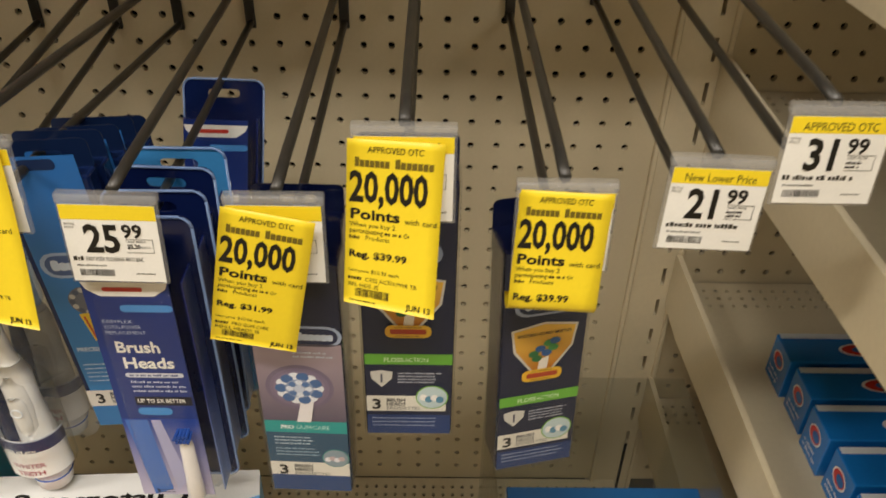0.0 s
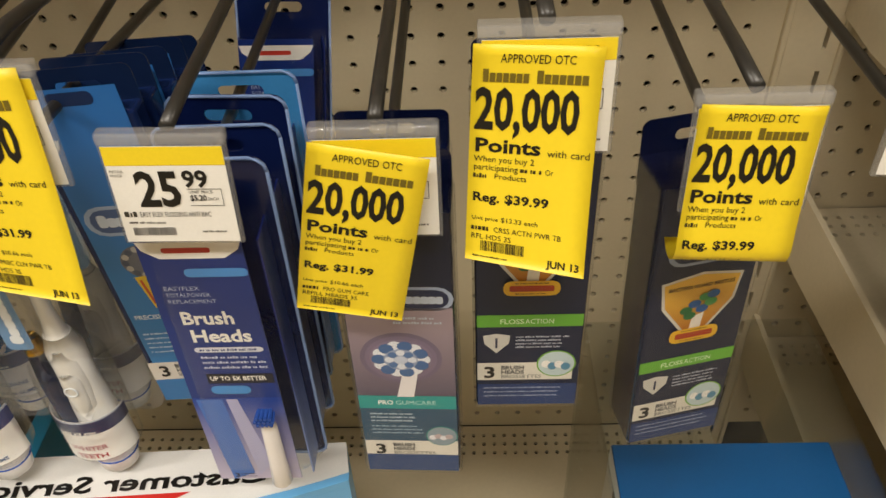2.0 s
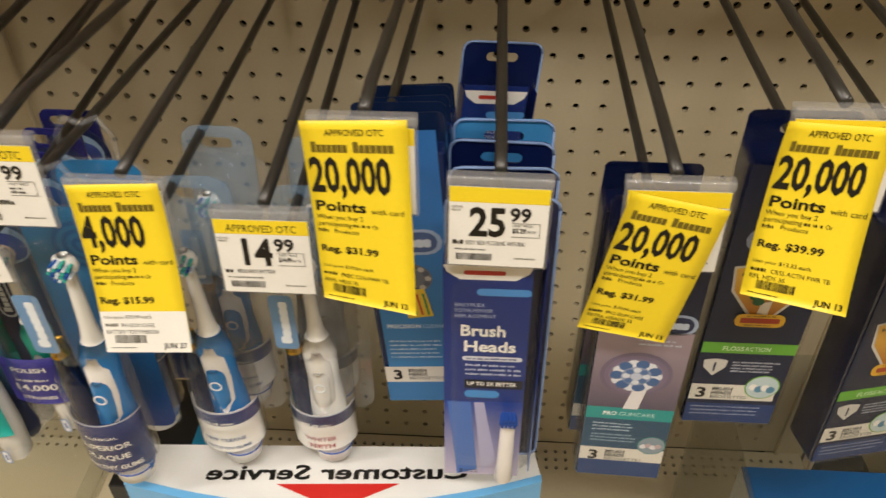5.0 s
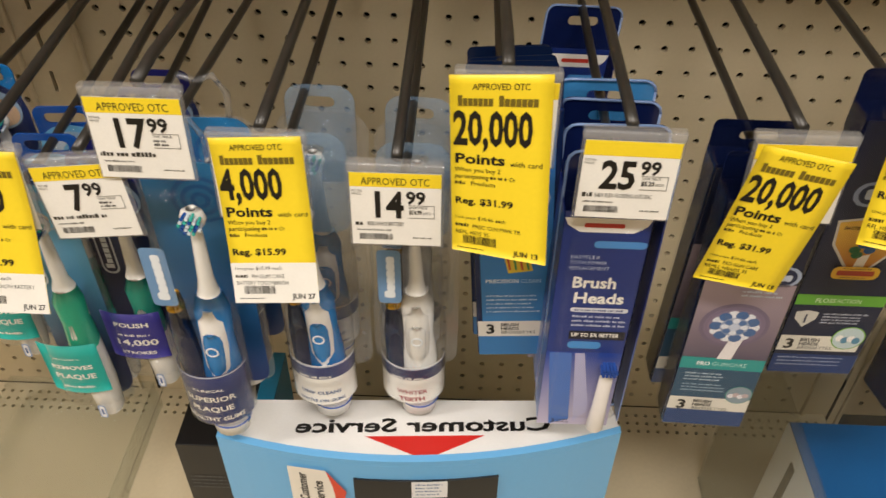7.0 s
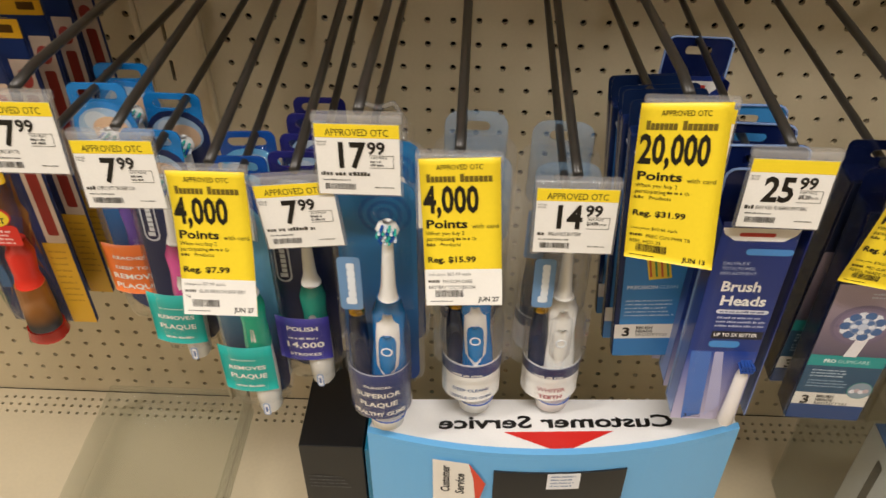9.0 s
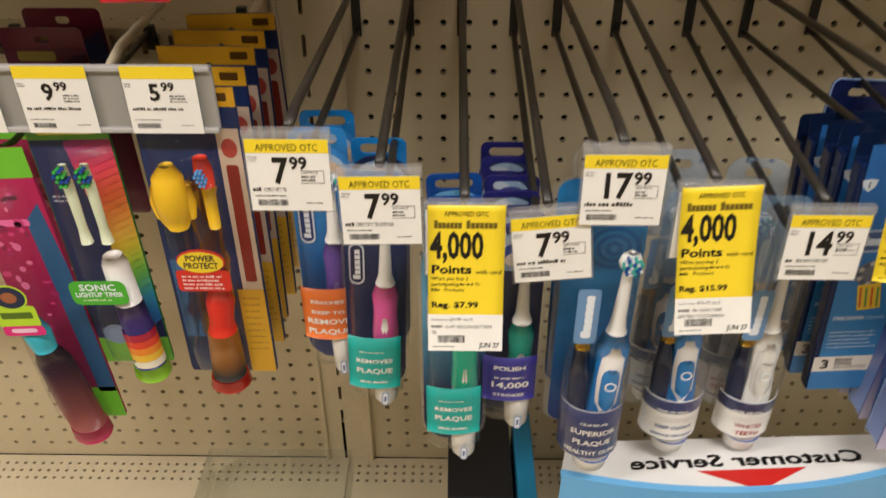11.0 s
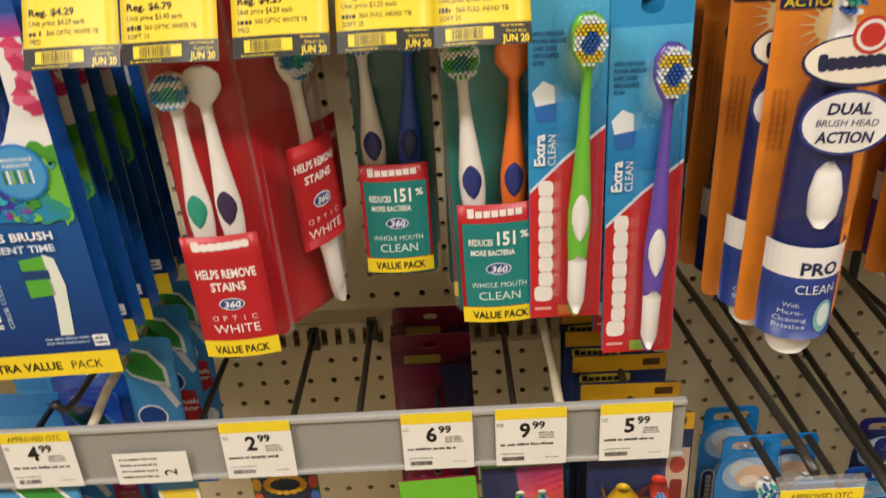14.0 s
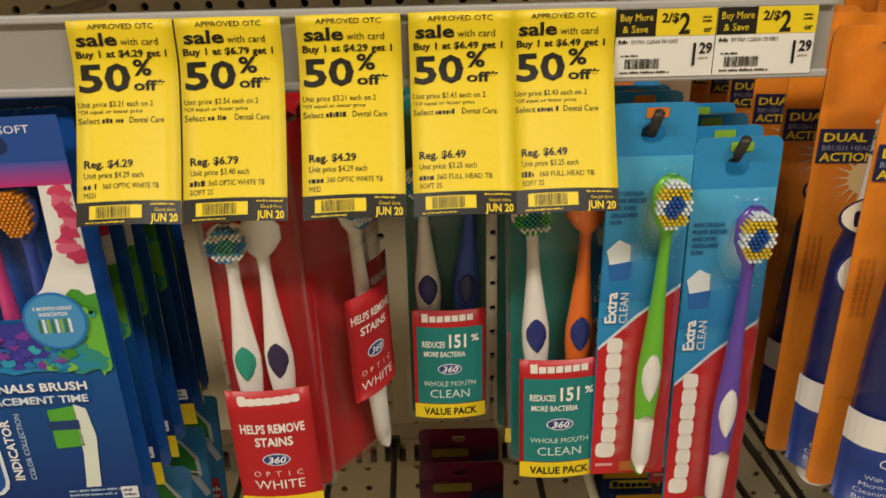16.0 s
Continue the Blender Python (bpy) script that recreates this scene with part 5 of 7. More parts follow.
# ---- battery toothbrushes in clear tubes ----
def tube_pack(x, y, z, h, body, accent, band, lines, label, rim="1f2f6b", lean=0.0, roll=0.0, own_body="f0eee8", stripe=None, carded=True, button="2f7fc4", low=0.030):
    """Clear moulded tube pack: back card, brush, paste bottle with gold collar, wrap-round label."""
    top = thing("toothbrush_pack", label, "toothbrush pack", pose(x, y, z, 0, roll, 0), "battery toothbrush packs")
    w = 0.054
    if carded:
        v, f = card_mesh(w, h - 0.036 - low, None, 0.0008, 0.012)
        ob = part("backing_card", v, f, fade("17306e", "2f7fb8", -0.19, -0.03), top)
        ob.location = (0, 0.034, -0.022 - low)
    v, f = card_mesh(w + 0.008, h - 0.034 - low, None, 0.0006, 0.014)
    ob = part("clear_flange", v, f, FILM, top)
    ob.location = (0, 0.0352, -0.021 - low)
    if not carded:
        v, f = card_mesh(0.046, 0.076, (0.010, 0.008, 0.016), 0.0008, 0.012)
        ob = part("header_film", v, f, HEADER, top)
        ob.location = (0, 0.0335, -low)
    b = lambda u, vv, k: (u - w / 2, 0.0335 - k, -0.022 - vv)
    s = Sheet(b)
    if carded:
        for i in range(7):
            s.oval(w * 0.62, 0.026 + low, 0.021 - 0.003 * i, 0.020 - 0.0028 * i, ("2a78b0", "1d5f9e")[i % 2], 1 + i, 24)
    b2 = lambda u, vv, k: (u - w / 2, -0.004 - k, -0.022 - vv)
    s.bend = b2
    s.pill(0.006, 0.062, 0.021, 0.108, "6f95bf", 1, r=0.003)
    s.wordmark(0.0172, 0.103, 0.036, 0.0072, "e6ecf2", 3, 6, 90, seed=3)
    s.bend = b
    s.link(top)
    if carded:
        v, f = tube([(q, 0.033, e - low) for q, e in ((-0.016, -0.02), (-0.017, -0.004), (-0.01, 0.008), (0, 0.004), (0.01, 0.008), (0.017, -0.004), (0.016, -0.02))], 0.0022, 8)
        part("hang_loop", v, f, FILM, top, smooth=True)
    bz = -h
    power_brush(top, 0.005, 0.006, -0.068, -0.115, -0.128, bz + 0.004, own_body, accent, handle="f0eee8", wide=0.0128, lean=lean, grip=(0.06, 0.14, 0.46, 0.56), press=(0.25, 0.29, 0.38, 0.42), button=button, ringed=True)
    v, f = loft([(0.004, 0.006, bz + 0.024, 0.0135, 0.0125), (0.004, 0.006, bz + 0.012, 0.0135, 0.0125), (0.0035, 0.006, bz + 0.001, 0.0125, 0.0115), (0.0035, 0.006, bz, 0.011, 0.010)], 18)
    part("base_cap", v, f, gloss("efede8"), top, smooth=True)
    v, f = oval_ring(0.004, 0.006, 0, 0.0008, 0.0137)
    v = [(a, 0.006 + (c) * 0.93, bz + 0.012 + (bb - 0.006)) for a, bb, c in v]
    part("cap_line", v, f, gloss("3d5fae"), top)
    v, f = loft([(-0.0125, 0.004, -0.139, 0.0055, 0.0055), (-0.0125, 0.004, -0.165, 0.0072, 0.007), (-0.011, 0.004, bz + 0.03, 0.0072, 0.007)], 14)
    part("paste_bottle", v, f, gloss("141d3c"), top, smooth=True)
    v, f = loft([(-0.0125, 0.004, -0.128, 0.0046, 0.0046), (-0.0125, 0.004, -0.136, 0.0058, 0.0058), (-0.0125, 0.004, -0.139, 0.0058, 0.0058)], 14)
    part("gold_collar", v, f, surface("gold_foil", hexrgb("b08a2e"), 0.25, metal=0.9, vary=0.1), top, smooth=True)

    def draw(s, lw, lh):
        if stripe:
            s.rect(0, 0, lw, lh * 0.32, stripe, 1)
        s.rect(0, 0, lw, 0.0012, "bfc6d4", 2)
        for i, (txt, hh, wd, col) in enumerate(lines):
            if txt:
                s.text(txt, lw / 2, lh * (0.30 + 0.205 * i), hh, col, 3, width=wd, centre=True, bold=True)
            else:
                s.bars(lw * 0.28, lh * (0.24 + 0.205 * i), lw * 0.72, 1, 0.003, hh, col, 3, seed=i)
    wrap_label(top, 0.0, 0.008, 0.0225, 0.0195, bz + 0.022, -0.187, band, draw, 170)
    v, f = loft([(0, 0.008, -0.150, 0.0222, 0.0192), (0, 0.008, -0.16, 0.0232, 0.0202), (0, 0.008, bz + 0.022, 0.0232, 0.0202), (0.002, 0.007, bz + 0.016, 0.018, 0.016)], 20, cap=False)
    part("clear_tube", v, f, CLEAR, top, smooth=True)
    v, f = dome(-0.024, 0.024, -0.165, -0.036, 0.040, 0.0335, 10, 14, 4, 6)
    part("blister", v, f, CLEAR, top, smooth=True)
    return top


WHITE_W = "f0ede6"
p = tube_pack(-0.4075, 0.345, 1.180, 0.258, "f0eee8", "efece8", "1c2a60", [("CLINICAL", 0.0024, 0.021, WHITE_W), ("SUPERIOR", 0.0050, 0.034, WHITE_W), ("PLAQUE", 0.0050, 0.029, WHITE_W), ("HEALTHY GUMS", 0.0042, 0.042, WHITE_W)],
              "clear pack with blue and white battery toothbrush, navy label", own_body="2a78bd", lean=-2)
rows_behind(p, 1, 0.055, rnd)
p = tube_pack(-0.3405, 0.372, 1.163, 0.250, "f0eee8", "efece8", WHITE_W, [("", 0.0022, 0, WHITE_W), ("GUM CARE", 0.0042, 0.028, WHITE_W), ("DEEP CLEANS", 0.0032, 0.029, "5c6f9a"), ("GENTLE ON GUMS", 0.0030, 0.034, "5c6f9a")],
              "clear pack with blue battery toothbrush, navy and white label", own_body="2a78bd", stripe="24326f", lean=2, carded=False)
rows_behind(p, 1, 0.055, rnd)
p = tube_pack(-0.278, 0.384, 1.150, 0.247, "f0eee8", "e4e2dc", WHITE_W, [("", 0.0024, 0, WHITE_W), ("", 0.001, 0, WHITE_W), ("WHITER", 0.0042, 0.022, "c08a8c"), ("TEETH", 0.0042, 0.019, "b9585c")],
              "clear pack with plain white battery toothbrush, white label", own_body="efeee9", stripe="262a55", lean=1, carded=False, button="e6e4de")
rows_behind(p, 1, 0.055, rnd)

# ---- slim battery toothbrushes on cards ----
def slim_pack(x, y, z, h, card, grip, band, b0, b1, texts, label, loop="1f7cc4", yaw=0.0, roll=0.0, art="d9b795", deep="17306e", low=0.034):
    top = thing("toothbrush_pack", label, "toothbrush pack", pose(x, y, z, 0, roll, yaw), "slim toothbrush packs")
    w = 0.046
    v, f = card_mesh(w, h - 0.016 - low, None, 0.0008, 0.020)
    ob = part("backing_card", v, f, fade(deep, card, -0.15, -0.05), top)
    ob.location = (0, 0.018, -0.012 - low)
    v, f = card_mesh(w + 0.005, h - 0.012 - low, None, 0.0005, 0.022)
    ob = part("clear_flange", v, f, FILM, top)
    ob.location = (0, 0.0192, -0.011 - low)
    hang_loop(top, w * 0.9, -0.016 - low, loop, 0.0184, 0.018)
    b = lambda u, vv, k: (u - w / 2, 0.0176 - k, -0.012 - vv)
    s = Sheet(b)
    s.oval(w / 2, low + 0.020, 0.019, 0.016, "9fb9d2", 1)
    s.oval(w / 2 - 0.005, low + 0.015, 0.009, 0.008, "c9d3dc", 2)
    s.oval(w / 2 + 0.004, low + 0.022, 0.013, 0.011, art, 3)
    s.oval(w / 2 + 0.001, low + 0.026, 0.007, 0.006, "e6d6c4", 4)
    brand_pill(s, 0.009, 0.098, 0.0058, 0.019, deep, "d5dbe6", "e9edf2", 4, tall=True)
    s.link(top)
    power_brush(top, 0.008, 0.006, -0.066, -0.11, -0.118, -h + 0.003, "efede8", "efede8", wide=0.0095)
    v, f = loft([(0.008, 0.006, -0.118, 0.0066, 0.0075), (0.008, 0.005, -0.128, 0.0098, 0.0098), (0.008, 0.005, -0.145, 0.0088, 0.0092), (0.008, 0.005, -0.165, 0.0102, 0.0112), (0.008, 0.005, -0.172, 0.0085, 0.0098)], 16)
    part("grip_sleeve", v, f, gloss(grip), top, smooth=True)
    zb0, zb1 = -b0, -b1
    bw = 0.040
    bb = lambda u, vv, k: (u - bw / 2, -0.0085 - k + 0.004 * (2 * u / bw - 1) ** 2, zb0 - vv)
    vs, fs = slab(bb, bw, b1 - b0, 0.0003, 8, 4)
    lb = part("label_band", vs, fs, ink(band), top, "coloured paper band round the pack", smooth=True)
    s = Sheet(bb, True)
    bh = b1 - b0
    for i, (txt, hh, wd) in enumerate(texts):
        vpos = bh * (0.28 + 0.2 * i)
        if txt:
            s.text(txt, bw / 2, vpos, hh, WHITE_W, 2, width=wd, centre=True, bold=True)
        else:
            s.bars(bw * 0.22, vpos - hh, bw * 0.8, 1, 0.003, hh, WHITE_W, 2, seed=i)
    s.link(lb)
    s = Sheet(lambda u, vv, k: (0.0055 + u, -0.0072 - k, -h + 0.022 - vv))
    s.pill(0, 0, 0.0055, 0.014, "8fa3c8", 1, r=0.002)
    s.pill(0.001, 0.001, 0.0045, 0.013, "e9e8ea", 2, r=0.0015)
    s.pill(0.002, 0.004, 0.0035, 0.010, "51699f", 3, r=0.0005)
    s.link(top, "maker_mark")
    v, f = dome(-0.0205, 0.0215, -h + 0.001, -0.04, 0.0265, 0.0175, 10, 18, 6, 10)
    part("blister", v, f, CLEAR, top, smooth=True)
    return top


TX = [("", 0.002, 0), ("REMOVE", 0.0052, 0.031), ("PLAQUE", 0.0052, 0.031)]
p = slim_pack(-0.6055, 0.424, 1.190, 0.250, "2f86cf", "6a4fa8", "e8762b", 0.154, 0.204, [("REACHES", 0.0032, 0.026), ("DEEP TO", 0.0032, 0.026), ("REMOVE", 0.0052, 0.034), ("PLAQUE", 0.0052, 0.034)], "blue toothbrush pack with purple grip and orange band")
rows_behind(p, 1, 0.040, rnd, tilt=1.2, drop=-0.006)
TXT = [("", 0.001, 0), ("REMOVES", 0.004, 0.028), ("PLAQUE", 0.005, 0.028), ("", 0.0022, 0)]
p = slim_pack(-0.5625, 0.398, 1.170, 0.239, "24305c", "d8589c", "22a89e", 0.160, 0.212, TXT, "navy toothbrush pack with pink grip and teal band", deep="1a2148", roll=2)
rows_behind(p, 1, 0.055, rnd, tilt=1.2)
p = slim_pack(-0.508, 0.364, 1.152, 0.245, "6fb4dc", "2cb391", "22a89e", 0.160, 0.208, TXT, "navy toothbrush pack with green grip and teal band", deep="1a2148", loop="1d4f9e", art="7fbfe0")
rows_behind(p, 2, 0.033, rnd, tilt=1.2, drop=-0.002)
p = slim_pack(-0.4665, 0.380, 1.150, 0.225, "24305c", "1f8a78", "37338c", 0.142, 0.186, [("POLISH", 0.0042, 0.024), ("", 0.0022, 0), ("14,000", 0.0058, 0.03), ("STROKES", 0.003, 0.024)], "navy toothbrush pack with dark green grip and violet band", deep="1a2148", loop="2a2a6e", art="3a4f9a")
rows_behind(p, 4, 0.029, rnd, tilt=1.0, drop=-0.002)

# ---- left bay, upper rail: manual toothbrushes ----
def manual_brush(parent, x, y, ztop, zend, colour, pad, wide=0.0062, lean=0.0, bristle=("2f8fc0", "dfe9f2"), back=False, tip=None, pads=True):
    """Manual toothbrush: oval head with bristles, slim neck, handle that swells towards a thumb pad."""
    h = ztop - zend
    t = lambda m: turn(m, lean, x, zend)
    prof = ((0.0, 0.45), (0.012, 0.95), (0.04, 1.4), (0.10, 1.4), (0.14, 0.95), (0.17, 0.45), (0.24, 0.40), (0.36, 0.52), (0.52, 0.80), (0.62, 1.0), (0.70, 0.98), (0.82, 0.78), (0.94, 0.72), (0.985, 0.55), (1.0, 0.25))
    v, f = t(loft([(x, y, ztop - a * h, wide * b, (0.0028 if a < 0.14 else 0.0032 + 0.0022 * b)) for a, b in prof], 14))
    part("handle", v, f, gloss(colour), parent, smooth=True)
    if not back:
        zc, rz = ztop - 0.075 * h, 0.068 * h
        flat = tufts(x, zc, wide * 1.2, rz, y - 0.002, 0.0072, 7, 13, 0.0009)
        zones = []
        for k in range(len(flat[1]) // 8):
            px, _, pz = flat[0][flat[1][8 * k][0]]
            a, b = (px - x) / (wide * 1.2), (pz - zc) / rz
            zone = 2 if a * a + b * b < 0.26 else 1 if 0.36 < abs(b) < 0.74 else 0
            zones += [zone % len(bristle)] * 8
        v, f = t(flat)
        part("bristles", v, f, [gloss(b) for b in bristle], parent, index=zones)
    if pads:
        v, f = t(loft([(x, y - 0.0022, ztop - a * h, wide * b, 0.0042) for a, b in ((0.553, 0.08), (0.560, 0.3), (0.572, 0.5), (0.592, 0.68), (0.622, 0.78), (0.655, 0.76), (0.683, 0.64), (0.702, 0.45), (0.712, 0.26), (0.717, 0.08))], 18))
        part("thumb_pad", v, f, gloss(pad), parent, smooth=True)
    if tip:
        v, f = t(loft([(x, y - 0.0015, ztop - a * h, wide * b, 0.0048) for a, b in ((0.77, 0.3), (0.80, 0.84), (0.94, 0.78), (0.985, 0.3))], 12))
        part("ribbed_tip", v, f, gloss(tip), parent, smooth=True)


def value_pack(x, y, z, h, l0, l1, brushes, front, label, w=0.052, yaw=0.0, roll=0.0, ground="b81f26", single=False, back=None):
    """Carded toothbrushes in a clear blister with a printed front panel."""
    top = thing("toothbrush_pack", label, "toothbrush pack", pose(x, y, z, 0, roll, yaw), "carded toothbrush packs")
    v, f = card_mesh(w, h, (0.009, 0.006, 0.012), 0.0008, 0.006)
    ob = part("backing_card", v, f, surface("card_" + (back or ground), hexrgb(back or ground), 0.3, vary=0.06, coat=0.2), top)
    ob.location = (0, 0.018, 0)
    v, f = card_mesh(w + 0.005, h + 0.003, (0.009, 0.007, 0.013), 0.0005, 0.007)
    ob = part("clear_flange", v, f, FILM, top)
    ob.location = (0, 0.0190, 0.001)
    for bx, zt, ze, col, pad, lean, bk, br in brushes:
        manual_brush(top, bx, 0.006, zt, ze, col, pad, 0.0076, lean, br, bk, pads=True)
    pw = w * (0.90 if not single else 0.8)
    b = lambda u, vv, k: (u - pw / 2, -0.0065 - k + 0.003 * abs(2 * u / pw - 1) ** 2, -l0 - vv)
    vs, fs = slab(b, pw, l1 - l0, 0.0003, 8, 6)
    panel = part("front_panel", vs, fs, ink(ground), top, "printed paper panel over the handles", smooth=True)
    s = Sheet(b, True)
    front(s, pw, l1 - l0)
    s.link(panel)
    v, f = dome(-w * 0.46, w * 0.46, -h + 0.003, -0.028, 0.0235, 0.0175, 12, 18, 6, 10)
    part("blister", v, f, CLEAR, top, smooth=True)
    v, f = dome(-w * 0.56, w * 0.56, -0.082, -0.022, 0.031, 0.0175, 16, 16, 2, 2)
    part("head_bubble", v, f, CLEAR, top, "round clear bubble over the brush heads", smooth=True)
    return top


def red_front(s, w, h):
    s.wordmark(w * 0.14, h * 0.115, w * 0.74, h * 0.08, "f2ece6", 3, 7, 2, seed=4)
    s.text("HELPS REMOVE", w / 2, h * 0.33, 0.0058, "f4efe8", 2, width=w * 0.78, centre=True, bold=True)
    s.text("STAINS", w / 2, h * 0.435, 0.0058, "f4efe8", 2, width=w * 0.46, centre=True, bold=True)
    s.oval(w / 2, h * 0.545, w * 0.17, h * 0.05, "dfe3ee", 2)
    s.oval(w / 2, h * 0.545, w * 0.155, h * 0.042, "27407f", 3)
    s.text("360", w / 2, h * 0.572, 0.0042, "eef0f6", 4, width=w * 0.22, centre=True, bold=True, slant=0.2)
    for i, c in enumerate("OPTIC"):
        s.text(c, w * (0.24 + 0.13 * i), h * 0.685, 0.0038, "f0d6d2", 2, centre=True)
    s.text("WHITE", w / 2, h * 0.79, 0.0062, "f4efe8", 2, width=w * 0.62, centre=True)
    s.rect(0, h * 0.855, w, h, YEL, 2)
    s.text("VALUE PACK", w / 2, h * 0.965, 0.0052, INK, 3, width=w * 0.72, centre=True, bold=True)


def teal_front(s, w, h):
    s.rect(w * 0.05, h * 0.15, w * 0.96, h * 0.86, "1c7f7c", 1)
    s.wordmark(w * 0.13, h * 0.105, w * 0.72, h * 0.075, "f2ece6", 3, 7, 2, seed=4)
    s.text("REDUCES", w * 0.12, h * 0.33, 0.0042, "e9efe9", 3, width=w * 0.32, bold=True)
    s.text("151", w * 0.46, h * 0.33, 0.0088, "f4f4ee", 3, width=w * 0.31, bold=True)
    s.text("%", w * 0.80, h * 0.28, 0.0045, "f4f4ee", 3, width=w * 0.11, bold=True)
    s.text("MORE BACTERIA", w * 0.14, h * 0.415, 0.0036, "e9efe9", 3, width=w * 0.58, bold=True)
    s.oval(w * 0.5, h * 0.53, w * 0.17, h * 0.05, "dfe3ee", 2)
    s.oval(w * 0.5, h * 0.53, w * 0.155, h * 0.042, "27407f", 3)
    s.text("360", w / 2, h * 0.557, 0.0042, "eef0f6", 4, width=w * 0.22, centre=True, bold=True, slant=0.2)
    s.text("WHOLE MOUTH", w / 2, h * 0.69, 0.0036, "d6e9e4", 3, width=w * 0.74, centre=True)
    s.text("CLEAN", w / 2, h * 0.80, 0.0058, "d6e9e4", 3, width=w * 0.58, centre=True)
    s.rect(0, h * 0.865, w, h, YEL, 2)
    s.text("VALUE PACK", w / 2, h * 0.965, 0.0050, INK, 3, width=w * 0.74, centre=True, bold=True)


def single_front(s, w, h):
    s.text("HELPS REMOVE", w / 2, h * 0.24, 0.005, "f4efe8", 2, width=w * 0.9, centre=True, bold=True)
    s.text("STAINS", w / 2, h * 0.37, 0.005, "f4efe8", 2, width=w * 0.6, centre=True, bold=True)
    s.oval(w / 2, h * 0.56, w * 0.2, h * 0.07, "dfe3ee", 2)
    s.oval(w / 2, h * 0.56, w * 0.18, h * 0.055, "27407f", 3)
    s.text("360", w / 2, h * 0.59, 0.004, "eef0f6", 4, width=w * 0.26, centre=True, bold=True, slant=0.2)
    for i, c in enumerate("OPTIC"):
        s.text(c, w * (0.2 + 0.15 * i), h * 0.76, 0.0036, "f0d6d2", 2, centre=True)
    s.text("WHITE", w / 2, h * 0.90, 0.0058, "f4efe8", 2, width=w * 0.76, centre=True)


W1 = "efece6"
HEADS = ("2d8fc9", "e6eef0", "35b3a0")
p = value_pack(-0.949, 0.405, 1.492, 0.218, 0.136, 0.2165, [(-0.0105, -0.045, -0.168, W1, "2f9c86", -0.5, False, HEADS), (0.0075, -0.043, -0.168, W1, "3a2b52", 0.5, True, HEADS)], red_front, "red carded pack of two white toothbrushes, value pack", w=0.050, roll=-2)
rows_behind(p, 2, 0.034, rnd, tilt=1.5, dx=0.001)
p = value_pack(-0.896, 0.424, 1.496, 0.217, 0.095, 0.160, [(0.013, -0.035, -0.212, W1, W1, 3, False, HEADS)], single_front, "red carded white toothbrush turned aside on its hook", w=0.044, yaw=53, roll=-3, single=True)
rows_behind(p, 1, 0.04, rnd)
p = value_pack(-0.8455, 0.452, 1.494, 0.205, 0.118, 0.191, [(-0.010, -0.035, -0.150, W1, "25357c", 2, False, HEADS), (0.009, -0.035, -0.150, "2b4fb0", "1f2f6e", -3, False, HEADS)], teal_front, "red and teal carded pack of two toothbrushes, value pack", w=0.047, back="1c6f70")
rows_behind(p, 1, 0.04, rnd)
p = value_pack(-0.788, 0.418, 1.492, 0.214, 0.131, 0.209, [(-0.011, -0.04, -0.165, W1, "25357c", 2, False, ("3fae4c", "e6eef0", "2a8f8a")), (0.010, -0.04, -0.165, "e8742a", "25357c", -2, True, HEADS)], teal_front, "red and teal carded pack of white and orange toothbrushes", w=0.050, roll=-1, back="1c7f7c")
rows_behind(p, 2, 0.03, rnd)


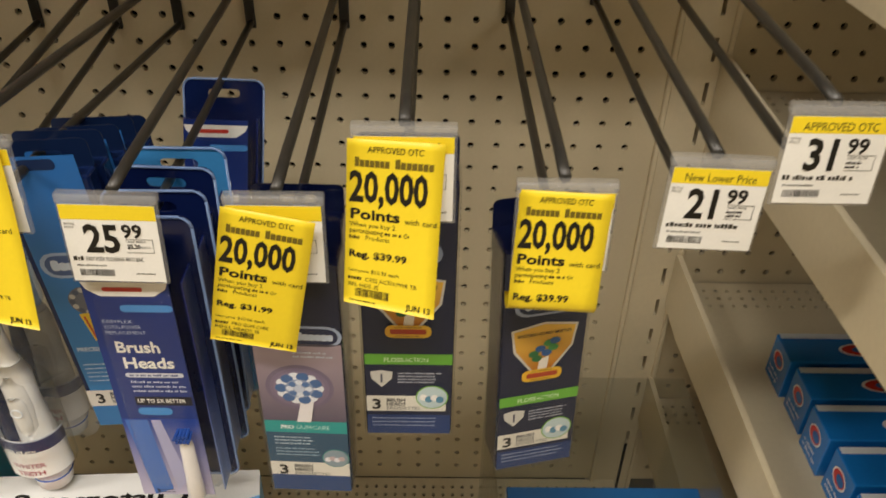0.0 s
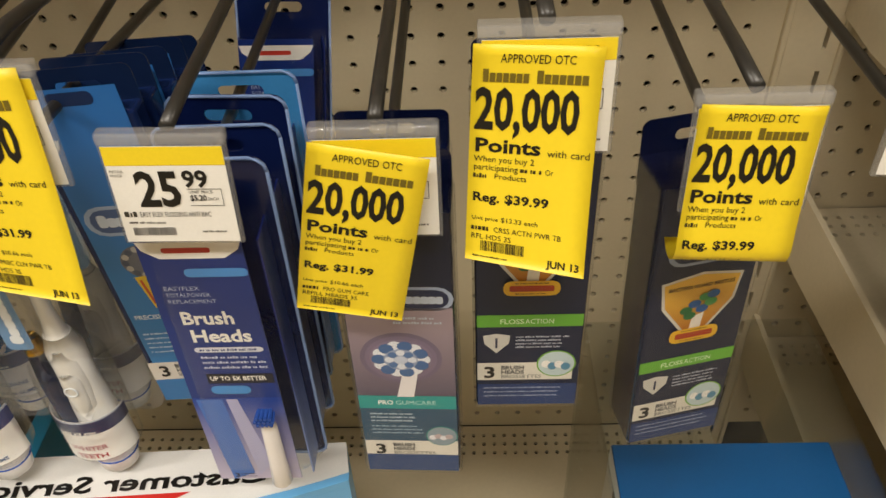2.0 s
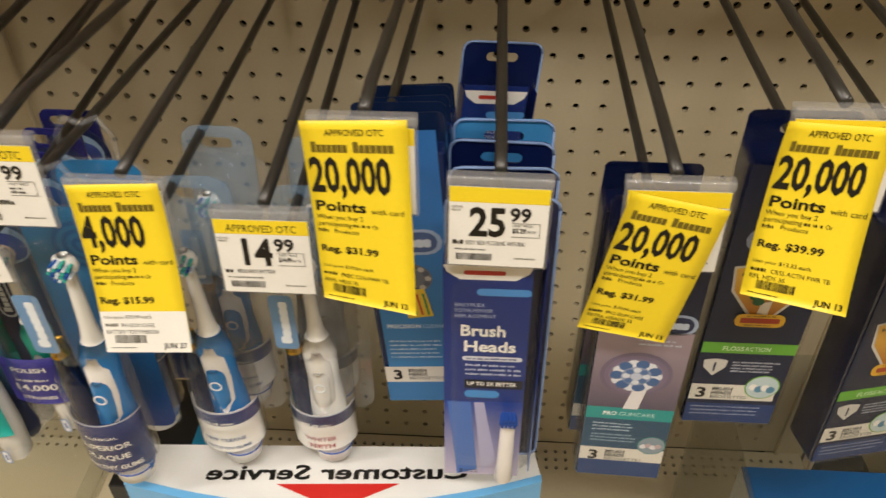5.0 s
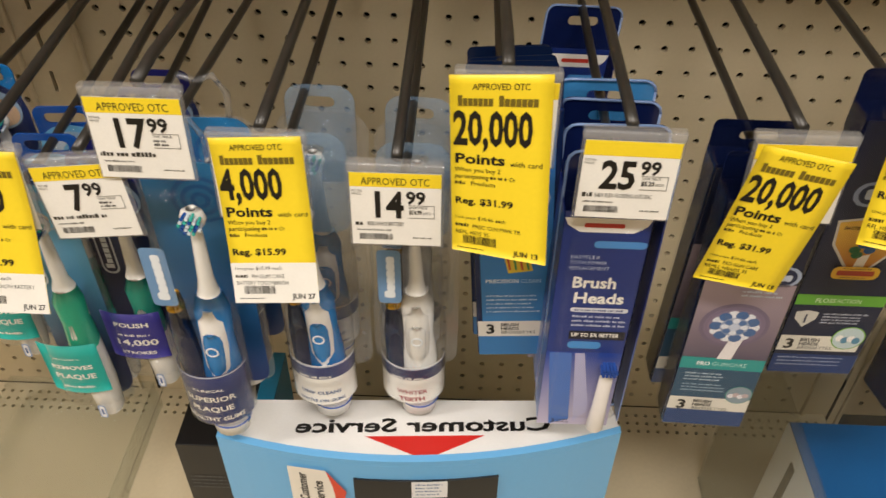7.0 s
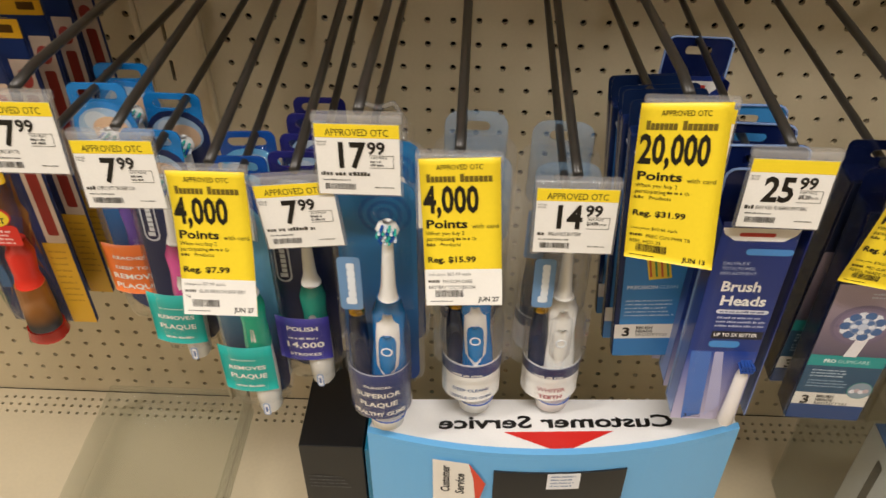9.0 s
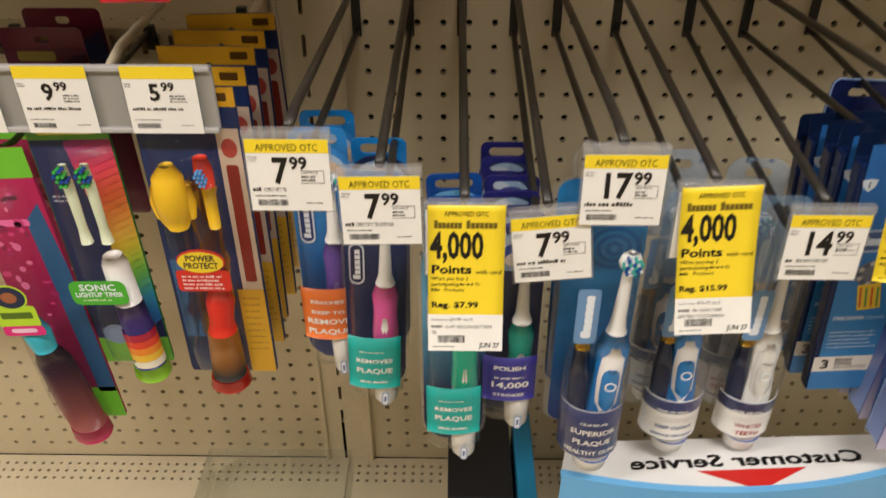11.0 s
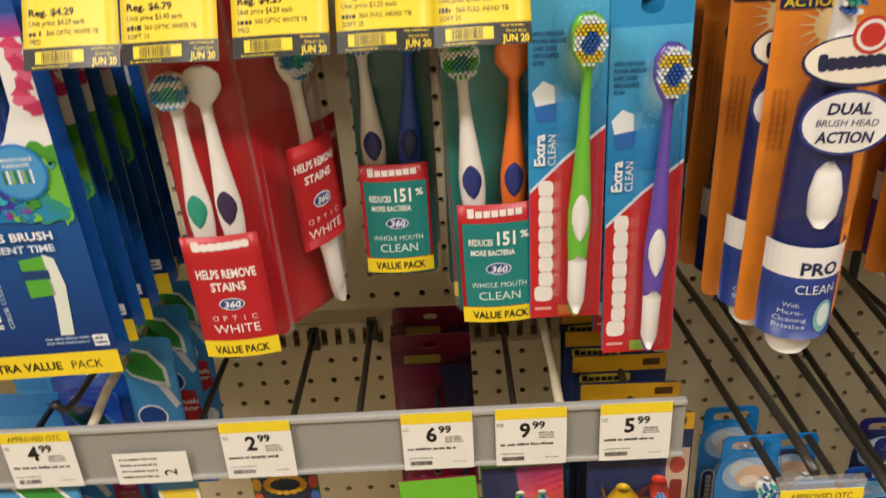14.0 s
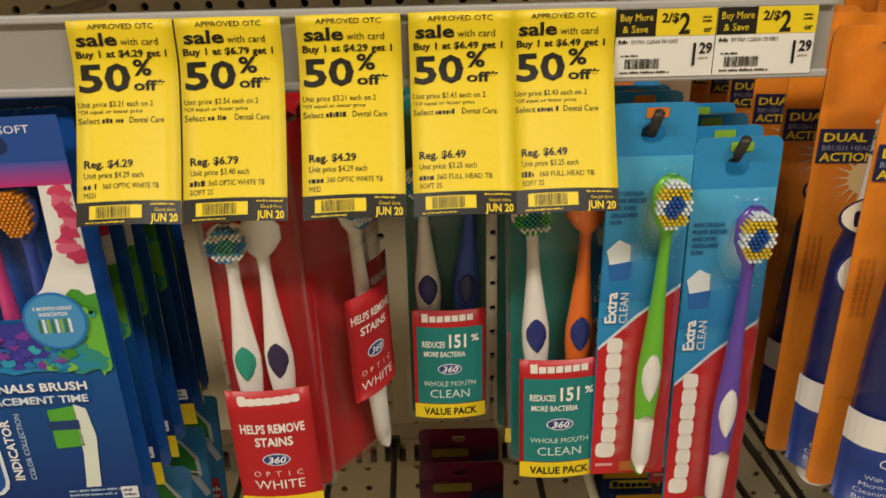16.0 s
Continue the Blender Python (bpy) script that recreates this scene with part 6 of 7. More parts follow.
def slant_card(x, y, z, h, colour, pad, label, dot="8fbf3a", w=0.0425, roll=0.0):
    """Single toothbrush on a card that is blue above and red below a slanting line."""
    top = thing("toothbrush_pack", label, "toothbrush pack", pose(x, y, z, 0, roll, 0), "single toothbrush cards")
    v, f = card_mesh(w, h, (0.006, 0.010, 0.020), 0.0008, 0.004)
    part("backing_card", v, f, surface("card_sky_blue", hexrgb("2a8fca"), 0.3, vary=0.08, coat=0.2), top)
    b = lambda u, vv, k: (u - w / 2, -0.0004 - k, -vv)
    s = Sheet(b)
    m = 0.0005
    s.rect(m, 0.026, w - m, 0.105, fade("1f7fc0", "4fb0de", -0.1, -0.03), 1)
    s.poly([(m, h * 0.62), (w * 0.45, h * 0.535), (w - m, h * 0.45), (w - m, h - m), (m, h - m)], "c8252b", 2)
    s.poly([(m, h * 0.61), (w * 0.45, h * 0.525), (w - m, h * 0.44), (w - m, h * 0.45), (w * 0.45, h * 0.535), (m, h * 0.62)], "d9e4ec", 3)
    s.pill(w * 0.40, 0.002, w * 0.66, 0.007, dot, 3, r=0.001)
    for i in range(5):
        s.oval(w * 0.66, 0.056, 0.0125 - 0.002 * i, 0.021 - 0.0032 * i, ("4fabdc", "66b8e2", "84c8e9", "a4d8ef", "c0e5f4")[i], 2 + i, 22)
    for i in range(9):
        for j in range(5):
            s.oval(w * 0.60 + 0.0042 * (j - 1.4) + 0.0021 * (i % 2), 0.032 + 0.006 * i, 0.0004, 0.0004, "b9dff0", 8, 6)
    for i, t in enumerate(("WITH CIRCULAR", "POWER BRISTLES", "AVEC SOIES", "CIRCULAIRES", "ULTRA")):
        s.text(t, 0.0025, 0.046 + 0.0038 * i, 0.0023, "14457c", 8, width=0.00125 * len(t), bold=True)
    s.poly([(0.002, 0.076), (0.008, 0.070), (0.014, 0.073), (0.0145, 0.083), (0.004, 0.084)], "e8eef2", 3)
    s.poly([(0.003, 0.084), (0.0155, 0.082), (0.0145, 0.092), (0.005, 0.093)], "2c6ab8", 4)
    s.text("Extra", 0.0088, 0.118, 0.0062, "f2f4f4", 9, width=0.0185, angle=90, bold=True)
    s.text("CLEAN", 0.0148, 0.118, 0.0046, "f2f4f4", 9, width=0.0185, angle=90)
    s.wordmark(0.0138, h * 0.945, h * 0.36, 0.0112, "f2ece8", 4, 8, 90, seed=4)
    s.rect(0.003, h - 0.008, 0.013, h - 0.006, "e7a7a6", 4)
    s.pill(w * 0.40, h - 0.009, w * 0.66, h - 0.002, dot, 4, r=0.001)
    s.link(top)
    manual_brush(top, w * 0.12, -0.006, -0.034, -h + 0.006, colour, pad, 0.0066, -1.5, ("e8eef0", "e0c23a", "2b5cae"), tip="efece8")
    v, f = dome(-w * 0.18, w * 0.42, -h + 0.003, -0.028, 0.017, -0.0005, 10, 16, 6, 10)
    part("blister", v, f, CLEAR, top, smooth=True)
    return top


p = slant_card(-0.7455, 0.412, 1.501, 0.217, "6fbf3a", "efece8", "blue and red carded green toothbrush hanging in a row", dot="d9782e")
rows_behind(p, 3, 0.022, rnd, tilt=0.8)
p = slant_card(-0.7025, 0.412, 1.483, 0.227, "6a4fb2", "efece8", "blue and red carded purple toothbrush hanging in a row", roll=-0.5, w=0.0435)
rows_behind(p, 3, 0.022, rnd, tilt=0.8)


def indicator_pack(x, y, z):
    """Wide four-brush card with a window over the heads."""
    top = thing("toothbrush_pack", "blue four toothbrush value card, hanging in a row", "toothbrush pack", pose(x, y, z, 0, -1.5, 0), "wide toothbrush cards")
    w, h = 0.104, 0.240
    v, f = card_mesh(w, h, (0.014, 0.010, 0.017), 0.001, 0.005)
    ob = part("backing_card", v, f, surface("card_deep_blue", hexrgb("1c55a8"), 0.28, vary=0.08, coat=0.3), top)
    ob.location = (0, 0.016, 0)
    b = lambda u, vv, k: (u - w / 2, -0.0006 - k, -vv)
    vs, fs = slab(b, w, 0.135, 0.0004, 4, 8)
    vs = [(a, c, e - 0.105) for a, c, e in vs]
    part("front_panel", vs, fs, fade("0a2c70", "17589c", -0.23, -0.125), top)
    s = Sheet(b)
    s.rect(0.0, 0.0, w, 0.022, "234f9e", 1)
    s.pill(w * 0.25, 0.009, w * 0.75, 0.018, "16305f", 2)
    s.text("SOFT", w * 0.72, 0.008, 0.004, "eef0f2", 2, width=0.015)
    s.rect(0.0, 0.022, w, 0.034, fade("c0307c", "3d57ae", -0.034, -0.022), 2)
    # printed right edge: pink splash, white, green leaf, blue
    art = random.Random(12)
    s.poly([(w * 0.84, 0.034), (w - 0.001, 0.034), (w - 0.001, 0.100), (w * 0.90, 0.108), (w * 0.70, 0.112), (w * 0.62, 0.100), (w * 0.74, 0.088), (w * 0.83, 0.070)], "eceae8", 2)

    def splash(cu, cv, ru, rv, colour, layer, rough=0.25, n=22):
        """A blot of printed colour with a ragged edge."""
        pts = []
        for i in range(n):
            a, q = 2 * math.pi * i / n, 1 + art.uniform(-rough, rough)
            pts.append((min(max(cu + ru * q * math.cos(a), 0.001), w - 0.0008), cv + rv * q * math.sin(a)))
        s.poly(pts, colour, layer)
    for i in range(9):
        splash(w * art.uniform(0.90, 0.97), 0.038 + 0.0042 * i, 0.0052, 0.004, ("d8456f", "e0678c", "c93a66")[i % 3], 3 + i % 3, 0.35, 12)
    for i, (cu, cv, ru, rv, c) in enumerate(((0.93, 0.108, 0.012, 0.016, "4a9a34"), (0.90, 0.122, 0.016, 0.012, "3f9040"), (0.95, 0.118, 0.007, 0.018, "6cb840"), (0.86, 0.130, 0.014, 0.007, "2f8f86"),
                                             (0.42, 0.118, 0.040, 0.013, "3a3a9c"), (0.60, 0.116, 0.026, 0.011, "5a2f90"), (0.74, 0.122, 0.018, 0.009, "2a9bb8"), (0.30, 0.128, 0.030, 0.008, "2590c0"), (0.62, 0.130, 0.030, 0.006, "1f86c4"))):
        splash(w * cu, cv, ru, rv, c, 6 + i % 5, 0.3, 26)
    for i in range(46):
        q = art.random()
        splash(w * (0.82 + 0.16 * art.random()) - 0.02 * q, 0.098 + 0.036 * q, 0.0028, 0.0022, art.choice(("57a836", "3f8f34", "7cc04a", "2f7f5a", "3a9a9a")), 12 + i % 4, 0.4, 9)
    for i in range(40):
        splash(w * art.uniform(0.15, 0.80), 0.119 + art.uniform(-0.006, 0.014), 0.0030, 0.0022, art.choice(("2a9bc0", "1f7fb8", "4a3fa8", "7a3aa0", "2a5fb0", "35b0c0")), 12 + i % 4, 0.4, 9)
    s.oval(w * 0.77, 0.106, 0.0165, 0.0165, "1f78c4", 17)
    s.oval(w * 0.77, 0.106, 0.0150, 0.0150, "4a98d0", 18)
    s.text("3 MONTH USAGE", w * 0.77, 0.0995, 0.0021, "e8f0f6", 19, width=0.020, centre=True, bold=True)
    s.text("INDICATOR", w * 0.77, 0.1028, 0.0021, "e8f0f6", 19, width=0.015, centre=True, bold=True)
    for i in range(8):
        s.rect(w * 0.685 + 0.0022 * i, 0.1045, w * 0.685 + 0.0022 * i + 0.0014, 0.1125, ("3d7a3a", "e6ecf0", "93b83a")[i % 3], 19)
    s.text("SIGNALS BRUSH", w * 0.27, 0.147, 0.0052, "eef0f2", 18, width=0.060, bold=True)
    s.text("REPLACEMENT TIME", w * 0.20, 0.1545, 0.0045, "d5e2ee", 18, width=0.066, bold=True)
    s.pill(w * 0.08, 0.158, w * 0.30, 0.215, "dfe8f2", 4, r=0.010)
    s.pill(w * 0.10, 0.160, w * 0.28, 0.213, "1a4fa6", 5, r=0.009)
    s.wordmark(w * 0.245, 0.2085, 0.044, 0.0105, "eef0f2", 6, 6, 90)
    s.text("INDICATOR", w * 0.385, 0.205, 0.0052, "eef0f2", 4, width=0.040, angle=90, bold=True)
    s.text("COLOR COLLECTION", w * 0.45, 0.205, 0.0032, "c9dcee", 4, width=0.044, angle=90)
    s.poly([(w * 0.60, 0.160), (w * 0.74, 0.158), (w * 0.75, 0.184), (w * 0.60, 0.185)], "57a836", 4)
    s.rect(w * 0.585, 0.167, w * 0.75, 0.173, "1c3c72", 5)
    s.poly([(w * 0.74, 0.157), (w * 0.80, 0.160), (w * 0.82, 0.178), (w * 0.78, 0.212), (w * 0.70, 0.212), (w * 0.73, 0.19)], "dfe6da", 4)
    s.bars(w * 0.60, 0.2135, w * 0.9, 2, 0.003, 0.0015, "b5cfe6", 4, seed=8)
    s.rect(w * 0.88, 0.213, w * 0.97, 0.221, "e8ecf0", 4)
    s.bars(w * 0.89, 0.2145, w * 0.965, 2, 0.003, 0.0018, "26324e", 5, seed=9)
    s.rect(0, 0.2245, w, h + 0.001, YEL, 4)
    s.text("4X EXTRA VALUE", w * 0.04, 0.2362, 0.0060, INK, 5, width=0.063, bold=True)
    s.text("PACK", w * 0.70, 0.2362, 0.0060, INK, 5, width=0.020)
    s.link(top)
    for i, (c, hb) in enumerate((("6a3fa0", "4fae3e"), ("2f9ac0", "4fae3e"), ("d8458c", "4fae3e"), ("3a54ae", "d98a2c"))):
        manual_brush(top, -0.036 + 0.0185 * i, 0.008, -0.036, -0.2, c, c, 0.0064, 0, (hb, hb, hb, "2b3f2e"), tip=None)
    v, f = dome(-w * 0.46, w * 0.32, -0.135, -0.026, 0.015, 0.0155, 12, 14, 8, 8)
    part("blister", v, f, CLEAR, top, smooth=True)
    return top


p = indicator_pack(-1.079, 0.408, 1.503)
rows_behind(p, 4, 0.032, rnd, tilt=0.6)


def spin_pack(x, y, z, main, foil, white, label, yaw=0.0, words=True):
    """Tall orange card with a battery brush in a moulded blister, dark printed boot round the base."""
    top = thing("toothbrush_pack", label, "toothbrush pack", pose(x, y, z, 0, 1, yaw), "orange toothbrush packs")
    w, h = 0.056, 0.247
    v, f = card_mesh(w, h, (0.006, 0.008, 0.013), 0.0012, 0.006)
    ob = part("backing_card", v, f, surface("card_orange", hexrgb(main), 0.3, vary=0.1, coat=0.3, blotch=25), top)
    ob.location = (-0.007, 0.018, -0.011)
    b = lambda u, vv, k: (u - w / 2 - 0.007, 0.0175 - k, -vv)
    s = Sheet(b)
    s.rect(0.001, 0.062, 0.034, 0.080, "1d2350", 3)
    s.text("DUAL", 0.003, 0.0685, 0.0045, YEL, 4, width=0.022, bold=True)
    s.text("BRUSH HEAD", 0.003, 0.0732, 0.0028, "9aa0c0", 4, width=0.026)
    s.text("ACTION", 0.003, 0.0788, 0.0045, YEL, 4, width=0.028, bold=True)
    for i in range(18):
        a = 2 * math.pi * i / 18
        s.poly([(w * 0.5 + 0.006 * math.cos(a - 0.15), 0.088 + 0.006 * math.sin(a - 0.15)), (w * 0.5 + 0.017 * math.cos(a), 0.088 + 0.017 * math.sin(a)), (w * 0.5 + 0.006 * math.cos(a + 0.15), 0.088 + 0.006 * math.sin(a + 0.15))], "f4d9a0", 1)
    s.oval(w * 0.5, 0.088, 0.009, 0.009, "f4d9a0", 2)
    for i in range(24):
        s.pill(0.004 + 0.003 * (i % 3), 0.12 + 0.0042 * (i // 3), 0.0055 + 0.003 * (i % 3), 0.1235 + 0.0042 * (i // 3), "cf7a22", 1, r=0.0006)
    s.link(top)
    x0 = -0.008
    v, f = loft([(x0, 0.004, -0.105, 0.008, 0.008), (x0, 0.004, -0.125, 0.0145, 0.0125), (x0, 0.004, -0.16, 0.0165, 0.014), (x0, 0.004, -0.2, 0.0175, 0.015), (x0, 0.004, -0.250, 0.016, 0.014)], 18)
    part("handle", v, f, gloss(foil), top, smooth=True)
    v, f = loft([(x0, 0.004, -0.052, 0.004, 0.004), (x0, 0.004, -0.076, 0.0055, 0.0052), (x0, 0.004, -0.107, 0.007, 0.007)], 12)
    part("neck", v, f, gloss("efece8"), top, smooth=True)
    v, f = tufts(x0, -0.062, 0.007, 0.017, 0.0, 0.008, 5, 9, 0.0013)
    part("bristles", v, f, [gloss("2b5cae"), gloss("e8eef0"), gloss("2f9a86")], top, index=[(i // 16) % 3 for i in range(len(f))])
    v, f = loft([(x0, -0.0095, -0.150, 0.002, 0.003), (x0, -0.010, -0.155, 0.0062, 0.004), (x0, -0.0105, -0.166, 0.0085, 0.0046), (x0, -0.0105, -0.178, 0.0075, 0.0045), (x0, -0.010, -0.185, 0.003, 0.003)], 16)
    part("button", v, f, gloss("efece8"), top, smooth=True)
    v, f = loft([(x0, 0.004, -0.248, 0.0135, 0.012), (x0, 0.004, -0.262, 0.0125, 0.011), (x0, 0.004, -0.267, 0.009, 0.008)], 16)
    part("base_cap", v, f, gloss("efece8"), top, smooth=True)

    def boot(s, lw, lh):
        s.rect(0, 0, lw, 0.018, "efece8", 1)
        if words:
            s.text("PRO", lw / 2 + 0.004, 0.016, 0.0075, "1c2350", 3, width=0.021, centre=True, bold=True)
            s.text("CLEAN", lw / 2 + 0.004, 0.0275, 0.0056, "dfe3ee", 3, width=0.023, centre=True)
            for i, t in enumerate(("With", "Micro-", "Cleaning", "Bristles")):
                s.text(t, lw / 2 - 0.008, 0.036 + 0.0044 * i, 0.003, "c6d2ea", 3, width=0.003 * len(t) * 0.75, centre=True)
            s.oval(lw * 0.68, 0.042, 0.006, 0.010, "7fb5b8", 3)
            s.oval(lw * 0.68, 0.041, 0.004, 0.007, "d5e3e2", 4)
        else:
            s.bars(lw * 0.25, 0.022, lw * 0.7, 3, 0.0065, 0.004, "e8dff0", 3, seed=3)
            s.oval(lw * 0.66, 0.034, 0.009, 0.0075, "efece8", 3)
            s.oval(lw * 0.66, 0.036, 0.006, 0.003, "c23a3a", 4)
    wrap_label(top, x0, 0.006, 0.0205, 0.0190, -0.252, -0.196, white, boot, 165)
    bo = lambda u, vv, k: (u - 0.022 + x0 + 0.003, -0.0128 - k, -0.103 - vv)
    s = Sheet(bo)
    s.oval(0.022, 0.026, 0.0225, 0.0165, "2a3a80", 0)
    s.oval(0.022, 0.026, 0.021, 0.015, "efece8", 1)
    if words:
        s.text("DUAL", 0.022, 0.0215, 0.0058, "1c2350", 3, width=0.021, centre=True, bold=True, slant=0.15)
        s.text("BRUSH HEAD", 0.022, 0.0275, 0.0036, "3a4272", 3, width=0.030, centre=True, slant=0.15)
        s.text("ACTION", 0.022, 0.0358, 0.0058, "1c2350", 3, width=0.027, centre=True, bold=True, slant=0.15)
    s.oval(0.022, -0.004, 0.026, 0.0125, "1d2350", 0)
    s.oval(0.022, -0.0045, 0.0245, 0.011, "f3ead8", 1)
    s.wordmark(0.004, 0.001, 0.038, 0.0085, "23284c", 2, 9, 4, seed=6)
    s.oval(0.026, -0.016, 0.0088, 0.0088, "c9332c", 3)
    s.oval(0.026, -0.016, 0.0072, 0.0072, "eceae6", 4)
    s.oval(0.026, -0.016, 0.0055, 0.0055, "c9332c", 5)
    s.link(top, "front_badge")
    v, f = dome(-w * 0.56, w * 0.32, -0.2, -0.02, 0.033, 0.0175, 12, 18, 4, 8)
    part("blister", v, f, CLEAR, top, smooth=True)
    return top


p = spin_pack(-0.611, 0.372, 1.545, "f4902a", "232c66", "243c86", "orange card with navy battery toothbrush hanging in a row", yaw=-3)
rows_behind(p, 6, 0.039, rnd, tilt=1.0, slide=-0.011)
p = spin_pack(-0.514, 0.370, 1.548, "f4902a", "6a2f9a", "6b3a9c", "orange card with purple battery toothbrush hanging in a row", yaw=-4, words=False)
rows_behind(p, 6, 0.040, rnd, tilt=1.2)
p = spin_pack(-0.397, 0.370, 1.553, "f4902a", "8d8a86", "a8a49e", "orange card with grey battery toothbrush on its hook", yaw=3, words=False)
rows_behind(p, 6, 0.040, rnd, tilt=1.2)
p = spin_pack(-0.280, 0.370, 1.571, "f4902a", "dedad4", "d8d4ce", "orange card with white battery toothbrush on its hook", yaw=2, words=False)
rows_behind(p, 6, 0.040, rnd, tilt=1.2)
for x in (-0.618, -0.521, -0.404, -0.287):
    scan_hook(x, 1.547 if x < -0.3 else 1.570, front=0.355, drop=0.024)
for x in (-0.9425, -0.889, -0.8445, -0.7855, -0.7455, -0.7025, -1.072):
    bar_hook(x, 1.482 if x < -0.72 else 1.468, 0.424 if x < -0.76 else 0.402)

# ---- left bay, lower rail: children's toothbrushes ----
def kids_card(name_label, x, y, z, w, h, base, draw, brushes, hole=True, roll=0.0, yaw=0.0, blister=None):
    top = thing("toothbrush_pack", name_label, "toothbrush pack", pose(x, y, z, 0, roll, yaw), "children's toothbrush packs")
    v, f = card_mesh(w, h, (0.006, 0.007, 0.013) if hole else None, 0.0008, 0.005)
    ob = part("backing_card", v, f, surface("card_" + base, hexrgb(base), 0.3, vary=0.1, coat=0.2), top)
    ob.location = (0, 0.016, 0)
    s = Sheet(lambda u, vv, k: (u - w / 2, 0.0155 - k, -vv))
    draw(s, w, h)
    s.link(top)
    for args, kw in brushes:
        (power_brush if "zneck" in kw else manual_brush)(top, *args, **kw)
    if blister:
        v, f = dome(*blister, 0.024, 0.0155, 12, 18, 5, 8)
        part("blister", v, f, CLEAR, top, smooth=True)
    return top


def draw_protector(s, w, h):
    s.rect(0.001, 0.02, w - 0.001, h - 0.001, fade("2b7cc2", "4f9fd8", -0.18, -0.05), 1)
    s.poly([(w * 0.55, 0.018), (w * 0.66, 0.008), (w * 0.82, 0.012), (w * 0.93, 0.028), (w * 0.94, 0.046), (w * 0.84, 0.044), (w * 0.66, 0.035)], "eef2ee", 2)
    s.poly([(w * 0.58, 0.019), (w * 0.67, 0.011), (w * 0.81, 0.0145), (w * 0.9, 0.029), (w * 0.91, 0.041), (w * 0.82, 0.039), (w * 0.67, 0.033)], "3f9a3a", 3)
    s.poly([(w * 0.84, 0.044), (w * 0.90, 0.042), (w * 0.99, 0.062), (w * 0.95, 0.066)], "e6e6ea", 2)
    s.poly([(w * 0.52, 0.092), (w * 0.68, 0.082), (w * 0.94, 0.084), (w * 0.97, 0.11), (w * 0.80, 0.125), (w * 0.56, 0.106)], "c42a2c", 3)
    s.text("toothbrush", w * 0.54, 0.0975, 0.0052, "f2ece8", 5, width=0.043, bold=True)
    s.text("protector", w * 0.56, 0.1045, 0.0052, "f2ece8", 5, width=0.040, bold=True)
    s.oval(w * 0.76, 0.074, 0.0125, 0.0115, "e6e6ea", 5)
    s.oval(w * 0.76, 0.074, 0.0108, 0.0098, "26498e", 6)
    s.oval(w * 0.86, 0.145, 0.0115, 0.0095, "e9eae8", 4)
    s.bars(w * 0.79, 0.1405, w * 0.94, 3, 0.003, 0.0013, "6a7a92", 5, seed=4)
    s.bars(w * 0.55, 0.163, w * 0.85, 2, 0.004, 0.0018, "a9cdea", 4, seed=5)


def protector(x, y, z):
    top = kids_card("blue card with clear and pink toothbrush protectors", x, y, z, 0.104, 0.186, "3f8fd0", draw_protector, [])
    for zc, col in ((-0.062, (0.25, 0.5, 0.85)), (-0.135, (0.85, 0.25, 0.6))):
        m = clear("tinted_clear_%d" % int(col[0] * 100), col, 0.05, 0.1)
        v, f = dome(-0.048, 0.012, zc - 0.034, zc + 0.03, 0.026, 0.0155, 14, 14, 2, 2)
        part("protector_cap", v, f, m, top, smooth=True)
        v, f = dome(-0.036, 0.0, zc - 0.02, zc + 0.018, 0.016, 0.0155, 12, 12, 2, 2)
        part("inner_cap", v, f, m, top, smooth=True)
    return top


p = protector(-1.133, 0.405, 1.180)
rows_behind(p, 4, 0.042, rnd, tilt=1.5, dx=0.002)
p = copy_thing(p, pose(-1.085, 0.50, 1.222, 0, 2, 0))
rows_behind(p, 2, 0.045, rnd, tilt=1.2)


def draw_yellow(s, w, h):
    s.rect(0.0005, 0.0, w - 0.0005, 0.02, "4f8fc4", 1)
    s.rect(0.0005, 0.02, w - 0.0005, h - 0.001, fade("e0b02c", "f0d23a", -0.17, -0.03), 1)
    s.rect(0.0005, 0.02, 0.003, h - 0.001, "ece8da", 2)
    s.rect(w - 0.003, 0.02, w - 0.0005, h - 0.001, "ece8da", 2)
    s.poly([(0.002, 0.085), (w * 0.5, 0.078), (w * 0.75, 0.095), (w * 0.7, 0.115), (0.004, 0.108)], "c84a24", 3)
    s.poly([(0.003, 0.092), (w * 0.4, 0.086), (w * 0.5, 0.1), (0.006, 0.102)], "e8b02c", 4)
    s.rect(w * 0.4, h - 0.018, w - 0.001, h - 0.001, "2c3a74", 3)


p = kids_card("yellow children's toothbrush sleeve with pink brush", -1.016, 0.412, 1.168, 0.030, 0.208, "e8c63a", draw_yellow,
              [((0.002, 0.006, -0.05, -0.195, "c2307c", "d9458f"), dict(wide=0.0058, bristle=("eceae6", "d6d0c8")))], blister=(-0.014, 0.014, -0.205, -0.02), roll=-2)


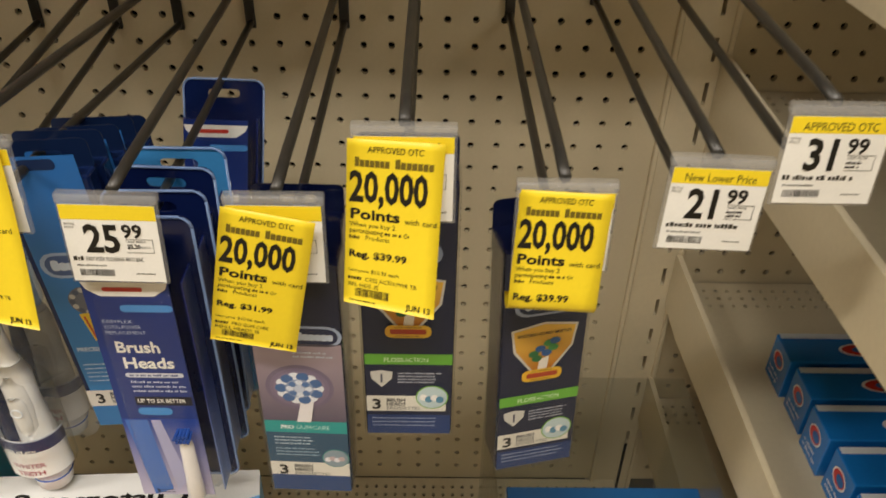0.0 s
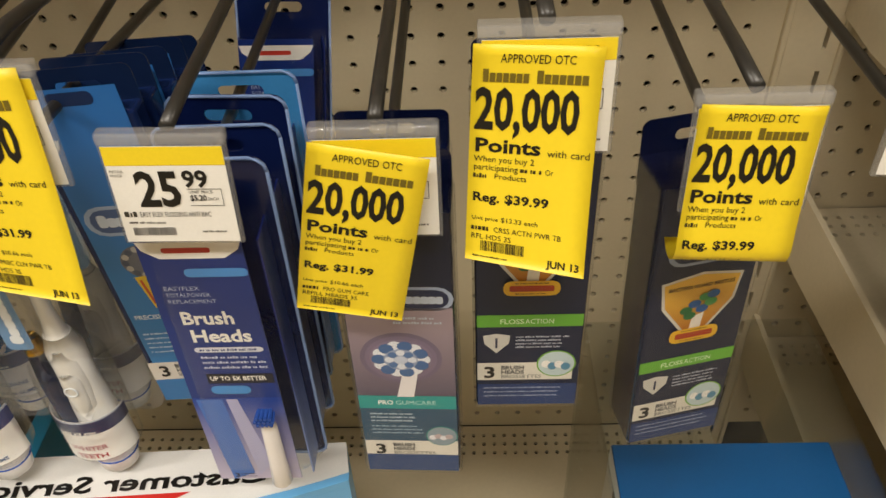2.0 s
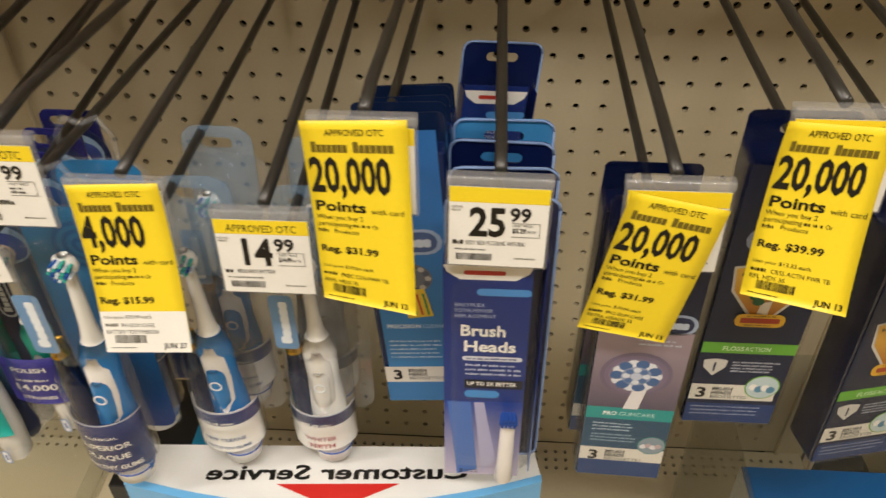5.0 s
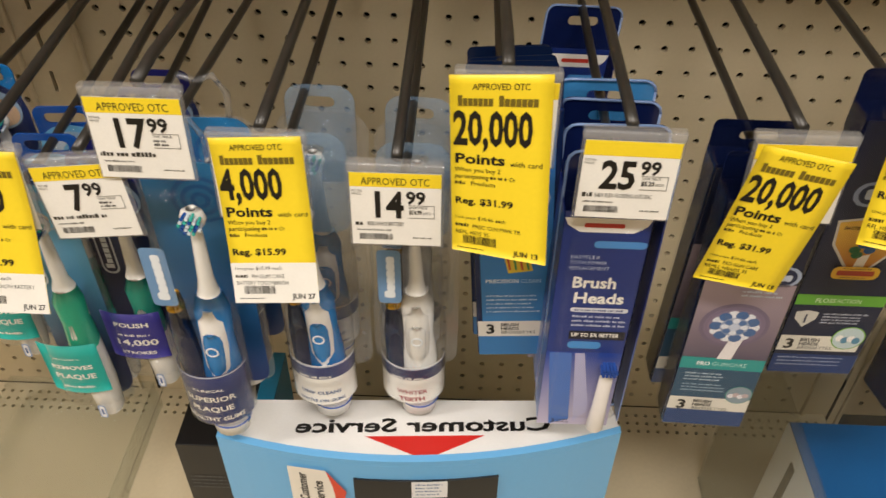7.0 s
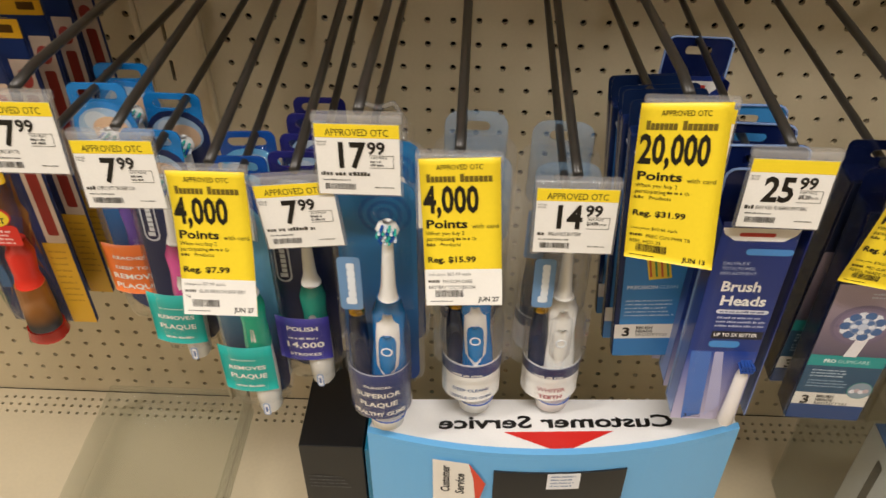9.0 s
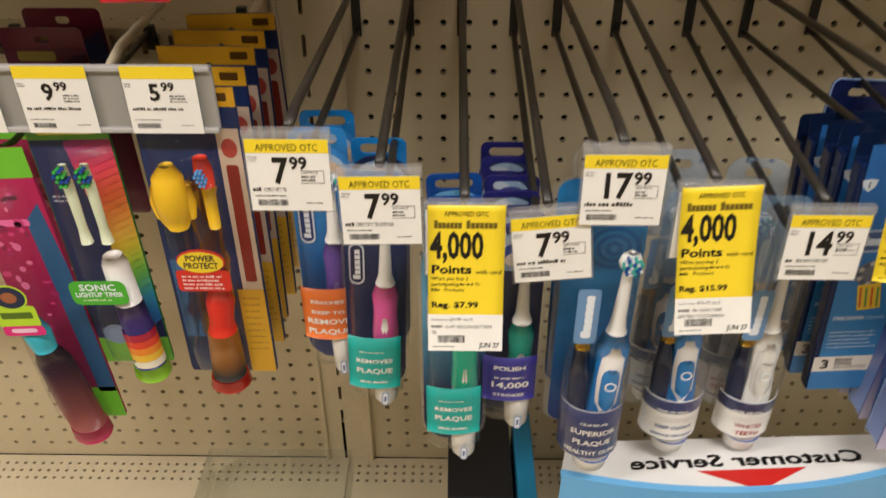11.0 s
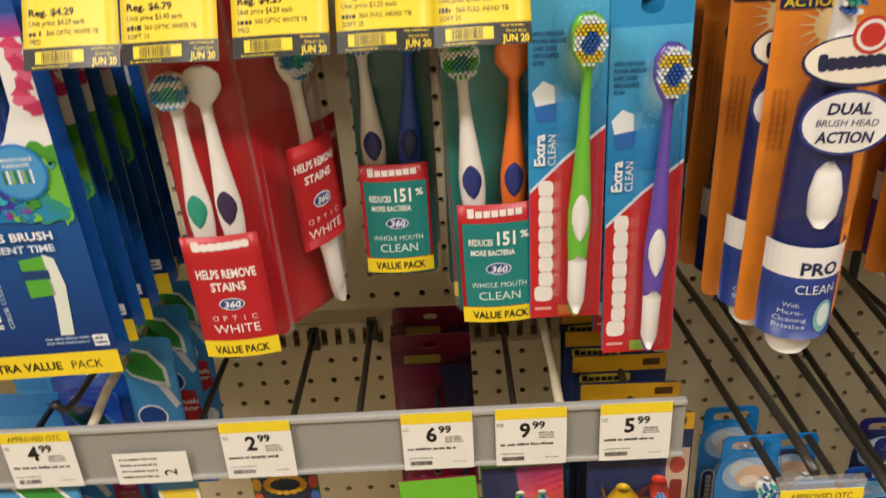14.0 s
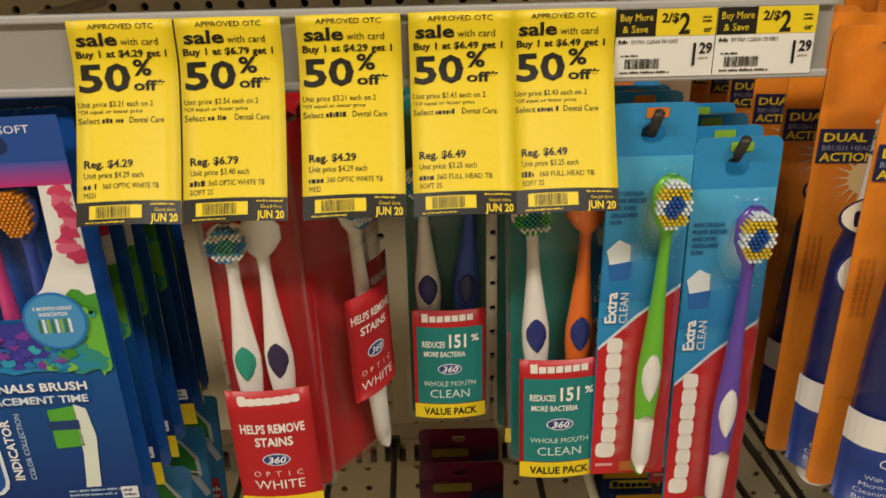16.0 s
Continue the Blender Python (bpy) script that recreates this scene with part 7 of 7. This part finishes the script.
def draw_twin(s, w, h):
    s.rect(0.0005, 0.0, w - 0.0005, 0.028, "2f7a3a", 1)
    s.rect(0.002, 0.02, w - 0.002, h - 0.002, "2a2f3c", 2)
    for i in range(12):
        vv = 0.03 + i * 0.0135
        for u in (0.0035, w - 0.0035):
            s.oval(u, vv, 0.0035, 0.0062, ("e2b62a", "c9552a", "3a5fae", "e2b62a")[(i + (u > 0.02)) % 4], 3 + i % 2, 10)
    for i in range(16):
        a = 2 * math.pi * i / 16
        s.oval(w / 2 + 0.0135 * math.cos(a), 0.031 + 0.0075 * math.sin(a), 0.0028, 0.0022, "e6ae22", 5, 8)
    s.rect(w * 0.12, 0.080, w * 0.90, 0.094, "dfe2dc", 9)
    s.rect(w * 0.15, 0.0815, w * 0.87, 0.0925, "17332c", 10)
    s.pill(w * 0.2, 0.0845, w * 0.82, 0.0895, "cfe0d2", 11, r=0.001)


p = kids_card("clear twin pack of blue and red children's toothbrushes", -0.942, 0.420, 1.172, 0.048, 0.216, "2f7a3a", draw_twin,
              [((-0.009, 0.004, -0.045, -0.212, "3fa8c8", "6fc4dc"), dict(wide=0.0058, bristle=("8f4fae", "3fb0b0"))), ((0.010, 0.004, -0.045, -0.212, "d83f4c", "e8707a"), dict(wide=0.0058, bristle=("8f4fae", "3f7fc0")))],
              blister=(-0.022, 0.022, -0.212, -0.03), roll=-1)


def draw_doll(s, w, h):
    s.rect(0.0005, 0.0, w - 0.0005, 0.024, "6fbe2e", 3)
    s.rect(0.001, 0.024, w - 0.001, h - 0.03, fade("7a1440", "b01f55", -0.2, -0.04), 1)
    s.poly([(w * 0.66, 0.06), (w * 0.9, 0.045), (w * 0.98, 0.1), (w - 0.001, h - 0.03), (w * 0.72, h - 0.03)], "2f5a86", 2)
    s.rect(w * 0.55, h - 0.035, w - 0.0005, h - 0.0005, "6fbe2e", 2)
    s.pill(w * 0.28, 0.058, w * 0.7, 0.064, "e86aa4", 3, r=0.002)
    art = random.Random(17)
    for i in range(46):
        s.oval(w * art.uniform(0.08, 0.66), art.uniform(0.032, 0.19), art.uniform(0.0012, 0.004), art.uniform(0.0012, 0.004), art.choice(("c83a76", "8a1a4c", "5a1034", "d86a98", "a42860")), 3 + i % 3, 8)


p = kids_card("pink children's battery toothbrush pack with lime header", -0.8315, 0.406, 1.152, 0.055, 0.262, "8f1848", draw_doll, [], blister=(-0.026, 0.016, -0.266, -0.03), roll=-3)
v, f = loft([(-0.010, -0.001, -0.135, 0.006, 0.006), (-0.008, -0.001, -0.15, 0.011, 0.010), (-0.007, -0.001, -0.162, 0.010, 0.009), (-0.006, -0.001, -0.17, 0.008, 0.008)], 16)
part("brush_neck", v, f, gloss("3fb0c4"), p, smooth=True)
v, f = loft([(-0.006, -0.001, -0.168, 0.009, 0.009), (-0.004, -0.001, -0.18, 0.0135, 0.012), (0.0, -0.001, -0.225, 0.0150, 0.013), (0.003, -0.001, -0.252, 0.0145, 0.0125)], 18)
part("printed_handle", v, f, fade("8a4a44", "2c1426", -0.255, -0.185), p, smooth=True)
v, f = loft([(0.003, -0.001, -0.252, 0.0155, 0.0135), (0.0035, -0.001, -0.262, 0.0165, 0.0145), (0.0035, -0.001, -0.266, 0.0145, 0.0125)], 18)
part("base_foot", v, f, gloss("c2245c"), p, smooth=True)
s = Sheet(lambda u, vv, k: (u - 0.027, -0.0125 - k, -0.096 - vv))
s.pill(0.002, 0.02, 0.034, 0.04, "b8dc2a", 1, r=0.003)
s.pill(0.006, 0.026, 0.030, 0.032, "54701c", 2, r=0.001)
s.pill(0.003, 0.039, 0.035, 0.0485, "d82a78", 2, r=0.003)
s.pill(0.009, 0.0415, 0.029, 0.0455, "f0c6da", 3, r=0.002)
s.oval(0.018, 0.012, 0.0135, 0.0115, "b8dc2a", 2)
s.oval(0.018, 0.012, 0.012, 0.010, "202a44", 3)
s.oval(0.018, 0.012, 0.006, 0.005, "a0603c", 4)
s.link(p, "front_sticker")


def draw_rainbow(s, w, h):
    s.rect(0.0005, 0.0, w - 0.0005, 0.022, "5f9a34", 3)
    s.pill(w * 0.14, 0.008, w * 0.86, 0.018, "e0d23a", 4, r=0.002)
    s.wordmark(w * 0.18, 0.0165, w * 0.64, 0.0068, "1f2a1c", 5, 7)
    s.rect(0.001, 0.022, w - 0.001, h - 0.001, "232a52", 1)
    hues = [hexrgb(c) for c in ("8a2f6a", "d8405a", "e0663a", "e09a3a", "d8c83a", "6fb84a", "3f9ac0", "2f6ab0")]
    for i in range(28):
        k = i / 27 * (len(hues) - 1.001)
        lo, hi, e = hues[int(k)], hues[int(k) + 1], k - int(k)
        c = "%02x%02x%02x" % tuple(int(255 * (p * (1 - e) + q * e)) for p, q in zip(lo, hi))
        q = 0.024 + 0.0060 * i
        s.poly([(w * (0.42 + 0.013 * i), q), (w * 0.985, q - 0.012), (w * 0.985, q - 0.0055), (w * (0.42 + 0.013 * i), q + 0.0064)], c, 2)
    s.bars(w * 0.07, 0.066, w * 0.35, 2, 0.0036, 0.0016, "c4cad8", 3, seed=3)
    s.rect(0.0005, h - 0.026, w - 0.0005, h - 0.0005, "6fae3a", 3)
    s.oval(w * 0.3, h - 0.03, w * 0.18, 0.010, "7f93b4", 4)


p = kids_card("rainbow children's light-up toothbrush pack with green header", -0.7725, 0.408, 1.180, 0.058, 0.226, "2c6a34", draw_rainbow, [], blister=(-0.018, 0.026, -0.228, -0.028), roll=-1.5)
for bx in (-0.003, 0.012):
    v, f = loft([(bx, 0.002, -0.034, 0.003, 0.002), (bx, 0.002, -0.05, 0.0042, 0.003), (bx, 0.002, -0.085, 0.0034, 0.003), (bx, 0.002, -0.098, 0.0045, 0.004)], 12)
    part("spare_head", v, f, gloss("d8e0c0"), p, smooth=True)
    v, f = tufts(bx, -0.041, 0.0042, 0.007, 0.0, 0.007, 3, 4, 0.0013)
    part("bristles", v, f, [gloss("3fae4c"), gloss("2450a0")], p, index=[(i // 24) % 2 for i in range(len(f))])
v, f = loft([(0.013, 0.0, -0.108, 0.007, 0.007), (0.013, 0.0, -0.115, 0.0095, 0.009), (0.014, 0.0, -0.15, 0.0105, 0.0095)], 18)
part("white_shaft", v, f, gloss("efece8"), p, smooth=True)
v, f = loft([(0.014, 0.0, -0.15, 0.0108, 0.010), (0.015, 0.0, -0.165, 0.0115, 0.0105), (0.0165, 0.0, -0.212, 0.0125, 0.0115)], 18)
part("printed_handle", v, f, fade("2a2f6a", "3a2a6a", -0.205, -0.16), p, smooth=True)
for i, c in enumerate(("a8283a", "d8482c", "e0862c", "e4b83a", "e8dfc8")):
    v, f = loft([(0.0152 + 0.0003 * i, 0.0, -0.176 - 0.0068 * i, 0.0124, 0.0114), (0.0155 + 0.0003 * i, 0.0, -0.1828 - 0.0068 * i, 0.0127, 0.0117)], 18, cap=False)
    part("colour_band", v, f, gloss(c), p, smooth=True)
v, f = loft([(0.0165, 0.0, -0.212, 0.0135, 0.0125), (0.017, 0.0, -0.222, 0.0145, 0.0135), (0.017, 0.0, -0.226, 0.012, 0.011)], 18)
part("base_foot", v, f, gloss("9be02a"), p, smooth=True)
s = Sheet(lambda u, vv, k: (u - 0.020, -0.0125 - k, -0.122 - vv))
s.pill(0.0, 0.0, 0.042, 0.022, "4fae2e", 1, r=0.006)
s.text("SONIC", 0.021, 0.0085, 0.0058, "e8f0f4", 3, width=0.027, centre=True, bold=True)
s.text("LIGHTUP TIMER", 0.021, 0.0142, 0.0042, "e8f0f4", 3, width=0.035, centre=True, bold=True)
s.bars(0.008, 0.0165, 0.036, 1, 0.003, 0.0016, "cfe8b8", 3, seed=2)
s.link(p, "front_sticker")


def draw_robot(s, w, h):
    s.rect(0.0005, 0.0, w - 0.0005, 0.014, "e0a81f", 3)
    s.pill(w * 0.74, 0.004, w * 0.92, 0.010, "5a3c14", 4, r=0.001)
    s.rect(0.001, 0.014, w - 0.001, h - 0.001, "20305c", 1)
    s.pill(w * 0.08, 0.016, w * 0.62, 0.0235, "d8c43a", 4, r=0.002)
    s.wordmark(w * 0.11, 0.0222, w * 0.47, 0.0052, "26222a", 5, 7)
    s.rect(w * 0.76, 0.03, w * 0.98, h * 0.66, "c9b29a", 3)
    s.pill(w * 0.81, 0.058, w * 0.93, h * 0.63, "8a2f24", 4, r=0.002)
    s.oval(w * 0.87, 0.045, 0.0055, 0.0075, "a8443a", 4)
    s.rect(w * 0.70, h * 0.66, w * 0.98, h - 0.0005, "e0ae2c", 4)
    art = random.Random(31)
    for i in range(40):
        s.poly([(w * 0.5 + art.uniform(-0.03, 0.014), 0.05 + art.uniform(0, 0.19)) for _ in range(3)], art.choice(("2a4480", "36589c", "1a2444", "8a5a24", "b8862a", "7a2c28")), 2 + i % 2)
    s.bars(w * 0.74, h * 0.69, w * 0.95, 9, 0.0065, 0.002, "b8862a", 5, seed=7)
    s.rect(w * 0.04, h * 0.55, w * 0.28, h * 0.85, "3a6a9c", 3)


p = kids_card("yellow and navy children's toothbrush pack with plain yellow figure", -0.690, 0.410, 1.196, 0.072, 0.254, "22305c", draw_robot, [], blister=(-0.03, 0.018, -0.254, -0.03), roll=0)
v, f = join(loft([(-0.014, 0.0, -0.050, 0.005, 0.005), (-0.014, -0.002, -0.058, 0.011, 0.009), (-0.014, -0.003, -0.075, 0.0125, 0.0105), (-0.014, -0.002, -0.09, 0.0115, 0.009), (-0.014, 0.0, -0.1, 0.0075, 0.007)], 14),
            loft([(-0.025, 0.0, -0.066, 0.003, 0.003), (-0.026, 0.0, -0.078, 0.0045, 0.005), (-0.025, 0.0, -0.092, 0.003, 0.003)], 10),
            loft([(-0.003, 0.0, -0.066, 0.003, 0.003), (-0.002, 0.0, -0.078, 0.0045, 0.005), (-0.003, 0.0, -0.092, 0.003, 0.003)], 10))
part("moulded_cap", v, f, gloss("e6b81c"), p, "plain yellow moulded cap", smooth=True)
v, f = loft([(0.010, 0.0, -0.044, 0.005, 0.005), (0.011, 0.0, -0.055, 0.0068, 0.006), (0.012, 0.0, -0.066, 0.005, 0.005)], 14)
part("brush_head", v, f, gloss("d8402c"), p, smooth=True)
v, f = loft([(0.012, 0.0, -0.064, 0.0048, 0.0045), (0.012, 0.0, -0.1, 0.0042, 0.004)], 12)
part("neck", v, f, gloss("e6b81c"), p, smooth=True)
v, f = tufts(0.0108, -0.056, 0.0035, 0.006, -0.004, 0.006, 3, 4, 0.0011)
part("bristles", v, f, gloss("5f9ed8"), p)
v, f = loft([(0.006, 0.0, -0.152, 0.007, 0.007), (0.005, 0.0, -0.165, 0.011, 0.0105), (0.003, 0.0, -0.185, 0.0095, 0.009), (0.002, 0.0, -0.2, 0.0115, 0.011)], 18)
part("red_grip", v, f, gloss("d2301f"), p, smooth=True)
v, f = loft([(0.002, 0.0, -0.196, 0.0118, 0.0112), (0.0015, 0.0, -0.22, 0.0130, 0.012), (0.001, 0.0, -0.242, 0.0135, 0.0125)], 18)
part("printed_handle", v, f, fade("2a2624", "c27a24", -0.235, -0.2), p, smooth=True)
v, f = loft([(0.001, 0.0, -0.241, 0.015, 0.014), (0.001, 0.0, -0.25, 0.0165, 0.0155), (0.001, 0.0, -0.254, 0.013, 0.012)], 18)
part("base_foot", v, f, gloss("cf2f1f"), p, smooth=True)
s = Sheet(lambda u, vv, k: (u - 0.020, -0.0125 - k, -0.112 - vv))
s.oval(0.021, 0.009, 0.0175, 0.0105, "c9332c", 1)
s.oval(0.0205, 0.010, 0.0165, 0.0092, "eed22a", 2)
s.text("POWER", 0.0205, 0.0088, 0.0052, "26222a", 3, width=0.021, centre=True, bold=True)
s.text("PROTECT", 0.0205, 0.0152, 0.0052, "26222a", 3, width=0.025, centre=True, bold=True)
s.pill(0.001, 0.017, 0.040, 0.036, "d2301f", 1, r=0.003)
s.bars(0.005, 0.0215, 0.037, 4, 0.0035, 0.002, "f0d8d0", 2, seed=4)
s.link(p, "front_sticker")
rows_behind(p, 4, 0.036, rnd, tilt=1.0)


def draw_maroon(s, w, h):
    s.rect(0.001, 0.016, w - 0.001, 0.03, "5a1030", 2)
    s.pill(w * 0.16, 0.019, w * 0.62, 0.027, "8a7a2c", 3, r=0.002)
    s.poly([(w * 0.6, 0.03), (w - 0.001, 0.018), (w - 0.001, h * 0.5), (w * 0.7, h * 0.5)], "26305e", 2)


p = kids_card("dark maroon children's toothbrush card at the back of a hook", -0.835, 0.53, 1.192, 0.066, 0.20, "6a1436", draw_maroon, [], blister=(-0.03, 0.03, -0.2, -0.04))
rows_behind(p, 1, 0.045, rnd)
p = kids_card("lime headed children's toothbrush card behind another", -0.832, 0.47, 1.150, 0.056, 0.21, "7a1440", draw_doll, [], blister=(-0.026, 0.016, -0.2, -0.03))
for x, zz in ((-1.133, 1.172), (-1.016, 1.158), (-0.942, 1.162), (-0.8315, 1.142), (-0.7725, 1.170), (-0.690, 1.186), (-1.085, 1.212), (-0.889, 1.17)):
    bar_hook(x, zz - 0.004, 0.428)

# ---- goods standing on the base shelf and side shelf ----
def curved_front(n=16):
    pts = []
    for i in range(n + 1):
        t = i / n
        x = -0.422 + 0.299 * t
        y = 0.356 + 0.018 * t - 0.024 * (1 - (2 * t - 1) ** 2)
        pts.append((x, y))
    return pts


BLUEBOX = surface("light_blue_plastic", hexrgb("6fb3e6"), 0.28, vary=0.03, blotch=5)
top = thing("display_box", "light blue display box with white printed top", "display box")
front = curved_front()
back = [(-0.128, 0.405), (-0.414, 0.392)]


def prism(outline, z0, z1):
    n = len(outline)
    vs = [(x, y, z) for z in (z0, z1) for x, y in outline]
    return vs, [list(range(n))[::-1], [n + i for i in range(n)]] + [[i, (i + 1) % n, n + (i + 1) % n, n + i] for i in range(n)]


v, f = prism(front + back, 0.505, 0.8925)
part("box_body", v, f, BLUEBOX, top)
v, f = prism(front + [(x, y + 0.006) for x, y in front[::-1]], 0.8927, 0.8985)
part("front_rim", v, f, BLUEBOX, top)
v, f = prism([(x * 0.996 - 0.001, y + 0.0065) for x, y in front] + back, 0.8927, 0.896)
part("white_top", v, f, ink("eceae6"), top)
ang = math.atan2(0.018, 0.299)
bt = lambda u, vv, k: (-0.176 - u * math.cos(ang) + vv * math.sin(ang), 0.3995 - u * math.sin(ang) - vv * math.cos(ang), 0.8962 + k)
s = Sheet(bt)
s.text("Customer Service", 0.0, 0.0245, 0.0125, "15130f", 2, width=0.191, bold=True)
s.poly([(0.050, 0.0285), (0.139, 0.0285), (0.1025, 0.0455), (0.0865, 0.0455)], "cf2a22", 2)
s.link(top)
fy = lambda x: 0.356 + 0.018 * ((x + 0.422) / 0.299) - 0.024 * (1 - (2 * (x + 0.422) / 0.299 - 1) ** 2)
v, f = [], []
for i in range(13):
    x = -0.320 + 0.107 * i / 12
    for z in (0.876, 0.80):
        for dy in (-0.0015, 0.001):
            v.append((x, fy(x) + dy, z))
for i in range(12):
    k = 4 * i
    f += [[k, k + 2, k + 6, k + 4], [k, k + 4, k + 5, k + 1], [k + 2, k + 3, k + 7, k + 6]]
part("dark_slot", v, f, surface("black_plastic", hexrgb("141517"), 0.3), top)
s = Sheet(lambda u, vv, k: (-0.277 + u, fy(-0.277 + u) - 0.0024 - k, 0.877 - vv))
s.rect(0, 0, 0.0265, 0.021, "e8e8ea", 1)
s.bars(0.003, 0.003, 0.024, 4, 0.0042, 0.0018, "6b83a8", 2, seed=3)
s.link(top, "white_sticker")
s = Sheet(lambda u, vv, k: (-0.369 + u, fy(-0.369 + u) - 0.0016 - k, 0.884 - vv))
s.poly([(0, 0), (0.029, 0), (0.036, 0.02), (0.036, 0.06), (0, 0.06)], "ece6da", 1)
s.poly([(0.029, 0.0), (0.043, 0.025), (0.036, 0.06), (0.033, 0.02)], "d8482c", 2)
s.text("Customer", 0.0135, 0.042, 0.0075, "2a2824", 3, width=0.036, angle=90, bold=True)
s.text("Service", 0.0255, 0.042, 0.0075, "2a2824", 3, width=0.028, angle=90, bold=True)
s.link(top, "side_sticker")


def carton(name, label, x0, x1, y0, y1, z0, z1, colour, rough=0.35):
    top = thing(name, label, "box")
    v, f = bevel_box(x0, x1, y0, y1, z0, z1, 0.001)
    part("carton", v, f, surface("carton_" + colour, hexrgb(colour), rough, vary=0.06), top)
    return top


top = carton("black_carton", "black cardboard box standing on the base shelf", -0.513, -0.447, 0.452, 0.585, 0.505, 0.746, "18181a")
s = Sheet(lambda u, vv, k: (-0.513 + u, 0.4515 - k, 0.746 - vv))
s.bars(0.006, 0.05, 0.05, 4, 0.006, 0.002, "55565a", 1, seed=2)
s.link(top)
top = carton("blue_carton", "blue and white flosser box standing on the base shelf", 0.0765, 0.262, 0.40, 0.500, 0.505, 0.756, "1f5f9c")
s = Sheet(lambda u, vv, k: (0.0762 - k, 0.5 - u, 0.756 - vv))
s.rect(0.0, 0.0, 0.1, 0.25, "dfe2e4", 1)
s.pill(0.03, 0.02, 0.042, 0.12, "2a2c30", 2, r=0.003)
s.link(top)
s = Sheet(lambda u, vv, k: (0.0765 + u, 0.40 + vv, 0.7564 + k))
s.pill(0.07, 0.012, 0.135, 0.028, "e4eaf0", 1, r=0.004)
s.pill(0.075, 0.016, 0.13, 0.024, "1f5f9c", 2, r=0.003)
s.link(top)
top = carton("teal_carton", "teal and blue box standing on the base shelf", -0.447 + 0.004, -0.425, 0.44, 0.56, 0.505, 0.76, "1f7fa8")


def paste_box(x, y, i):
    top = thing("toothpaste_box", "blue toothpaste box with red and white mark", "toothpaste box", pose(x, y, 0.845, 0, 0, 0), "toothpaste boxes")
    v, f = bevel_box(0, 0.19, 0, 0.038, 0, 0.046, 0.0012)
    part("carton", v, f, surface("carton_toothpaste", hexrgb("1c74c4"), 0.25, vary=0.06, coat=0.4), top)
    s = Sheet(lambda u, vv, k: (u, 0.038 - vv, 0.0463 + k))
    s.rect(0.002, 0.0, 0.188, 0.007, "dfe4ea", 1)
    s.oval(0.07, 0.022, 0.020, 0.0085, "eceae8", 1)
    s.oval(0.07, 0.022, 0.017, 0.007, "c42a22", 2)
    s.oval(0.073, 0.022, 0.011, 0.0042, "1868b0", 3)
    s.pill(0.085, 0.016, 0.15, 0.028, "e8ecf0", 2, r=0.004)
    s.link(top)
    s = Sheet(lambda u, vv, k: (-0.0003 - k, 0.038 - u, 0.044 - vv))
    s.oval(0.019, 0.014, 0.011, 0.009, "eceae8", 1)
    s.oval(0.019, 0.014, 0.0092, 0.0075, "c42a22", 2)
    s.oval(0.021, 0.014, 0.006, 0.005, "1868b0", 3)
    s.bars(0.006, 0.028, 0.033, 2, 0.006, 0.003, "cfd9e6", 1, seed=i)
    s.link(top, "end_panel")


for i in range(6):
    paste_box(0.328 + 0.002 * (i % 2), 0.535 - 0.0455 * i, i)


def acrylic_tray(x0, x1, y0, y1, z0, h, label):
    top = thing("acrylic_tray", label, "tray")
    v, f = bevel_box(x0, x1, y0, y1, z0 + 0.001, z0 + 0.0035, 0.0008, 1)
    part("tray_base", v, f, ACRYLIC, top)
    for q in ((x0, x0 + 0.0025, y0, y1), (x1 - 0.0025, x1, y0, y1)):
        v, f = bevel_box(*q, z0 + 0.004, z0 + h, 0.0008, 1)
        part("side_wall", v, f, ACRYLIC, top)
    v, f = bevel_box(x0 + 0.003, x1 - 0.003, y1 - 0.0025, y1, z0 + 0.004, z0 + h, 0.0008, 1)
    part("rear_wall", v, f, ACRYLIC, top)


acrylic_tray(-0.84, -0.645, 0.30, 0.68, 0.505, 0.05, "clear acrylic tray lying empty on the base shelf")
acrylic_tray(0.06, 0.2635, 0.30, 0.60, 0.505, 0.30, "clear acrylic tray round the blue carton")
